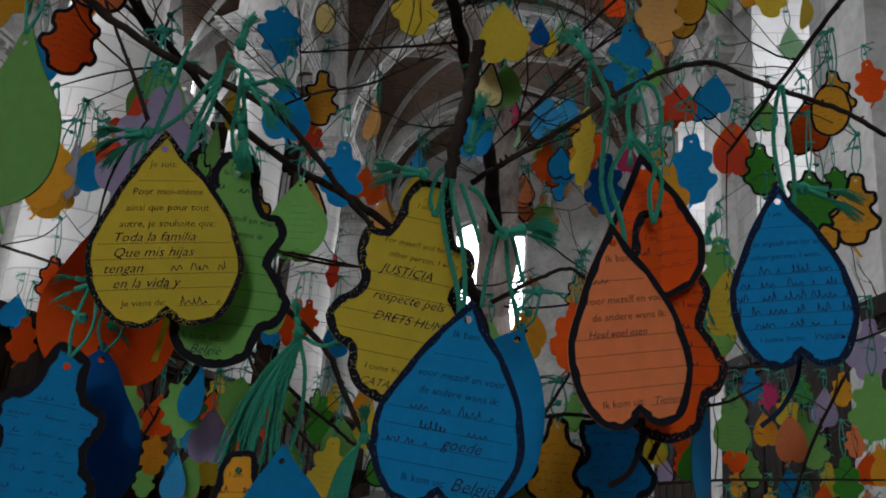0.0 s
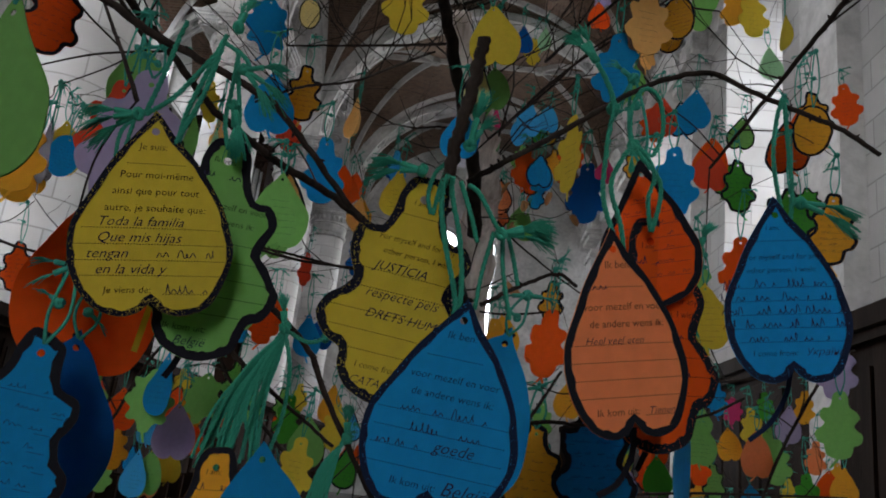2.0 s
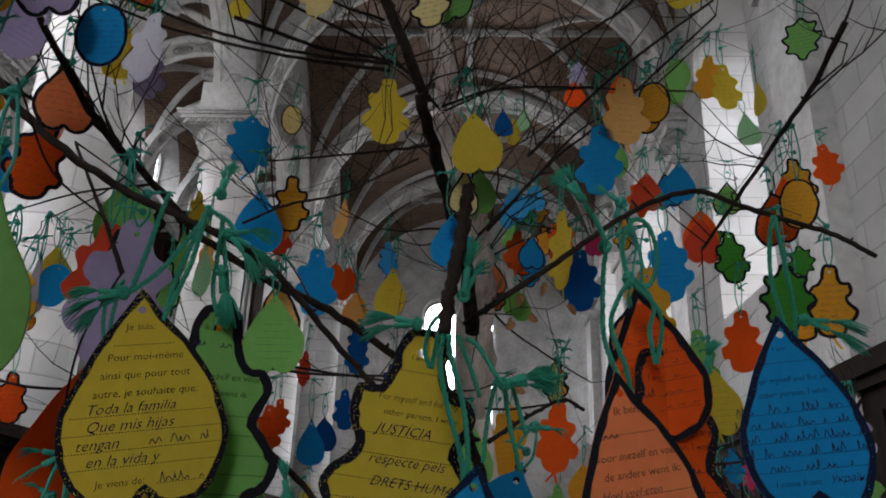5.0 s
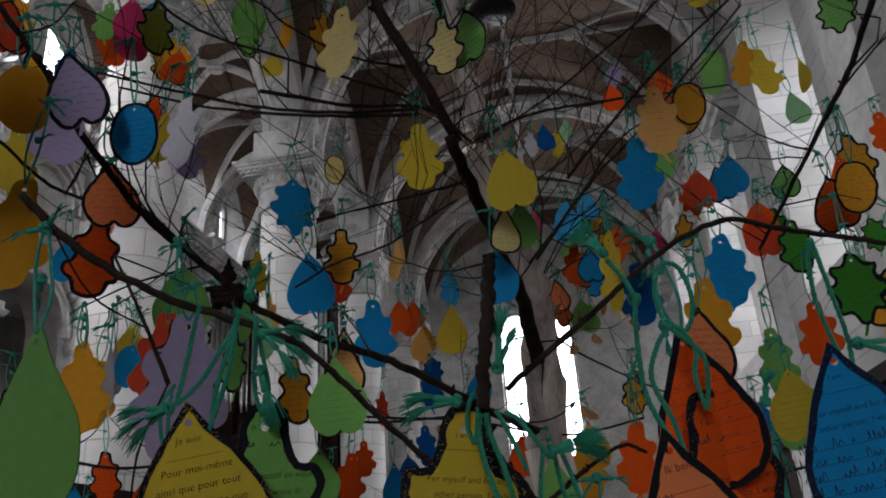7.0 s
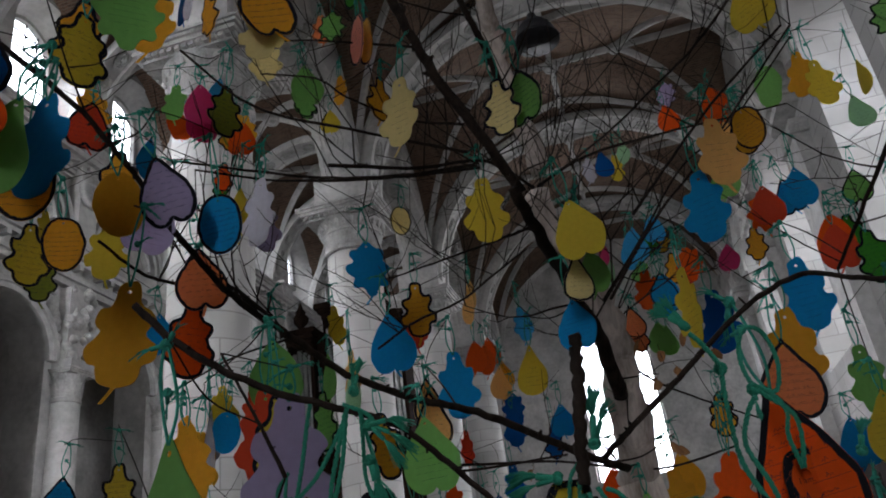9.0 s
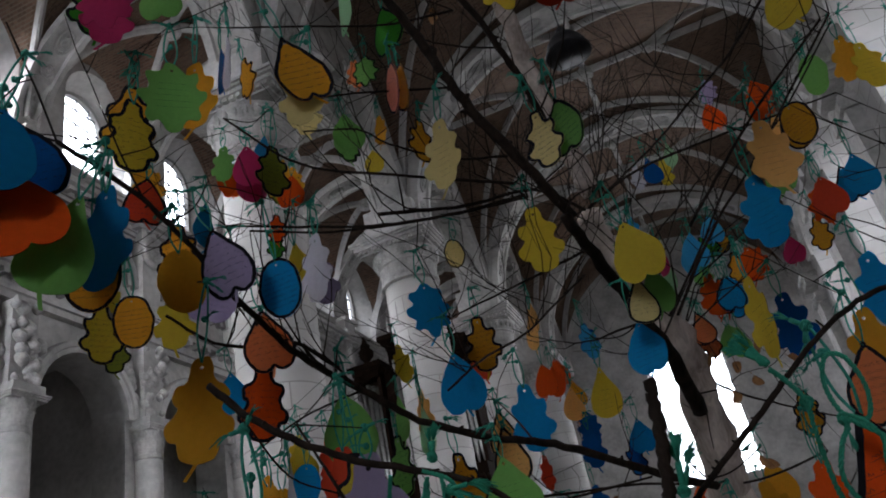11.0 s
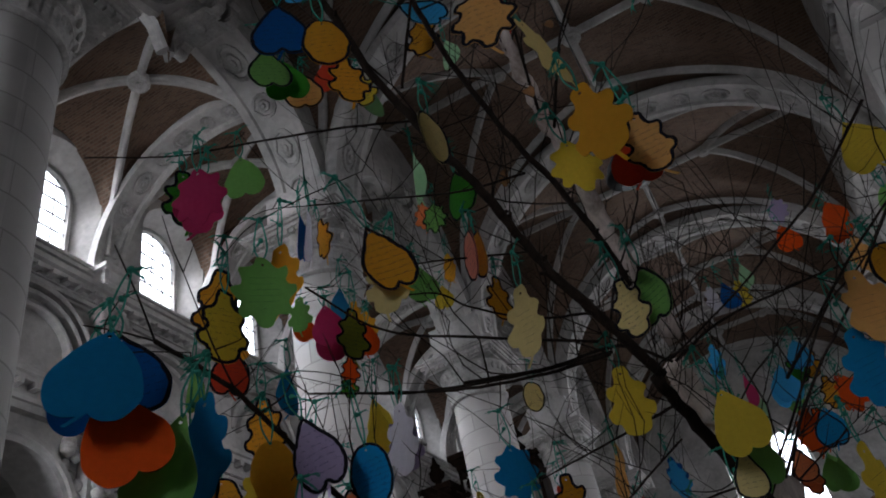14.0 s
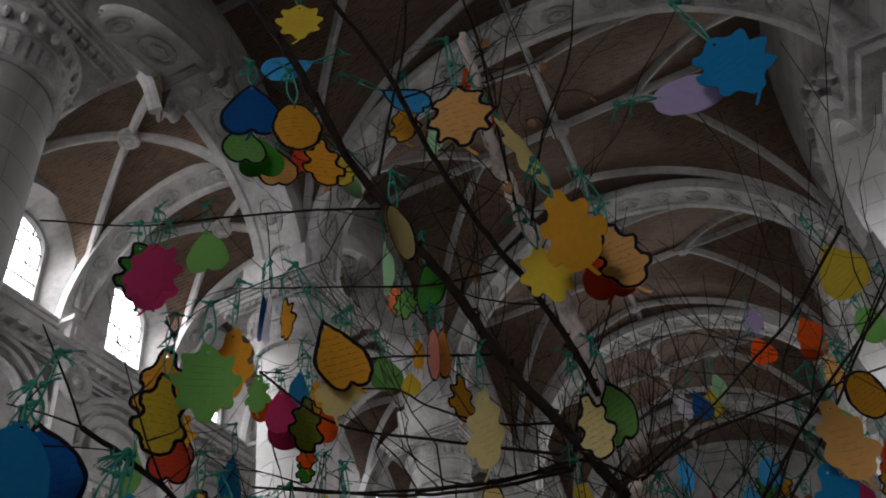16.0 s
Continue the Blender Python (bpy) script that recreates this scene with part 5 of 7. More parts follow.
limb(far_tree, "twig", 0.0021, 0.0043, (-0.518, 1.650, 2.474), (-0.380, 1.673, 2.503), (-0.240, 1.695, 2.532), (-0.141, 1.713, 2.557))
limb(far_tree, "twig", 0.0028, 0.0040, (-0.868, 1.238, 3.011), (-0.716, 1.319, 2.850), (-0.499, 1.383, 2.756), (-0.242, 1.460, 2.662))
limb(far_tree, "twig", 0.0028, 0.0045, (-0.952, 1.339, 2.775), (-0.768, 1.375, 2.715), (-0.589, 1.407, 2.661), (-0.398, 1.432, 2.627), (-0.221, 1.442, 2.612))
limb(far_tree, "twig", 0.0019, 0.0034, (-1.105, 0.732, 3.236), (-0.934, 0.842, 3.219), (-0.756, 0.932, 3.226), (-0.571, 1.027, 3.231), (-0.422, 1.116, 3.230))
limb(far_tree, "twig", 0.0019, 0.0033, (-0.695, 1.025, 3.048), (-0.544, 1.114, 3.042), (-0.387, 1.205, 3.036), (-0.238, 1.271, 3.055))
limb(far_tree, "twig", 0.0019, 0.0030, (-0.608, 1.184, 2.904), (-0.488, 1.190, 2.870), (-0.288, 1.236, 2.818))
limb(far_tree, "twig", 0.0020, 0.0032, (-0.677, 1.281, 2.907), (-0.550, 1.316, 2.875), (-0.487, 1.352, 2.824), (-0.368, 1.413, 2.764), (-0.238, 1.449, 2.732))
limb(far_tree, "twig", 0.0045, 0.0040, (-0.512, 1.260, 2.592), (-0.355, 1.401, 2.618), (-0.211, 1.521, 2.663), (-0.122, 1.682, 2.647))
limb(far_tree, "twig", 0.0029, 0.0034, (-0.150, 1.847, 2.719), (0.083, 1.718, 2.769), (0.217, 1.589, 2.789), (0.320, 1.464, 2.794), (0.462, 1.300, 2.855))
limb(far_tree, "twig", 0.0042, 0.0025, (0.099, 1.647, 2.495), (0.167, 1.527, 2.516), (0.293, 1.385, 2.580), (0.434, 1.255, 2.635))
limb(far_tree, "twig", 0.0045, 0.0028, (-0.168, 1.394, 3.332), (-0.141, 1.254, 3.406), (-0.091, 1.046, 3.560), (-0.079, 0.914, 3.621))
limb(far_tree, "twig", 0.0045, 0.0020, (-0.151, 1.435, 3.293), (-0.030, 1.251, 3.401), (0.097, 1.114, 3.459), (0.161, 0.981, 3.494))
limb(far_tree, "twig", 0.0042, 0.0028, (-0.427, 1.086, 3.326), (-0.345, 1.010, 3.433), (-0.251, 0.929, 3.550), (-0.206, 0.868, 3.631))
limb(far_tree, "twig", 0.0035, 0.0025, (-0.017, 1.795, 2.349), (0.112, 1.847, 2.513), (0.269, 1.887, 2.713), (0.442, 1.965, 2.852), (0.686, 2.000, 3.111))
limb(far_tree, "twig", 0.0036, 0.0023, (-0.038, 1.931, 2.272), (0.057, 2.037, 2.191), (0.191, 2.145, 2.127), (0.321, 2.244, 2.077))
limb(far_tree, "twig", 0.0038, 0.0029, (-0.675, 1.986, 2.070), (-0.419, 2.009, 2.041), (-0.225, 2.021, 2.017), (0.018, 2.053, 1.962), (0.223, 2.047, 1.985))
limb(far_tree, "twig", 0.0030, 0.0055, (-0.913, 1.056, 2.422), (-0.912, 1.204, 2.405), (-0.890, 1.338, 2.428), (-0.873, 1.464, 2.470), (-0.841, 1.625, 2.432))
limb(far_tree, "twig", 0.0030, 0.0024, (-0.509, 1.470, 2.235), (-0.416, 1.466, 2.277), (-0.310, 1.468, 2.303), (-0.229, 1.463, 2.344), (-0.147, 1.459, 2.385))
limb(low_tree, "twig", 0.0045, 0.0029, (-1.343, 1.911, 2.008), (-1.135, 1.896, 1.962), (-0.908, 1.872, 1.956))
limb(low_tree, "twig", 0.0038, 0.0029, (-0.589, 1.962, 2.046), (-0.428, 1.938, 2.019), (-0.187, 1.915, 2.014))
limb(low_tree, "twig", 0.0035, 0.0028, (0.512, 1.937, 1.815), (0.718, 1.944, 1.852), (0.945, 1.937, 1.944))
limb(low_tree, "twig", 0.0047, 0.0032, (0.335, 2.272, 1.519), (0.679, 2.289, 1.562), (1.099, 2.314, 1.596))
limb(low_tree, "limb", 0.0049, 0.0049, (-1.164, 2.290, 1.333), (-0.998, 2.239, 1.568), (-0.896, 2.193, 1.766), (-0.758, 2.167, 1.904))
limb(low_tree, "limb", 0.0049, 0.0049, (0.875, 2.412, 1.497), (0.928, 2.363, 1.691), (1.013, 2.316, 1.888), (1.101, 2.278, 2.054))
limb(low_tree, "limb", 0.0063, 0.0049, (-0.351, 2.248, 1.403), (-0.492, 2.227, 1.544), (-0.655, 2.200, 1.704), (-0.736, 2.190, 1.826))
limb(near_tree, "limb", 0.0080, 0.0140, (0.024, 1.000, 1.513), (0.037, 1.060, 0.756), (0.060, 1.150, 0.0))
limb(low_tree, "limb", 0.0080, 0.0140, (-0.351, 2.248, 1.403), (-0.226, 2.308, 0.702), (-0.090, 2.398, 0.0))
limb(low_tree, "limb", 0.0080, 0.0140, (-1.164, 2.290, 1.333), (-0.795, 2.350, 0.666), (-0.416, 2.440, 0.0))
limb(low_tree, "limb", 0.0080, 0.0140, (0.875, 2.412, 1.497), (0.632, 2.472, 0.748), (0.400, 2.562, 0.0))
limb(near_tree, "limb", 0.0080, 0.0140, (-0.108, 0.940, 1.504), (-0.056, 1.000, 0.752), (0.007, 1.090, 0.0))
spray(far_tree, 130, 0.55, 3, (-0.6, 0.6, 1.0, 2.6, 2.2, 4.2))
spray(far_tree, 40, 0.4, 5, (-1.5, 1.6, 0.9, 3.2, 1.6, 2.9))
spray(low_tree, 25, 0.4, 6, (-2, 2, 1, 4, 0.8, 2.6))

# ---- a few dry leaves still on the twigs ----
dry_leaf(-0.051, 1.164, 3.371, 0)
dry_leaf(-0.153, 1.300, 3.343, 1)
dry_leaf(0.123, 1.261, 3.472, 2)
dry_leaf(0.037, 1.219, 3.640, 3)
dry_leaf(-0.089, 1.055, 3.628, 4)
dry_leaf(-0.291, 1.315, 3.132, 5)
dry_leaf(0.064, 1.765, 2.124, 6)
dry_leaf(0.061, 1.722, 1.973, 7)
dry_leaf(0.046, 1.722, 2.212, 8)
dry_leaf(0.074, 1.730, 1.963, 9)
dry_leaf(0.117, 1.828, 2.161, 10)
dry_leaf(0.204, 1.841, 2.186, 11)
dry_leaf(0.086, 1.799, 2.198, 12)
dry_leaf(-0.302, 1.278, 3.082, 13)
dry_leaf(-0.156, 1.206, 3.242, 14)
dry_leaf(-0.273, 1.873, 1.985, 15)
dry_leaf(0.157, 1.865, 2.253, 16)

# ---- wish cards ----
card("oak", "lilac", -0.465, 0.924, 2.007, 0.200, yaw=17, roll=-3, cord=0.05)
card("drop", "orange", 0.130, 0.717, 1.857, 0.150, yaw=-26, roll=-7, front=True, cord=0.10)
card("drop", "green", -0.415, 0.559, 1.879, 0.165, yaw=-13, roll=4, cord=0.10)
card("heart", "blue", 0.028, 0.850, 1.705, 0.200, yaw=-11, roll=-20, cord=0.05)
card("oak", "blue", -0.374, 0.659, 1.621, 0.175, yaw=22, roll=6, front=True, cord=0.07)
card("heart", "navy", -0.385, 0.737, 1.636, 0.170, yaw=40, roll=-4, cord=0.06)
card("oak", "blue", 0.145, 0.993, 1.659, 0.165, yaw=-20, roll=-3, front=True, cord=0.08)
card("drop", "sky", 0.260, 0.994, 1.688, 0.165, yaw=63, roll=-2, cord=0.10)
card("oak", "gold", 0.093, 1.151, 1.626, 0.150, yaw=-16, front=True, cord=0.06)
card("heart", "olive", 0.057, 1.199, 1.631, 0.150, yaw=14, roll=4, front=True, cord=0.06)
card("leaf", "lilac", -0.700, 0.915, 2.478, 0.150, yaw=19, roll=-16, front=True, cord=0.10)
card("heart", "lilac", -0.872, 1.191, 2.579, 0.148, yaw=39, roll=-15, cord=0.10)
card("oak", "gold", -0.982, 1.186, 2.724, 0.165, yaw=20, roll=-1, front=True, cord=0.10)
card("oval", "gold", -0.752, 0.894, 2.442, 0.122, yaw=38, roll=5, cord=0.10)
card("oval", "blue", -0.635, 1.016, 2.428, 0.122, yaw=7, roll=-6, front=True, cord=0.14)
card("heart", "salmon", -0.798, 1.212, 2.451, 0.148, yaw=38, roll=-8, front=True, cord=0.10)
card("oak", "orange", -0.804, 1.217, 2.329, 0.165, yaw=35, roll=5, front=True, cord=0.14)
card("heart", "blue", -1.413, 1.977, 2.686, 0.148, yaw=43, roll=5, cord=0.10)
card("oak", "gold", -0.682, 0.851, 2.207, 0.165, yaw=21, roll=-6, cord=0.14)
card("heart", "green", -0.658, 1.264, 2.234, 0.148, yaw=20, roll=2, cord=0.10)
card("oak", "yellow", -0.958, 1.875, 2.334, 0.165, yaw=32, roll=-4, front=True, cord=0.10)
card("oak", "red", -1.191, 2.178, 2.436, 0.165, yaw=14, roll=6, cord=0.10)
card("oak", "gold", -0.884, 1.323, 2.107, 0.165, yaw=14, roll=5, cord=0.10)
card("heart", "yellow", -1.310, 2.179, 2.445, 0.148, yaw=23, roll=7, cord=0.10)
card("oval", "blue", -1.149, 1.945, 2.303, 0.122, yaw=38, roll=-6, cord=0.10)
card("drop", "white", -1.006, 1.608, 2.206, 0.148, yaw=104, roll=7, cord=0.10)
card("oak", "orange", -1.464, 2.363, 2.093, 0.165, yaw=25, roll=-5, front=True, cord=0.14)
card("heart", "blue", -0.497, 1.521, 2.337, 0.148, yaw=8, roll=3, cord=0.10)
card("maple", "blue", -0.555, 1.584, 2.561, 0.150, yaw=34, roll=3, cord=0.10)
card("drop", "peach", -0.480, 1.739, 2.197, 0.148, yaw=0, roll=-2, front=True, cord=0.07)
card("oak", "gold", -0.517, 1.866, 2.542, 0.165, yaw=11, roll=-1, front=True, cord=0.10)
card("oak", "red", -0.777, 2.738, 2.807, 0.165, yaw=26, roll=2, cord=0.10)
card("oak", "blue", -0.393, 1.687, 2.264, 0.165, yaw=16, roll=1, cord=0.10)
card("heart", "green", -0.391, 1.352, 2.043, 0.148, yaw=13, roll=4, cord=0.07)
card("drop", "yellow", -0.257, 2.096, 2.367, 0.148, yaw=-8, roll=-3, cord=0.10)
card("oak", "yellow", -0.222, 1.472, 2.590, 0.165, yaw=13, roll=-1, cord=0.10)
card("heart", "yellow", -0.035, 1.265, 2.384, 0.130, yaw=-5, roll=7, cord=0.10)
card("drop", "cream", -0.044, 1.326, 2.295, 0.100, yaw=22, roll=2, front=True, cord=0.10)
card("heart", "green", -0.019, 1.375, 2.318, 0.100, yaw=-29, roll=1, cord=0.14)
card("heart", "blue", -0.072, 1.406, 2.233, 0.110, yaw=-13, roll=1, cord=0.10)
card("drop", "white", -0.128, 3.513, 3.106, 0.148, yaw=42, roll=-5, cord=0.14)
card("oak", "cream", -0.115, 1.141, 2.603, 0.130, yaw=-19, roll=-3, front=True, cord=0.10)
card("heart", "green", -0.070, 1.141, 2.617, 0.130, yaw=-31, roll=-1, front=True, cord=0.10)
card("oak", "cream", -0.323, 1.226, 2.735, 0.165, yaw=-20, roll=-5, cord=0.10)
card("oak", "gold", -0.443, 1.492, 2.967, 0.140, yaw=62, roll=6, front=True, cord=0.07)
card("heart", "green", -0.876, 2.000, 3.504, 0.148, yaw=23, roll=6, cord=0.10)
card("oak", "green", -1.084, 2.505, 3.859, 0.165, yaw=39, roll=1, front=True, cord=0.10)
card("heart", "yellow", -1.192, 3.078, 4.141, 0.148, yaw=15, roll=-2, cord=0.10)
card("oak", "gold", -1.056, 2.866, 4.160, 0.165, yaw=-30, roll=-2, cord=0.10)
card("oak", "gold", -1.365, 2.347, 3.677, 0.165, yaw=24, roll=-2, front=True, cord=0.14)
card("heart", "orange", -1.174, 2.122, 3.455, 0.148, yaw=14, roll=-7, cord=0.10)
card("oak", "white", -0.689, 1.294, 2.625, 0.165, yaw=-17, roll=-4, cord=0.10)
card("drop", "yellow", -0.881, 1.548, 2.789, 0.148, yaw=-10, roll=-5, cord=0.14)
card("oval", "cream", -0.680, 2.399, 3.090, 0.122, yaw=36, roll=6, front=True, cord=0.10)
card("heart", "orange", 0.433, 3.137, 3.701, 0.148, yaw=3, roll=4, cord=0.10)
card("maple", "lilac", 0.518, 3.536, 4.079, 0.150, yaw=-26, roll=-5, cord=0.07)
card("oak", "white", 0.048, 3.846, 3.921, 0.165, yaw=40, roll=-5, cord=0.07)
card("drop", "navy", 0.102, 3.216, 3.589, 0.148, yaw=12, roll=4, cord=0.10)
card("oak", "yellow", 0.184, 3.637, 3.782, 0.165, yaw=27, roll=-6, cord=0.14)
card("drop", "mint", 0.237, 3.667, 3.879, 0.148, yaw=-33, roll=-3, cord=0.07)
card("oak", "peach", 0.296, 1.464, 2.590, 0.165, yaw=9, roll=-2, cord=0.10)
card("oval", "gold", 0.414, 1.697, 2.736, 0.122, yaw=-30, roll=-6, front=True, cord=0.07)
card("heart", "orange", 0.602, 2.903, 3.583, 0.148, yaw=-19, roll=2, cord=0.07)
card("oak", "blue", 0.241, 1.484, 2.482, 0.165, yaw=-24, roll=-1, cord=0.14)
card("heart", "green", 0.489, 2.509, 3.018, 0.148, yaw=-21, roll=-7, cord=0.14)
card("oval", "green", 0.723, 2.534, 3.319, 0.122, yaw=-25, cord=0.14)
card("oak", "gold", 0.766, 2.264, 3.224, 0.165, yaw=-38, roll=-6, cord=0.10)
card("oak", "yellow", 0.755, 2.114, 3.080, 0.165, yaw=11, roll=1, cord=0.14)
card("drop", "yellow", 1.077, 2.641, 3.374, 0.148, yaw=-82, roll=-2, cord=0.14)
card("maple", "green", 0.941, 1.943, 3.131, 0.150, yaw=-28, roll=4, front=True, cord=0.10)
card("heart", "blue", 0.683, 2.624, 2.955, 0.148, yaw=-19, roll=-5, front=True, cord=0.10)
card("maple", "orange", 0.559, 2.445, 2.843, 0.150, yaw=-19, roll=-5, cord=0.10)
card("heart", "green", 0.994, 2.849, 3.034, 0.148, yaw=-17, roll=6, front=True, cord=0.10)
card("heart", "orange", 0.701, 1.745, 2.460, 0.148, yaw=-39, roll=-3, front=True, cord=0.07)
card("oval", "gold", 0.690, 1.575, 2.409, 0.122, yaw=-24, roll=3, front=True, cord=0.14)
card("drop", "orange", 0.845, 1.999, 2.629, 0.148, yaw=-22, cord=0.14)
card("oak", "leaf", 0.725, 2.141, 2.518, 0.165, yaw=-6, roll=-2, front=True, cord=0.10)
card("heart", "red", 0.657, 2.166, 2.570, 0.148, yaw=1, roll=-2, cord=0.07)
card("oak", "gold", 0.773, 1.857, 2.273, 0.165, yaw=-18, roll=-3, front=True, cord=0.14)
card("maple", "leaf", 0.623, 1.544, 2.192, 0.150, yaw=-11, roll=1, front=True, cord=0.14)
card("oak", "blue", 0.399, 1.615, 2.291, 0.165, yaw=-9, roll=1, cord=0.10)
card("oak", "navy", 0.246, 1.868, 2.343, 0.165, yaw=-16, roll=-1, cord=0.10)
card("oak", "yellow", 0.153, 1.452, 2.263, 0.165, yaw=-66, roll=-1, cord=0.10)
card("heart", "magenta", 0.617, 3.756, 3.194, 0.148, yaw=-17, roll=-6, cord=0.10)
card("oak", "orange", 0.145, 2.865, 2.805, 0.165, yaw=-0, roll=2, cord=0.07)
card("heart", "blue", 0.225, 3.016, 2.838, 0.148, yaw=-19, roll=-2, cord=0.10)
card("maple", "orange", 0.326, 2.912, 2.888, 0.150, yaw=-12, roll=2, cord=0.10)
card("oval", "sky", 0.118, 2.970, 2.983, 0.122, yaw=-32, roll=-1, cord=0.07)
card("heart", "sky", 0.272, 3.397, 3.285, 0.148, yaw=7, roll=-4, cord=0.07)
card("oak", "gold", 0.329, 3.616, 3.154, 0.165, yaw=-17, roll=1, front=True, cord=0.14)
card("oak", "green", 0.192, 3.940, 3.302, 0.165, yaw=3, roll=-7, cord=0.07)
card("drop", "salmon", 0.078, 3.297, 2.812, 0.148, yaw=8, roll=7, front=True, cord=0.07)
card("heart", "green", 0.198, 3.772, 2.868, 0.148, yaw=-15, cord=0.10)
card("oak", "gold", 0.328, 3.138, 2.347, 0.165, yaw=-1, roll=5, front=True, cord=0.10)
card("heart", "salmon", 0.276, 1.366, 2.064, 0.148, yaw=2, roll=3, front=True, cord=0.10)
card("oak", "gold", 0.303, 1.402, 2.126, 0.165, yaw=3, roll=-3, cord=0.10)
card("oak", "orange", 0.673, 1.967, 2.220, 0.165, yaw=-23, roll=-3, cord=0.14)
card("oak", "green", 0.537, 1.904, 2.147, 0.165, yaw=15, cord=0.10)
card("heart", "yellow", 0.477, 1.627, 1.992, 0.148, yaw=-24, roll=1, cord=0.07)
card("oak", "orange", 0.186, 1.884, 1.953, 0.165, yaw=-14, roll=-6, cord=0.14)
card("heart", "orange", -0.113, 2.576, 2.061, 0.148, yaw=10, roll=-2, cord=0.10)
card("heart", "blue", 0.575, 2.362, 2.061, 0.148, yaw=-17, roll=2, cord=0.07)
card("oak", "gold", 0.057, 2.133, 1.963, 0.165, yaw=-14, roll=6, cord=0.10)
card("drop", "green", -0.021, 1.919, 1.901, 0.148, yaw=5, roll=3, cord=0.07)
card("heart", "green", -0.626, 1.998, 1.980, 0.148, yaw=27, cord=0.14)
card("oak", "orange", -0.675, 2.497, 2.031, 0.165, yaw=30, roll=-4, cord=0.10)
card("oak", "green", -0.798, 1.827, 2.274, 0.165, yaw=-26, roll=-3, front=True, cord=0.07)
card("oak", "gold", -0.610, 1.736, 2.162, 0.165, yaw=49, roll=-7, front=True, cord=0.10)
card("drop", "mint", -0.765, 1.970, 2.376, 0.148, yaw=-39, roll=4, cord=0.10)
card("oak", "yellow", -1.082, 2.655, 2.863, 0.165, yaw=62, roll=6, cord=0.10)
card("heart", "orange", -0.595, 3.003, 2.719, 0.148, yaw=-19, roll=-3, cord=0.14)
card("drop", "peach", -0.521, 3.096, 2.613, 0.148, yaw=26, roll=-5, cord=0.07)
card("maple", "navy", -0.550, 3.514, 2.591, 0.150, yaw=11, roll=-3, cord=0.10)
card("oak", "navy", -0.460, 3.603, 3.039, 0.165, yaw=-13, roll=4, cord=0.10)
card("drop", "peach", -0.590, 3.084, 3.029, 0.148, yaw=-54, roll=2, cord=0.10)
card("oak", "navy", -0.551, 3.197, 2.218, 0.165, yaw=23, roll=3, cord=0.14)
card("drop", "blue", -0.548, 2.553, 1.998, 0.148, yaw=14, roll=3, cord=0.14)
card("heart", "blue", -0.700, 0.490, 2.470, 0.165, yaw=45, roll=-8, tilt=15, cord=0.14)
card("heart", "navy", -0.764, 0.558, 2.522, 0.148, yaw=32, roll=-15, front=True, cord=0.07)
card("heart", "orange", -0.726, 0.505, 2.390, 0.155, yaw=39, roll=22, tilt=12, cord=0.07)
card("drop", "green", -0.649, 0.573, 2.352, 0.148, yaw=37, roll=-18, cord=0.10)
card("oak", "blue", -0.690, 0.660, 2.425, 0.165, yaw=2, roll=-5, cord=0.07)
card("oval", "gold", -0.741, 0.690, 2.371, 0.122, yaw=33, roll=1, front=True, cord=0.14)
card("oval", "navy", -0.953, 0.661, 2.575, 0.122, yaw=66, roll=-10, cord=0.10)
card("oak", "yellow", -1.283, 1.272, 2.655, 0.165, yaw=58, roll=-1, front=True, cord=0.14)
card("oval", "gold", -1.026, 1.086, 2.516, 0.122, yaw=36, roll=-5, front=True, cord=0.10)
card("oak", "olive", -1.757, 1.840, 2.917, 0.165, yaw=29, roll=2, front=True, cord=0.10)
card("oak", "yellow", -1.151, 1.385, 2.684, 0.165, yaw=31, roll=-2, cord=0.14)
card("heart", "red", -1.306, 1.460, 3.131, 0.148, yaw=44, roll=-6, front=True, cord=0.10)
card("oak", "gold", -0.870, 0.919, 2.896, 0.180, yaw=32, roll=5, front=True, cord=0.10)
card("oak", "yellow", -0.786, 0.827, 2.750, 0.165, yaw=60, roll=2, front=True, cord=0.10)
card("oak", "gold", -1.307, 1.458, 3.201, 0.165, yaw=51, roll=6, cord=0.10)
card("heart", "red", -1.121, 1.258, 2.957, 0.148, yaw=54, roll=5, front=True, cord=0.07)
card("maple", "green", -0.647, 0.762, 2.716, 0.150, yaw=42, cord=0.10)
card("oak", "gold", -0.730, 0.944, 2.897, 0.165, yaw=11, roll=-3, cord=0.14)
card("oak", "magenta", -0.845, 0.836, 3.090, 0.165, yaw=44, roll=-5, cord=0.10)
card("maple", "magenta", -0.768, 0.731, 2.994, 0.150, yaw=22, roll=2, cord=0.10)
card("oak", "leaf", -0.881, 0.811, 3.114, 0.165, yaw=50, roll=-5, front=True, cord=0.07)
card("heart", "green", -0.914, 1.059, 3.376, 0.148, yaw=22, roll=4, cord=0.10)
card("heart", "magenta", -1.011, 1.554, 3.183, 0.148, yaw=36, roll=7, cord=0.07)
card("oak", "green", -1.434, 2.067, 3.674, 0.165, yaw=16, roll=-3, cord=0.10)
card("heart", "orange", -1.871, 2.790, 4.124, 0.148, yaw=28, roll=-5, cord=0.10)
card("oak", "olive", -0.845, 1.423, 3.022, 0.165, yaw=60, roll=5, front=True, cord=0.14)
card("oak", "gold", -1.328, 2.417, 3.716, 0.165, yaw=11, roll=1, cord=0.07)
card("oak", "orange", -1.687, 2.867, 3.838, 0.165, yaw=39, roll=5, front=True, cord=0.10)
card("drop", "sky", -1.127, 1.872, 3.467, 0.148, yaw=70, roll=-4, cord=0.14)
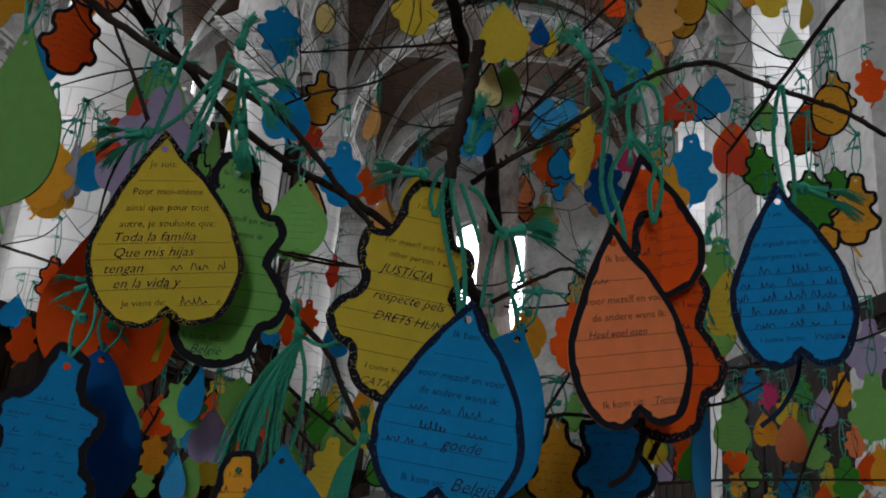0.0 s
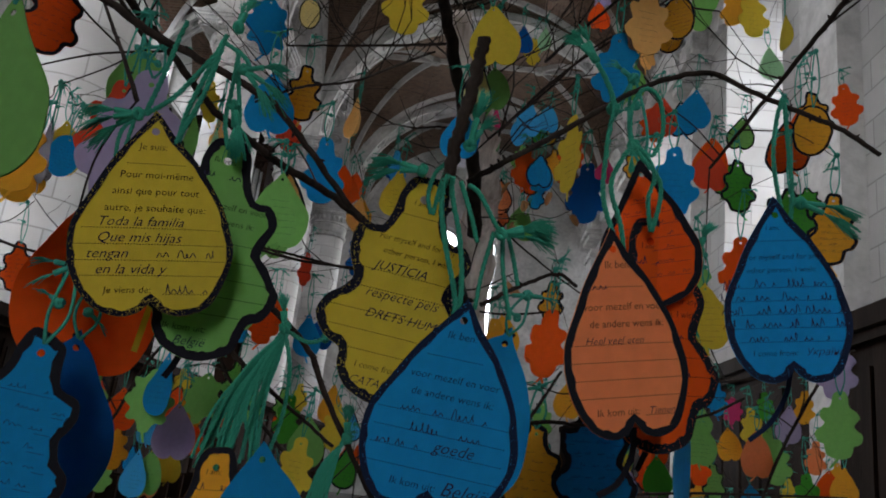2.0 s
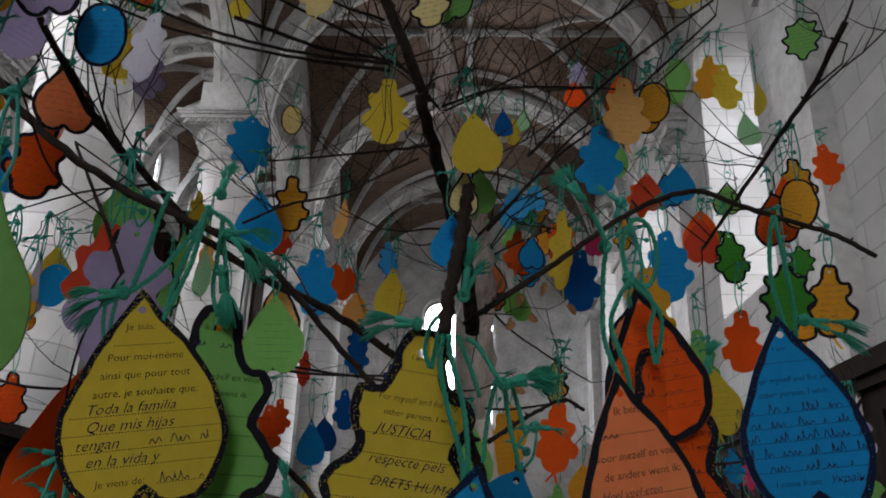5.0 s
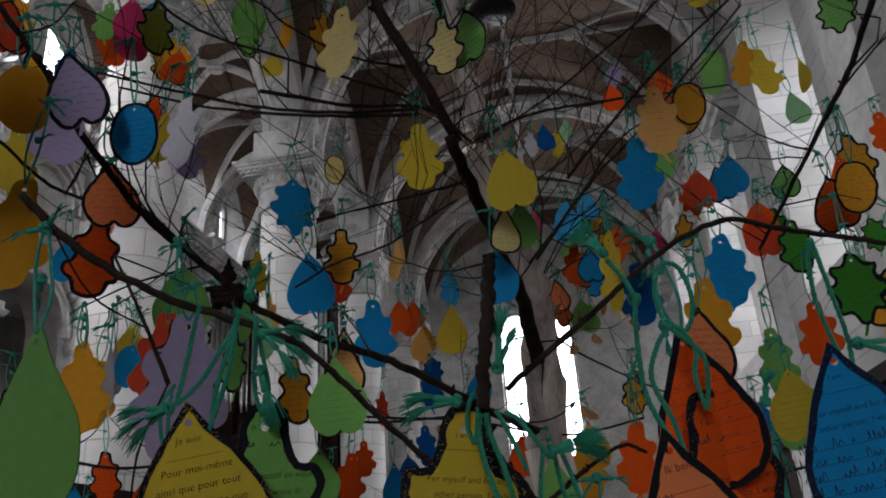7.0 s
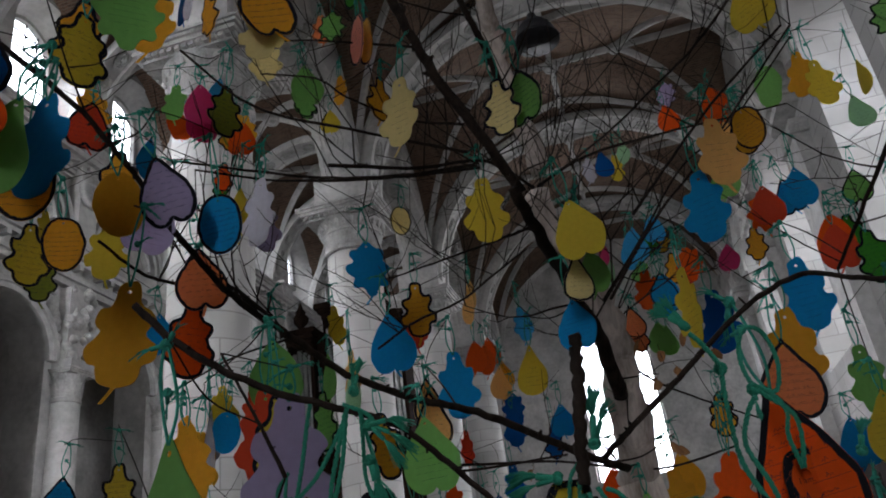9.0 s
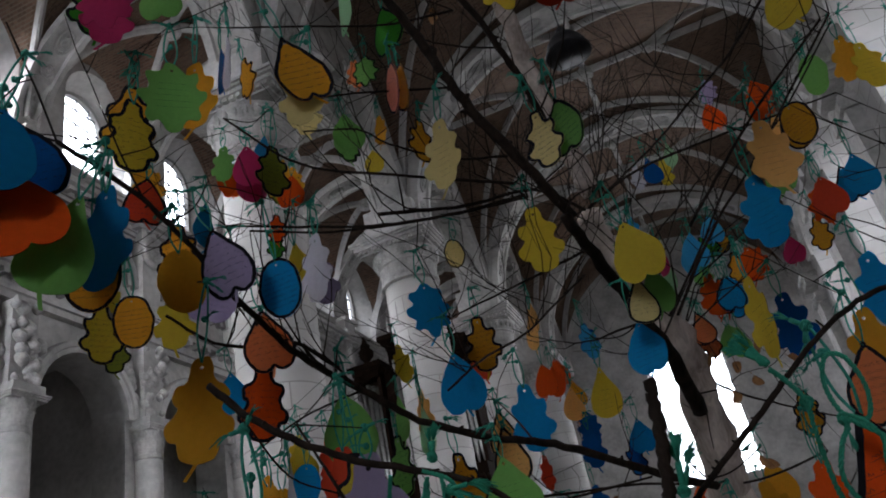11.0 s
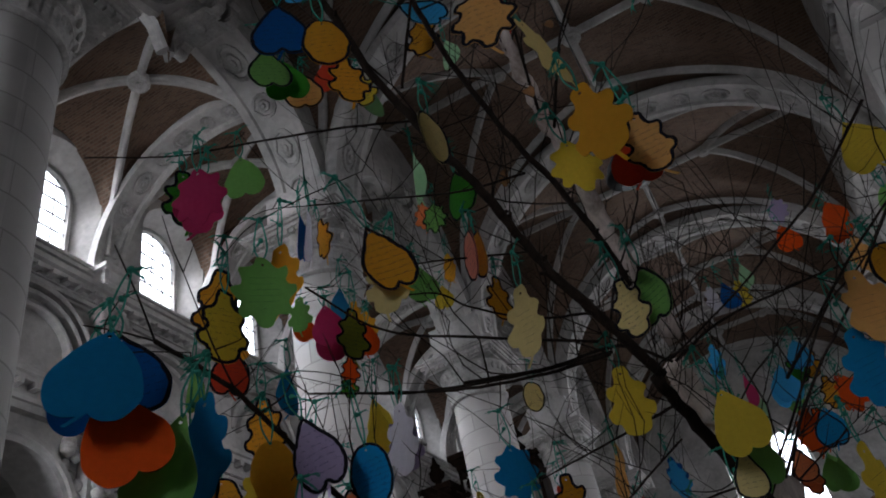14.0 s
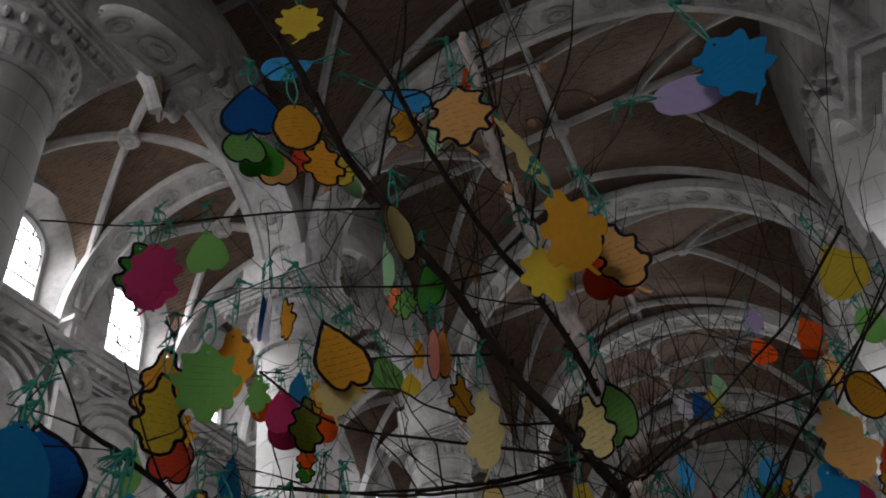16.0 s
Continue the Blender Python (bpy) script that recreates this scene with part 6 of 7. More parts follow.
card("drop", "yellow", -1.061, 1.866, 2.992, 0.148, yaw=-1, roll=7, cord=0.14)
card("oak", "lilac", -0.796, 1.498, 2.720, 0.165, yaw=62, roll=2, cord=0.14)
card("leaf", "gold", -0.460, 0.817, 2.722, 0.150, yaw=36, roll=-18, front=True, cord=0.14)
card("oak", "cream", -0.440, 0.850, 2.665, 0.120, yaw=20, roll=-10, cord=0.10)
card("oak", "cream", -0.849, 1.669, 3.379, 0.165, yaw=19, roll=-2, cord=0.10)
card("oak", "gold", -0.973, 1.522, 3.480, 0.165, yaw=-29, roll=-7, front=True, cord=0.10)
card("drop", "white", -0.761, 1.122, 3.137, 0.148, yaw=-43, roll=-2, cord=0.10)
card("drop", "navy", -0.904, 1.304, 3.319, 0.148, yaw=-37, roll=-2, cord=0.10)
card("heart", "green", -0.784, 1.803, 3.356, 0.148, yaw=38, roll=3, cord=0.10)
card("oak", "green", -1.156, 2.686, 3.988, 0.165, yaw=37, front=True, cord=0.07)
card("oak", "gold", -1.019, 2.795, 4.099, 0.165, yaw=-30, roll=1, cord=0.10)
card("oak", "salmon", -0.982, 2.488, 4.214, 0.165, yaw=9, roll=4, cord=0.07)
card("maple", "green", -0.774, 2.082, 3.820, 0.150, yaw=6, roll=7, front=True, cord=0.10)
card("oval", "gold", -0.380, 1.200, 2.897, 0.122, yaw=-50, roll=-4, front=True, cord=0.07)
card("oval", "pink", -0.393, 1.182, 2.897, 0.122, yaw=-48, roll=6, front=True, cord=0.07)
card("drop", "mint", -0.468, 1.160, 3.184, 0.148, yaw=-49, roll=-6, cord=0.07)
card("heart", "leaf", -0.411, 1.269, 3.169, 0.148, yaw=-23, roll=2, front=True, cord=0.10)
card("oval", "cream", -0.276, 0.759, 2.843, 0.122, yaw=78, roll=2, front=True, cord=0.10)
card("maple", "yellow", -0.083, 0.876, 2.746, 0.120, yaw=23, roll=5, cord=0.10)
card("oak", "gold", -0.024, 0.779, 2.753, 0.165, yaw=-14, roll=6, cord=0.10)
card("heart", "red", 0.021, 0.899, 2.725, 0.120, yaw=7, roll=-7, cord=0.07)
card("oak", "peach", 0.036, 0.864, 2.722, 0.135, yaw=5, roll=-3, front=True, cord=0.14)
card("heart", "yellow", 0.457, 1.485, 2.948, 0.148, yaw=-29, roll=4, cord=0.10)
card("maple", "yellow", -0.441, 0.761, 3.639, 0.150, yaw=25, roll=-1, cord=0.14)
card("heart", "sky", -0.517, 0.960, 3.713, 0.148, yaw=31, roll=-60, cord=0.10)
card("heart", "navy", -0.440, 0.573, 3.091, 0.148, yaw=33, roll=-1, front=True, cord=0.07)
card("heart", "green", -0.679, 0.873, 3.462, 0.148, yaw=45, roll=-6, front=True, cord=0.10)
card("heart", "leaf", -0.666, 0.929, 3.460, 0.148, yaw=29, roll=3, cord=0.10)
card("oval", "gold", -0.361, 0.583, 2.990, 0.122, yaw=33, roll=-4, front=True, cord=0.10)
card("heart", "peach", -0.689, 1.050, 3.546, 0.148, yaw=28, front=True, cord=0.07)
card("oak", "gold", -0.500, 0.927, 3.346, 0.165, yaw=44, roll=-4, front=True, cord=0.10)
card("heart", "red", -0.651, 1.145, 3.684, 0.148, yaw=18, cord=0.07)
card("oak", "yellow", -0.729, 1.518, 4.018, 0.165, yaw=8, roll=-4, front=True, cord=0.10)
card("drop", "mint", -0.725, 1.598, 4.020, 0.148, yaw=64, roll=-6, cord=0.10)
card("heart", "sky", -0.376, 1.058, 3.606, 0.148, yaw=28, roll=-50, front=True, cord=0.14)
card("oak", "gold", -0.355, 1.180, 3.683, 0.165, yaw=5, roll=7, front=True, cord=0.14)
card("drop", "mint", -0.436, 1.691, 4.175, 0.148, yaw=-25, roll=1, cord=0.10)
card("maple", "peach", -0.101, 0.645, 2.930, 0.150, yaw=9, roll=3, front=True, cord=0.14)
card("oak", "cream", -0.075, 0.846, 3.057, 0.165, yaw=66, roll=40, cord=0.10)
card("drop", "orange", -0.248, 1.721, 4.466, 0.148, yaw=-31, roll=-6, cord=0.14)
card("drop", "red", -0.253, 2.009, 4.514, 0.148, yaw=-42, roll=4, cord=0.10)
card("oval", "lilac", 0.182, 0.798, 2.880, 0.122, yaw=-8, roll=60, cord=0.07)
card("maple", "blue", 0.289, 0.737, 2.884, 0.150, yaw=-9, roll=7, cord=0.14)
card("oval", "green", 0.622, 2.145, 3.124, 0.122, yaw=-24, roll=-1, cord=0.07)
card("oak", "cream", -1.095, 2.120, 3.807, 0.165, yaw=14, roll=-1, cord=0.10)
card("heart", "orange", 0.613, 3.051, 3.602, 0.148, yaw=-13, roll=3, cord=0.10)
card("oval", "gold", 0.460, 1.943, 2.852, 0.122, yaw=-23, roll=-2, front=True, cord=0.10)
card("oak", "peach", 0.615, 2.861, 3.370, 0.165, yaw=29, roll=-7, cord=0.07)
card("drop", "magenta", -1.039, 1.612, 3.163, 0.148, yaw=52, roll=-1, cord=0.10)
card("oak", "leaf", -1.443, 2.641, 3.854, 0.165, yaw=28, roll=5, front=True, cord=0.07)
card("oval", "orange", -1.573, 2.287, 3.739, 0.122, yaw=48, roll=-1, cord=0.10)
card("oak", "gold", -1.583, 2.791, 4.088, 0.165, yaw=17, roll=-3, cord=0.07)
card("oak", "leaf", -1.869, 3.134, 3.925, 0.165, yaw=32, roll=-2, front=True, cord=0.07)
card("drop", "green", -1.309, 1.322, 3.013, 0.148, yaw=-16, roll=-4, cord=0.10)
card("drop", "blue", -1.093, 1.456, 2.959, 0.148, yaw=86, roll=-2, cord=0.10)
card("oak", "orange", 0.208, 3.222, 2.910, 0.165, yaw=-4, roll=5, front=True, cord=0.10)
card("oak", "blue", 0.277, 3.822, 3.055, 0.165, yaw=2, roll=4, front=True, cord=0.07)
card("heart", "sky", 0.136, 2.691, 2.926, 0.148, yaw=28, roll=-6, cord=0.07)
card("oak", "gold", 0.294, 3.526, 3.291, 0.165, yaw=-22, front=True, cord=0.10)
card("oak", "red", 0.390, 3.720, 3.177, 0.165, yaw=-21, roll=1, cord=0.07)
card("oak", "leaf", 0.244, 3.516, 3.281, 0.165, yaw=7, roll=4, front=True, cord=0.07)
card("drop", "mint", 0.021, 3.175, 3.046, 0.148, yaw=-50, roll=-4, cord=0.10)
card("drop", "magenta", 0.011, 3.096, 3.100, 0.148, yaw=-60, roll=-7, cord=0.07)
card("drop", "green", 0.218, 3.568, 2.783, 0.148, yaw=11, roll=-6, cord=0.14)
card("oak", "salmon", 0.085, 3.330, 2.777, 0.165, yaw=29, roll=2, front=True, cord=0.10)
card("oak", "sky", -0.060, 3.285, 3.349, 0.165, yaw=-39, roll=-3, cord=0.07)
card("oak", "orange", 0.150, 2.879, 2.817, 0.165, yaw=-16, roll=-6, cord=0.07)
card("heart", "blue", 0.199, 2.799, 2.768, 0.148, yaw=13, front=True, cord=0.10)
card("drop", "salmon", 0.061, 3.087, 2.758, 0.148, yaw=5, roll=-5, front=True, cord=0.07)
card("heart", "green", 0.173, 3.458, 2.775, 0.148, yaw=0, roll=-2, cord=0.07)
card("oak", "gold", 0.688, 3.392, 3.105, 0.165, yaw=-23, roll=4, front=True, cord=0.14)
card("oak", "gold", 0.308, 3.056, 2.322, 0.165, yaw=4, roll=1, front=True, cord=0.10)
card("oak", "sky", -0.420, 3.300, 2.925, 0.165, yaw=37, roll=4, cord=0.14)
card("oak", "navy", -0.492, 3.065, 2.423, 0.165, yaw=-3, cord=0.07)
card("heart", "blue", -0.311, 3.252, 2.445, 0.148, yaw=8, roll=-1, cord=0.10)
card("oak", "navy", -0.409, 3.682, 2.442, 0.165, yaw=-2, roll=1, front=True, cord=0.14)
card("drop", "orange", -0.606, 3.285, 2.782, 0.148, yaw=-30, roll=3, cord=0.10)
card("drop", "peach", -0.567, 3.377, 2.679, 0.148, yaw=60, roll=-3, cord=0.14)
card("oak", "yellow", -1.357, 1.741, 2.163, 0.165, yaw=41, roll=-3, front=True, cord=0.10)
card("heart", "blue", -1.647, 1.881, 2.195, 0.148, yaw=34, roll=5, front=True, cord=0.10)
card("oak", "gold", -0.975, 1.456, 2.164, 0.165, yaw=-7, roll=5, cord=0.07)
card("oak", "yellow", -2.305, 2.408, 3.511, 0.165, yaw=83, roll=7, cord=0.07)
card("heart", "yellow", -1.258, 2.131, 2.397, 0.148, yaw=14, roll=-6, cord=0.10)
card("oak", "yellow", -0.565, 1.091, 2.059, 0.165, yaw=16, roll=-4, front=True, cord=0.14)
card("oak", "red", -0.605, 1.125, 2.086, 0.165, yaw=23, roll=-2, cord=0.14)
card("drop", "green", -0.899, 2.130, 2.483, 0.148, yaw=-38, roll=2, cord=0.07)
card("oak", "peach", -0.823, 2.128, 2.478, 0.165, yaw=-39, roll=1, cord=0.14)
card("drop", "peach", -0.582, 2.104, 2.340, 0.148, yaw=33, roll=-1, front=True, cord=0.07)
card("heart", "green", -0.574, 2.050, 2.194, 0.148, yaw=18, roll=-7, cord=0.10)
card("oak", "gold", -1.053, 1.644, 2.177, 0.165, yaw=33, roll=-5, cord=0.10)
card("drop", "white", -1.205, 1.943, 2.320, 0.148, yaw=102, roll=6, cord=0.14)
card("oak", "yellow", -1.645, 2.768, 2.665, 0.165, yaw=33, cord=0.14)
card("heart", "green", -1.163, 2.189, 1.787, 0.148, yaw=30, roll=6, cord=0.10)
card("oak", "green", -0.894, 1.864, 1.683, 0.165, yaw=46, cord=0.07)
card("oak", "blue", -1.217, 2.527, 1.538, 0.165, yaw=-4, roll=5, cord=0.14)
card("heart", "orange", -1.168, 2.684, 1.696, 0.148, yaw=21, roll=2, cord=0.14)
card("maple", "green", -0.742, 1.852, 1.699, 0.150, yaw=15, roll=-2, cord=0.14)
card("drop", "blue", -0.706, 1.817, 1.738, 0.148, yaw=-29, roll=-4, cord=0.10)
card("maple", "green", -0.750, 2.269, 1.740, 0.150, yaw=32, roll=-7, cord=0.07)
card("heart", "lilac", -0.737, 2.036, 1.639, 0.148, yaw=27, roll=1, cord=0.10)
card("oak", "yellow", -1.341, 3.719, 1.874, 0.165, yaw=33, roll=-1, cord=0.10)
card("oak", "gold", -1.234, 2.841, 1.577, 0.165, yaw=39, roll=3, cord=0.10)
card("oak", "green", -1.672, 3.818, 1.424, 0.165, yaw=25, cord=0.10)
card("heart", "blue", -1.301, 4.345, 2.249, 0.148, yaw=21, roll=-4, cord=0.10)
card("oak", "orange", -0.920, 3.608, 2.246, 0.165, yaw=28, roll=2, cord=0.14)
card("heart", "green", -0.443, 2.289, 1.655, 0.148, yaw=9, cord=0.07)
card("oak", "yellow", -0.421, 2.106, 1.586, 0.165, yaw=11, roll=-6, cord=0.14)
card("oak", "yellow", -0.937, 4.515, 1.929, 0.165, yaw=21, cord=0.10)
card("heart", "navy", -0.641, 3.274, 2.120, 0.148, yaw=0, roll=2, cord=0.10)
card("oak", "orange", 0.193, 2.025, 1.965, 0.165, yaw=-14, roll=-3, cord=0.14)
card("heart", "gold", 0.389, 2.935, 1.923, 0.148, yaw=2, roll=-4, cord=0.14)
card("oak", "green", 0.334, 3.299, 1.868, 0.165, yaw=10, roll=-3, cord=0.10)
card("oval", "green", 0.591, 2.073, 1.995, 0.122, yaw=-11, roll=-4, cord=0.07)
card("oak", "orange", 1.042, 3.772, 2.246, 0.165, yaw=-7, roll=-2, cord=0.10)
card("heart", "green", 1.043, 3.482, 1.950, 0.148, yaw=-13, roll=-3, cord=0.10)
card("oak", "blue", 1.230, 3.847, 2.106, 0.165, yaw=-5, roll=1, cord=0.10)
card("heart", "gold", 1.175, 3.523, 1.866, 0.148, yaw=-32, roll=7, cord=0.10)
card("oak", "yellow", 1.210, 3.348, 1.939, 0.165, yaw=-10, roll=5, cord=0.10)
card("oak", "green", 1.169, 2.976, 1.790, 0.165, yaw=-9, roll=-1, cord=0.10)
card("drop", "lilac", 1.229, 3.004, 1.930, 0.148, yaw=-12, roll=-2, cord=0.07)
card("oak", "green", 0.917, 1.960, 1.841, 0.165, yaw=-27, roll=-3, cord=0.10)
card("oak", "lilac", 0.976, 2.081, 2.000, 0.165, yaw=-35, roll=-4, cord=0.07)
card("oak", "orange", 1.002, 3.389, 1.763, 0.165, yaw=-15, roll=5, cord=0.10)
card("oak", "green", 1.078, 3.414, 1.701, 0.165, yaw=-35, roll=-4, front=True, cord=0.10)
card("heart", "blue", 1.303, 3.604, 1.638, 0.148, yaw=-30, roll=7, cord=0.14)
card("oak", "leaf", 1.295, 3.020, 1.681, 0.165, yaw=-30, roll=3, cord=0.14)
card("heart", "orange", 1.652, 3.603, 1.738, 0.148, yaw=-22, roll=-3, cord=0.10)
card("oak", "gold", 1.444, 4.798, 1.643, 0.165, yaw=-11, roll=-3, cord=0.10)
card("heart", "orange", 0.714, 3.010, 1.788, 0.148, yaw=-22, roll=6, cord=0.10)
card("oak", "yellow", 1.642, 4.021, 1.691, 0.165, yaw=-8, roll=6, cord=0.14)
card("maple", "magenta", 1.440, 4.224, 2.092, 0.150, yaw=-34, roll=-3, cord=0.07)
card("oak", "leaf", 1.771, 4.645, 2.193, 0.165, yaw=-21, roll=2, cord=0.07)
card("oak", "gold", 1.673, 3.882, 2.115, 0.165, yaw=-7, roll=-4, cord=0.07)
card("oak", "salmon", 1.763, 3.971, 1.885, 0.165, yaw=-11, roll=-3, cord=0.14)
card("oak", "gold", 0.596, 3.959, 1.606, 0.165, yaw=-1, roll=1, cord=0.14)
card("heart", "gold", 0.096, 2.475, 2.058, 0.148, yaw=13, roll=5, cord=0.10)
card("oak", "blue", -1.670, 3.105, 1.956, 0.165, yaw=12, roll=-2, cord=0.14)
card("oak", "orange", -1.723, 2.690, 1.934, 0.165, yaw=45, roll=2, cord=0.14)
card("heart", "blue", -2.093, 3.172, 2.099, 0.148, yaw=24, roll=-2, cord=0.10)
card("oak", "red", -2.046, 3.672, 1.845, 0.165, yaw=32, roll=3, cord=0.10)
card("heart", "yellow", -1.225, 3.431, 1.506, 0.148, yaw=33, roll=3, cord=0.07)
card("oak", "navy", -1.462, 3.831, 1.440, 0.165, yaw=9, roll=-4, cord=0.10)
card("heart", "gold", -1.587, 3.315, 1.811, 0.148, yaw=32, roll=2, cord=0.10)
card("oak", "green", -1.133, 3.864, 1.414, 0.165, yaw=22, roll=-2, cord=0.10)
card("oak", "orange", 1.227, 2.518, 3.021, 0.165, yaw=-24, roll=6, cord=0.07)
card("oak", "gold", 0.929, 2.114, 2.748, 0.165, yaw=-13, roll=-7, front=True, cord=0.14)
card("oak", "green", 1.436, 3.504, 2.841, 0.165, yaw=-16, roll=-2, cord=0.07)
card("oak", "gold", 0.747, 1.610, 2.218, 0.165, yaw=-33, roll=5, front=True, cord=0.10)
card("maple", "leaf", 1.354, 3.105, 2.862, 0.150, yaw=-37, roll=-3, front=True, cord=0.14)
card("heart", "orange", 0.668, 2.191, 2.615, 0.148, yaw=-25, roll=-6, cord=0.07)
card("oak", "leaf", 0.906, 2.838, 2.849, 0.165, yaw=-32, roll=-2, front=True, cord=0.10)
card("heart", "red", 0.562, 2.400, 2.844, 0.148, yaw=-5, roll=-1, cord=0.10)
card("heart", "blue", 0.673, 2.390, 2.876, 0.148, yaw=1, roll=-3, cord=0.14)
card("drop", "mint", 1.030, 2.682, 3.256, 0.148, yaw=-4, roll=5, cord=0.10)
card("drop", "peach", -0.467, 2.394, 2.725, 0.148, yaw=-49, roll=-6, cord=0.10)
card("heart", "orange", -0.636, 3.560, 2.900, 0.148, yaw=18, cord=0.10)
card("drop", "gold", -0.598, 3.634, 2.794, 0.148, yaw=-4, roll=5, cord=0.10)
card("oak", "red", -0.796, 3.514, 2.454, 0.165, yaw=63, roll=-4, cord=0.14)

# ---- small cards crowding the low branches ----
rng = random.Random(31)
for i in range(64):
    side = rng.choice((-1, 1))
    y = rng.uniform(2.4, 4.4)
    x = side * rng.uniform(0.05, 0.48) * y
    card(rng.choice(("oak", "heart", "drop", "leaf", "oak")), rng.choice(("green", "yellow", "orange", "blue", "gold", "green", "lilac", "leaf", "red", "sky", "salmon")), round(x, 3), round(y, 3), round(rng.uniform(1.42, 1.86), 3), 0.15,
         yaw=round(-x * 12 + rng.uniform(-25, 25)), roll=rng.randint(-6, 6), front=rng.random() < 0.25, cord=rng.choice((0.07, 0.1, 0.14)))

# ---- the cards close by ----
yheart = near_card("heart", "yellow", -0.3040, 0.6107, 1.8116, 0.1790, 20.5, -9.9, 0.0, [
    ("Je suis:", -0.07, -0.200, 0.046),
    ("dots", -0.12, -0.270, 0.140),
    ("Pour moi-même", -0.15, -0.340, 0.049),
    ("ainsi que pour tout", -0.18, -0.420, 0.049),
    ("autre, je souhaite que:", -0.21, -0.500, 0.049),
    ("dots", -0.30, -0.580, 0.300),
    ("~Toda la familia", -0.24, -0.570, 0.064),
    ("dots", -0.33, -0.655, 0.330),
    ("~Que mis hijas", -0.24, -0.645, 0.066),
    ("dots", -0.33, -0.730, 0.330),
    ("~tengan", -0.28, -0.720, 0.066),
    ("pen", 0.02, -0.705, 0.300),
    ("dots", -0.30, -0.800, 0.300),
    ("~en la vida y", -0.24, -0.792, 0.066),
    ("Je viens de:", -0.20, -0.880, 0.044),
    ("dots", 0.05, -0.885, 0.250),
    ("pen", 0.06, -0.870, 0.250),
], line=0.03, flecks=420, label="yellow heart leaf card with French printed wish and outline", stem=False)
goak = near_card("oak", "green", -0.2547, 0.6658, 1.8149, 0.2035, 26.9, -1.3, 0.0, [
    ("Ik ben:", -0.06, -0.120, 0.037),
    ("pen", -0.10, -0.180, 0.100),
    ("voor mezelf en voor", -0.13, -0.330, 0.041),
    ("de andere wens ik:", -0.15, -0.400, 0.041),
    ("dots", -0.28, -0.480, 0.260),
    ("dots", -0.28, -0.560, 0.280),
    ("dots", -0.32, -0.640, 0.320),
    ("dots", -0.32, -0.720, 0.320),
    ("dots", -0.25, -0.800, 0.220),
    ("Ik kom uit:", -0.15, -0.880, 0.041),
    ("~België", -0.10, -0.940, 0.055),
], line=0.041, label="green oak-leaf card with thick black outline, printed in Dutch", stem=False)
oheart = near_card("heart", "orange", -0.3964, 0.7532, 1.7951, 0.2020, 47.8, -2.5, 0.0, [
], line=0.000, label="plain orange heart-shaped card hanging behind others")
yoak = near_card("oak", "yellow", -0.0686, 0.6558, 1.7933, 0.2035, 10.0, 6.3, 0.0, [
    ("I am:", -0.04, -0.140, 0.034),
    ("dots", -0.10, -0.190, 0.100),
    ("For myself and for any", -0.15, -0.320, 0.037),
    ("other person, I wish:", -0.12, -0.380, 0.037),
    ("dots", -0.26, -0.460, 0.260),
    ("~JUSTÍCIA", -0.14, -0.455, 0.058),
    ("dots", -0.26, -0.540, 0.260),
    ("~respecte pels", -0.15, -0.575, 0.058),
    ("dots", -0.30, -0.640, 0.320),
    ("~DRETS HUMANS", -0.13, -0.660, 0.055),
    ("dots", -0.36, -0.720, 0.360),
    ("dots", -0.30, -0.800, 0.300),
    ("I come from:", -0.12, -0.870, 0.037),
    ("~CATALO", -0.13, -0.935, 0.048),
], line=0.038, flecks=380, label="yellow oak-leaf card with printed English wish and Catalan writing", stem=False)
bheart = near_card("heart", "blue", -0.0233, 0.6081, 1.6772, 0.1678, -1.8, 5.9, 0.0, [
    ("Ik ben:", -0.06, -0.200, 0.052),
    ("dots", -0.13, -0.290, 0.130),
    ("voor mezelf en voor", -0.19, -0.400, 0.050),
    ("de andere wens ik:", -0.17, -0.480, 0.050),
    ("dots", -0.30, -0.560, 0.300),
    ("dots", -0.30, -0.640, 0.300),
    ("dots", -0.30, -0.720, 0.300),
    ("dots", -0.30, -0.800, 0.300),
    ("Ik kom uit:", -0.18, -0.880, 0.048),
    ("dots", 0.06, -0.885, 0.240),
    ("pen", -0.20, -0.545, 0.220),
    ("pen", -0.14, -0.630, 0.200),
    ("~goede", -0.02, -0.712, 0.075),
    ("pen", -0.28, -0.705, -0.060),
    ("~België", 0.05, -0.885, 0.085),
], line=0.034, flecks=120, label="blue heart leaf card with navy outline and Dutch print", stem=False)
salmon = near_card("leaf", "salmon", 0.0877, 0.6272, 1.7545, 0.1734, 14.0, -10.8, 0.0, [
    ("Ik ben:", -0.06, -0.200, 0.052),
    ("dots", -0.13, -0.290, 0.130),
    ("voor mezelf en voor", -0.19, -0.400, 0.050),
    ("de andere wens ik:", -0.17, -0.480, 0.050),
    ("dots", -0.30, -0.560, 0.300),
    ("dots", -0.30, -0.640, 0.300),
    ("dots", -0.30, -0.720, 0.300),
    ("dots", -0.30, -0.800, 0.300),
    ("Ik kom uit:", -0.18, -0.880, 0.048),
    ("dots", 0.06, -0.885, 0.240),
    ("pen", -0.16, -0.290, 0.000),
    ("~Heel veel eten", -0.2, -0.558, 0.05),
    ("~Tienen", 0.07, -0.882, 0.05),
], line=0.038, label="salmon heart leaf card with black outline and Dutch print", stem=False)
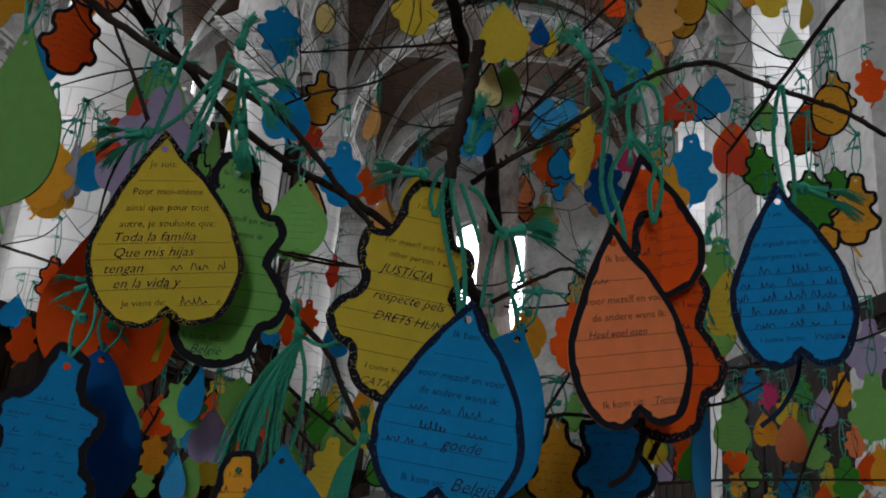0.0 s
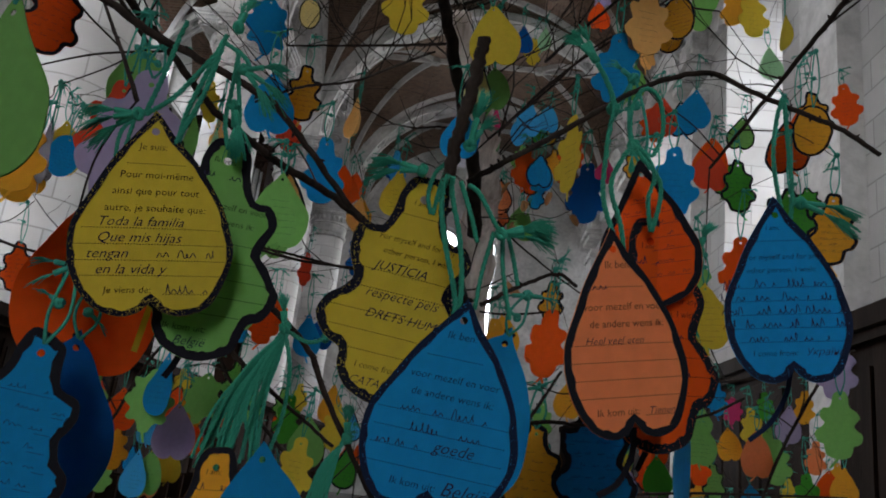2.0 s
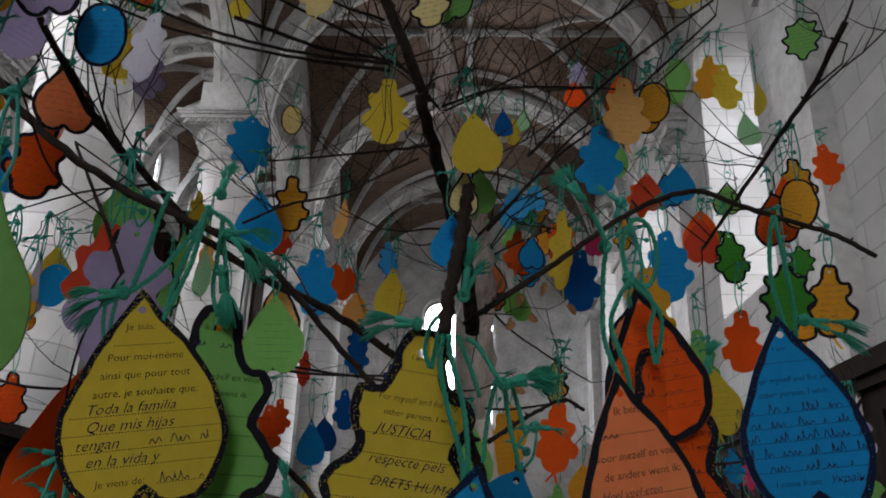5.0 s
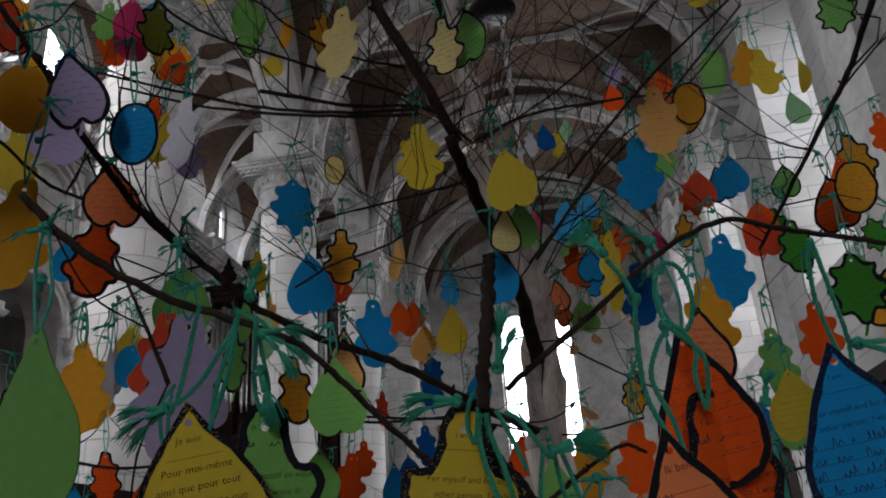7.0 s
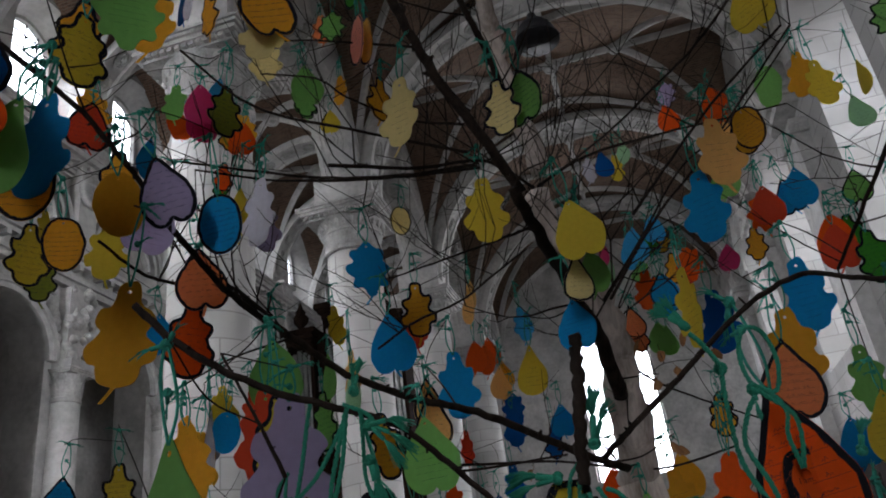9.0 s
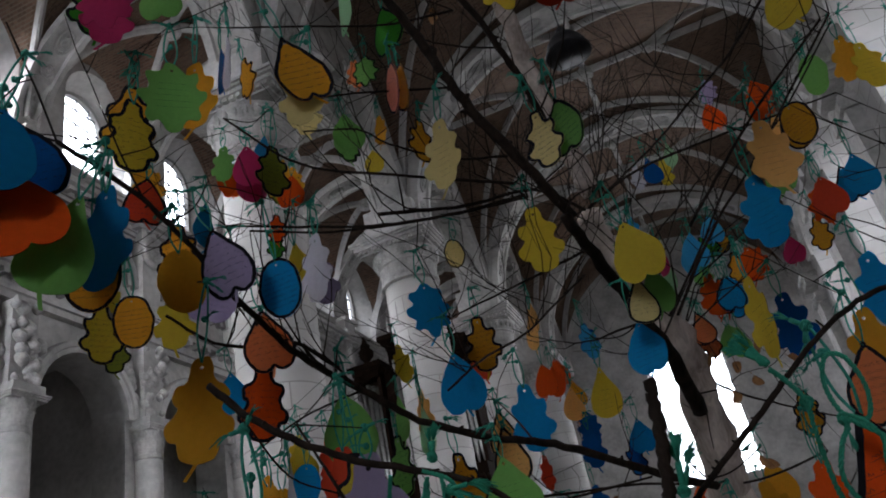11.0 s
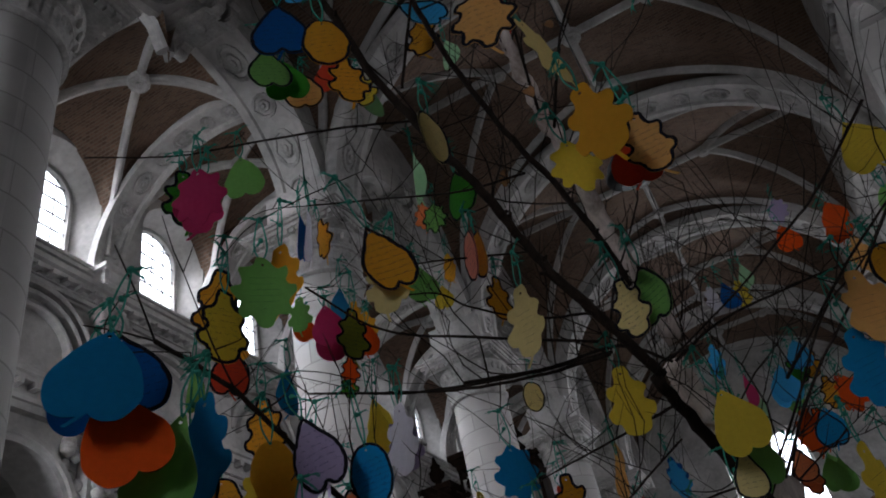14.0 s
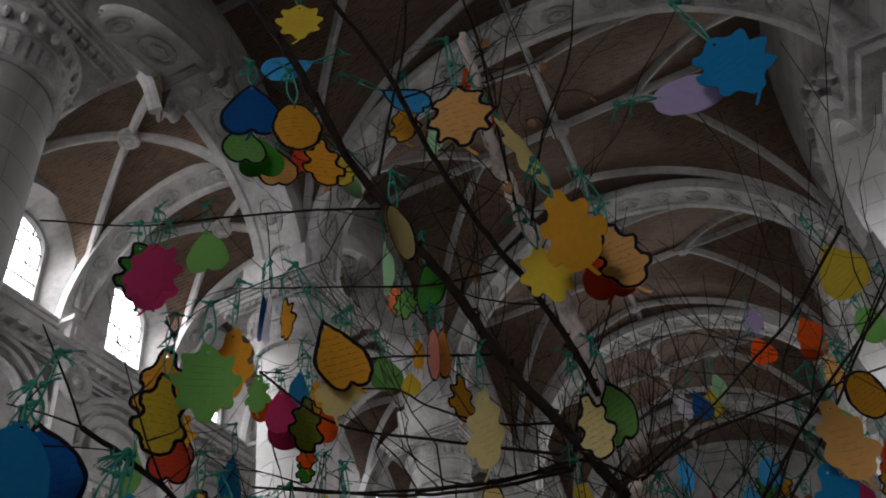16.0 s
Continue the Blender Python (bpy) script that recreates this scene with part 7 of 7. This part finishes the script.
ooak = near_card("oak", "orange", 0.1378, 0.7038, 1.7937, 0.2143, 18.9, -5.0, 0.0, [
    ("I am:", -0.05, -0.140, 0.037),
    ("pen", -0.09, -0.200, 0.080),
    ("For myself and for any", -0.15, -0.370, 0.041),
    ("other person, I wish:", -0.13, -0.430, 0.041),
    ("dots", -0.30, -0.520, 0.300),
    ("dots", -0.30, -0.600, 0.300),
    ("dots", -0.30, -0.680, 0.300),
    ("pen", -0.20, -0.510, 0.200),
    ("pen", -0.20, -0.590, 0.200),
    ("pen", -0.20, -0.670, 0.200),
    ("dots", -0.30, -0.760, 0.300),
], line=0.042, flecks=260, label="orange oak-leaf card with dark hatched outline", stem=False)
bright = near_card("leaf", "blue", 0.2356, 0.6931, 1.8239, 0.1752, -6.8, -6.3, 0.0, [
    ("I am:", -0.06, -0.190, 0.037),
    ("dots", -0.12, -0.250, 0.120),
    ("For myself and for any", -0.18, -0.350, 0.041),
    ("other person, I wish:", -0.18, -0.420, 0.041),
    ("dots", -0.30, -0.500, 0.300),
    ("pen", -0.30, -0.485, 0.300),
    ("dots", -0.30, -0.570, 0.300),
    ("pen", -0.32, -0.555, 0.300),
    ("dots", -0.30, -0.640, 0.300),
    ("pen", -0.32, -0.625, 0.300),
    ("dots", -0.30, -0.710, 0.300),
    ("pen", -0.32, -0.695, 0.300),
    ("dots", -0.30, -0.780, 0.300),
    ("pen", -0.20, -0.765, 0.200),
    ("I come from:", -0.19, -0.850, 0.041),
    ("~Україна", 0.06, -0.85, 0.05),
], line=0.036, flecks=120, label="blue leaf card with navy outline and long stalk", stem=False)
goldoak = near_card("oak", "gold", -0.2336, 0.7315, 1.5434, 0.1692, 17.7, -3.4, 0.0, [
    ("I am:", -0.05, -0.140, 0.041),
    ("pen", -0.10, -0.210, 0.100),
    ("dots", -0.12, -0.220, 0.120),
], line=0.038, label="golden oak-leaf card with black outline and print", stem=False)
bplain = near_card("heart", "blue", -0.1893, 0.7117, 1.5531, 0.1508, 14.9, -5.8, 0.0, [
], line=0.000, label="plain blue card hanging low")
near_cord(yheart, 0.0021, (-0.289, 0.621, 1.780), (-0.279, 0.616, 1.801), (-0.266, 0.609, 1.831), (-0.257, 0.601, 1.863), (-0.252, 0.596, 1.881))
near_cord(yheart, 0.0021, (-0.296, 0.630, 1.781), (-0.288, 0.628, 1.792), (-0.282, 0.621, 1.819), (-0.269, 0.613, 1.852), (-0.258, 0.606, 1.880))
near_cord(yheart, 0.0021, (-0.317, 0.620, 1.813), (-0.306, 0.612, 1.844), (-0.297, 0.605, 1.874), (-0.290, 0.600, 1.893))
near_cord(yheart, 0.0021, (-0.317, 0.620, 1.811), (-0.295, 0.617, 1.828), (-0.276, 0.612, 1.851), (-0.259, 0.608, 1.875))
near_cord(goak, 0.0021, (-0.254, 0.659, 1.802), (-0.259, 0.652, 1.826), (-0.256, 0.644, 1.857), (-0.253, 0.635, 1.889))
near_cord(goak, 0.0021, (-0.251, 0.664, 1.803), (-0.248, 0.657, 1.829), (-0.252, 0.649, 1.859), (-0.256, 0.640, 1.890))
near_cord(goak, 0.0020, (-0.270, 0.632, 1.896), (-0.247, 0.637, 1.883), (-0.238, 0.643, 1.866))
near_cord(yoak, 0.0020, (-0.064, 0.655, 1.760), (-0.068, 0.650, 1.775), (-0.063, 0.645, 1.795), (-0.052, 0.643, 1.806))
near_cord(yoak, 0.0020, (-0.062, 0.655, 1.759), (-0.059, 0.650, 1.778), (-0.055, 0.646, 1.796), (-0.051, 0.644, 1.803))
near_cord(bheart, 0.0022, (-0.033, 0.623, 1.659), (-0.035, 0.616, 1.682), (-0.047, 0.605, 1.721), (-0.053, 0.596, 1.752), (-0.050, 0.590, 1.772))
near_cord(bheart, 0.0022, (-0.031, 0.628, 1.660), (-0.030, 0.620, 1.688), (-0.035, 0.610, 1.724), (-0.045, 0.600, 1.759), (-0.046, 0.596, 1.773))
near_cord(bheart, 0.0020, (-0.033, 0.621, 1.777), (-0.023, 0.624, 1.771), (-0.008, 0.631, 1.749), (-0.002, 0.634, 1.742))
near_cord(bheart, 0.0020, (-0.007, 0.672, 1.754), (-0.014, 0.681, 1.718), (-0.017, 0.689, 1.686))
near_cord(bheart, 0.0020, (0.001, 0.673, 1.752), (0.005, 0.682, 1.720), (0.015, 0.693, 1.681))
near_cord(bheart, 0.0020, (0.006, 0.673, 1.752), (0.012, 0.678, 1.735), (0.019, 0.685, 1.711))
near_cord(bheart, 0.0020, (-0.040, 0.620, 1.779), (-0.029, 0.628, 1.754), (-0.021, 0.635, 1.732))
near_cord(salmon, 0.0022, (0.103, 0.645, 1.734), (0.089, 0.636, 1.759), (0.080, 0.628, 1.786), (0.080, 0.615, 1.833), (0.082, 0.609, 1.857), (0.073, 0.603, 1.877), (0.064, 0.599, 1.889))
near_cord(salmon, 0.0022, (0.106, 0.654, 1.736), (0.100, 0.647, 1.763), (0.088, 0.637, 1.795), (0.096, 0.631, 1.820), (0.105, 0.628, 1.832))
near_cord(ooak, 0.0021, (0.136, 0.688, 1.775), (0.141, 0.680, 1.804), (0.137, 0.675, 1.823), (0.112, 0.666, 1.848), (0.106, 0.658, 1.876), (0.115, 0.652, 1.898), (0.130, 0.655, 1.893), (0.137, 0.663, 1.866), (0.130, 0.669, 1.842), (0.115, 0.667, 1.847))
near_cord(ooak, 0.0021, (0.135, 0.688, 1.775), (0.130, 0.680, 1.803), (0.134, 0.675, 1.823), (0.125, 0.669, 1.840), (0.113, 0.666, 1.849))
near_cord(oheart, 0.0020, (-0.394, 0.755, 1.789), (-0.399, 0.747, 1.815), (-0.396, 0.740, 1.843), (-0.381, 0.737, 1.860))
near_cord(oheart, 0.0020, (-0.393, 0.755, 1.789), (-0.391, 0.746, 1.822), (-0.384, 0.737, 1.857))
near_cord(bright, 0.0021, (0.253, 0.704, 1.790), (0.244, 0.696, 1.815), (0.233, 0.684, 1.855), (0.232, 0.674, 1.891), (0.236, 0.669, 1.912))
near_cord(bright, 0.0021, (0.254, 0.704, 1.790), (0.254, 0.694, 1.826), (0.246, 0.682, 1.867), (0.237, 0.669, 1.912))
near_cord(goldoak, 0.0020, (-0.229, 0.746, 1.532), (-0.215, 0.732, 1.585), (-0.202, 0.721, 1.628), (-0.189, 0.715, 1.655))
near_cord(bplain, 0.0020, (-0.191, 0.737, 1.536), (-0.180, 0.727, 1.577), (-0.178, 0.716, 1.618), (-0.186, 0.706, 1.652))
near_cord(bplain, 0.0020, (-0.189, 0.715, 1.654), (-0.166, 0.720, 1.645), (-0.145, 0.719, 1.653))
near_cord(bplain, 0.0017, (-0.189, 0.716, 1.653), (-0.194, 0.723, 1.623), (-0.200, 0.733, 1.587), (-0.202, 0.744, 1.545))
near_cord(bplain, 0.0017, (-0.187, 0.716, 1.653), (-0.197, 0.724, 1.620), (-0.205, 0.733, 1.583), (-0.203, 0.744, 1.545))
near_cord(bplain, 0.0017, (-0.184, 0.716, 1.653), (-0.201, 0.724, 1.618), (-0.211, 0.734, 1.580), (-0.204, 0.744, 1.545))
near_cord(bplain, 0.0017, (-0.189, 0.716, 1.653), (-0.205, 0.725, 1.615), (-0.216, 0.734, 1.576), (-0.205, 0.744, 1.545))
near_cord(bplain, 0.0017, (-0.187, 0.716, 1.653), (-0.208, 0.725, 1.612), (-0.222, 0.735, 1.572), (-0.228, 0.743, 1.543))
near_cord(bplain, 0.0017, (-0.184, 0.716, 1.653), (-0.212, 0.726, 1.609), (-0.228, 0.735, 1.569), (-0.229, 0.742, 1.543))
near_cord(bplain, 0.0017, (-0.189, 0.716, 1.653), (-0.215, 0.726, 1.606), (-0.233, 0.736, 1.565), (-0.230, 0.742, 1.543))
near_cord(bplain, 0.0017, (-0.187, 0.716, 1.653), (-0.219, 0.727, 1.603), (-0.239, 0.736, 1.562), (-0.231, 0.742, 1.543))
near_cord(bplain, 0.0017, (-0.184, 0.716, 1.653), (-0.222, 0.727, 1.600), (-0.245, 0.737, 1.558), (-0.253, 0.741, 1.541))
rng = random.Random(77)
for i in range(18):
    u, v, w = rng.random(), rng.uniform(-1, 1), rng.uniform(0, 1)
    low = (-0.200 - 0.062 * u, 0.738 + 0.012 * v, 1.538 - 0.03 * w)
    near_cord(bplain, 0.0015, (-0.186, 0.714, 1.652), (-0.196 - 0.022 * u + 0.003 * v, 0.722 + 0.006 * v, 1.618), (-0.202 - 0.046 * u - 0.004 * v, 0.732 + 0.01 * v, 1.575), low)
near_cord(bplain, 0.0017, (-0.127, 0.765, 1.567), (-0.133, 0.772, 1.540), (-0.139, 0.781, 1.505))
near_cord(bplain, 0.0017, (-0.125, 0.765, 1.568), (-0.135, 0.772, 1.540), (-0.143, 0.781, 1.505))
near_cord(bplain, 0.0017, (-0.123, 0.765, 1.568), (-0.138, 0.772, 1.540), (-0.146, 0.781, 1.505))
near_cord(bplain, 0.0017, (-0.122, 0.765, 1.568), (-0.140, 0.771, 1.540), (-0.149, 0.780, 1.505))
near_cord(bplain, 0.0017, (-0.120, 0.765, 1.568), (-0.142, 0.771, 1.540), (-0.152, 0.780, 1.504))
near_cord(bplain, 0.0017, (-0.119, 0.765, 1.568), (-0.144, 0.771, 1.539), (-0.156, 0.780, 1.504))
near_stalk(salmon, 0.0026, (0.127, 0.683, 1.599), (0.127, 0.690, 1.575), (0.118, 0.696, 1.552), (0.102, 0.698, 1.540))
near_stalk(bright, 0.0022, (0.269, 0.738, 1.669), (0.267, 0.744, 1.648), (0.255, 0.750, 1.622), (0.237, 0.754, 1.604), mat=NAVY_INK)
near_stalk(goak, 0.0030, (-0.281, 0.717, 1.620), (-0.286, 0.720, 1.610), (-0.293, 0.722, 1.599))
near_stalk(yheart, 0.0025, (-0.291, 0.655, 1.655), (-0.295, 0.659, 1.638), (-0.301, 0.665, 1.613), mat=PAPER["yellow"])
near_stalk(ooak, 0.0030, (0.162, 0.772, 1.590), (0.156, 0.775, 1.577), (0.152, 0.778, 1.566))
near_knot(goak, (-0.253, 0.621, 1.904), 0.0024, 0.030, 2, (0.1, 0, 1), 1)
near_knot(goak, (-0.247, 0.640, 1.873), 0.0024, 0.045, 3, (0.8, 0, -0.6), 2)
near_knot(goak, (-0.253, 0.649, 1.841), 0.0024, 0.040, 3, (0.3, 0, -1), 3)
near_knot(yheart, (-0.319, 0.611, 1.807), 0.0024, 0.040, 3, (-1, 0, -0.3), 4)
near_knot(bheart, (-0.036, 0.631, 1.817), 0.0024, 0.050, 3, (0.2, 0, 1), 5)
near_knot(yoak, (-0.075, 0.644, 1.795), 0.0024, 0.040, 3, (-1, 0, 0.2), 6)
near_knot(bheart, (-0.001, 0.653, 1.747), 0.0024, 0.040, 4, (0.4, 0, 0.1), 7)
near_knot(salmon, (0.062, 0.606, 1.899), 0.0024, 0.030, 3, (-0.6, 0, 0.8), 8)
near_knot(salmon, (0.083, 0.619, 1.859), 0.0024, 0.010, 1, (-0.3, 0, 1), 9)
near_knot(ooak, (0.109, 0.656, 1.844), 0.0024, 0.020, 1, (0, 0, -1), 10)
near_knot(bright, (0.260, 0.691, 1.819), 0.0024, 0.044, 2, (1, 0, -0.3), 11)
near_knot(bplain, (-0.186, 0.705, 1.654), 0.0024, 0.030, 2, (-0.3, 0, 1), 12)
near_knot(bplain, (-0.152, 0.729, 1.653), 0.0024, 0.030, 3, (1, 0, 0), 13)
near_knot(bplain, (-0.124, 0.766, 1.565), 0.0024, 0.030, 2, (0, 0, 1), 14)
near_knot(ooak, (0.208, 0.783, 1.792), 0.0024, 0.030, 3, (0.2, 0, 1), 15)
bright.location.x += 0.012
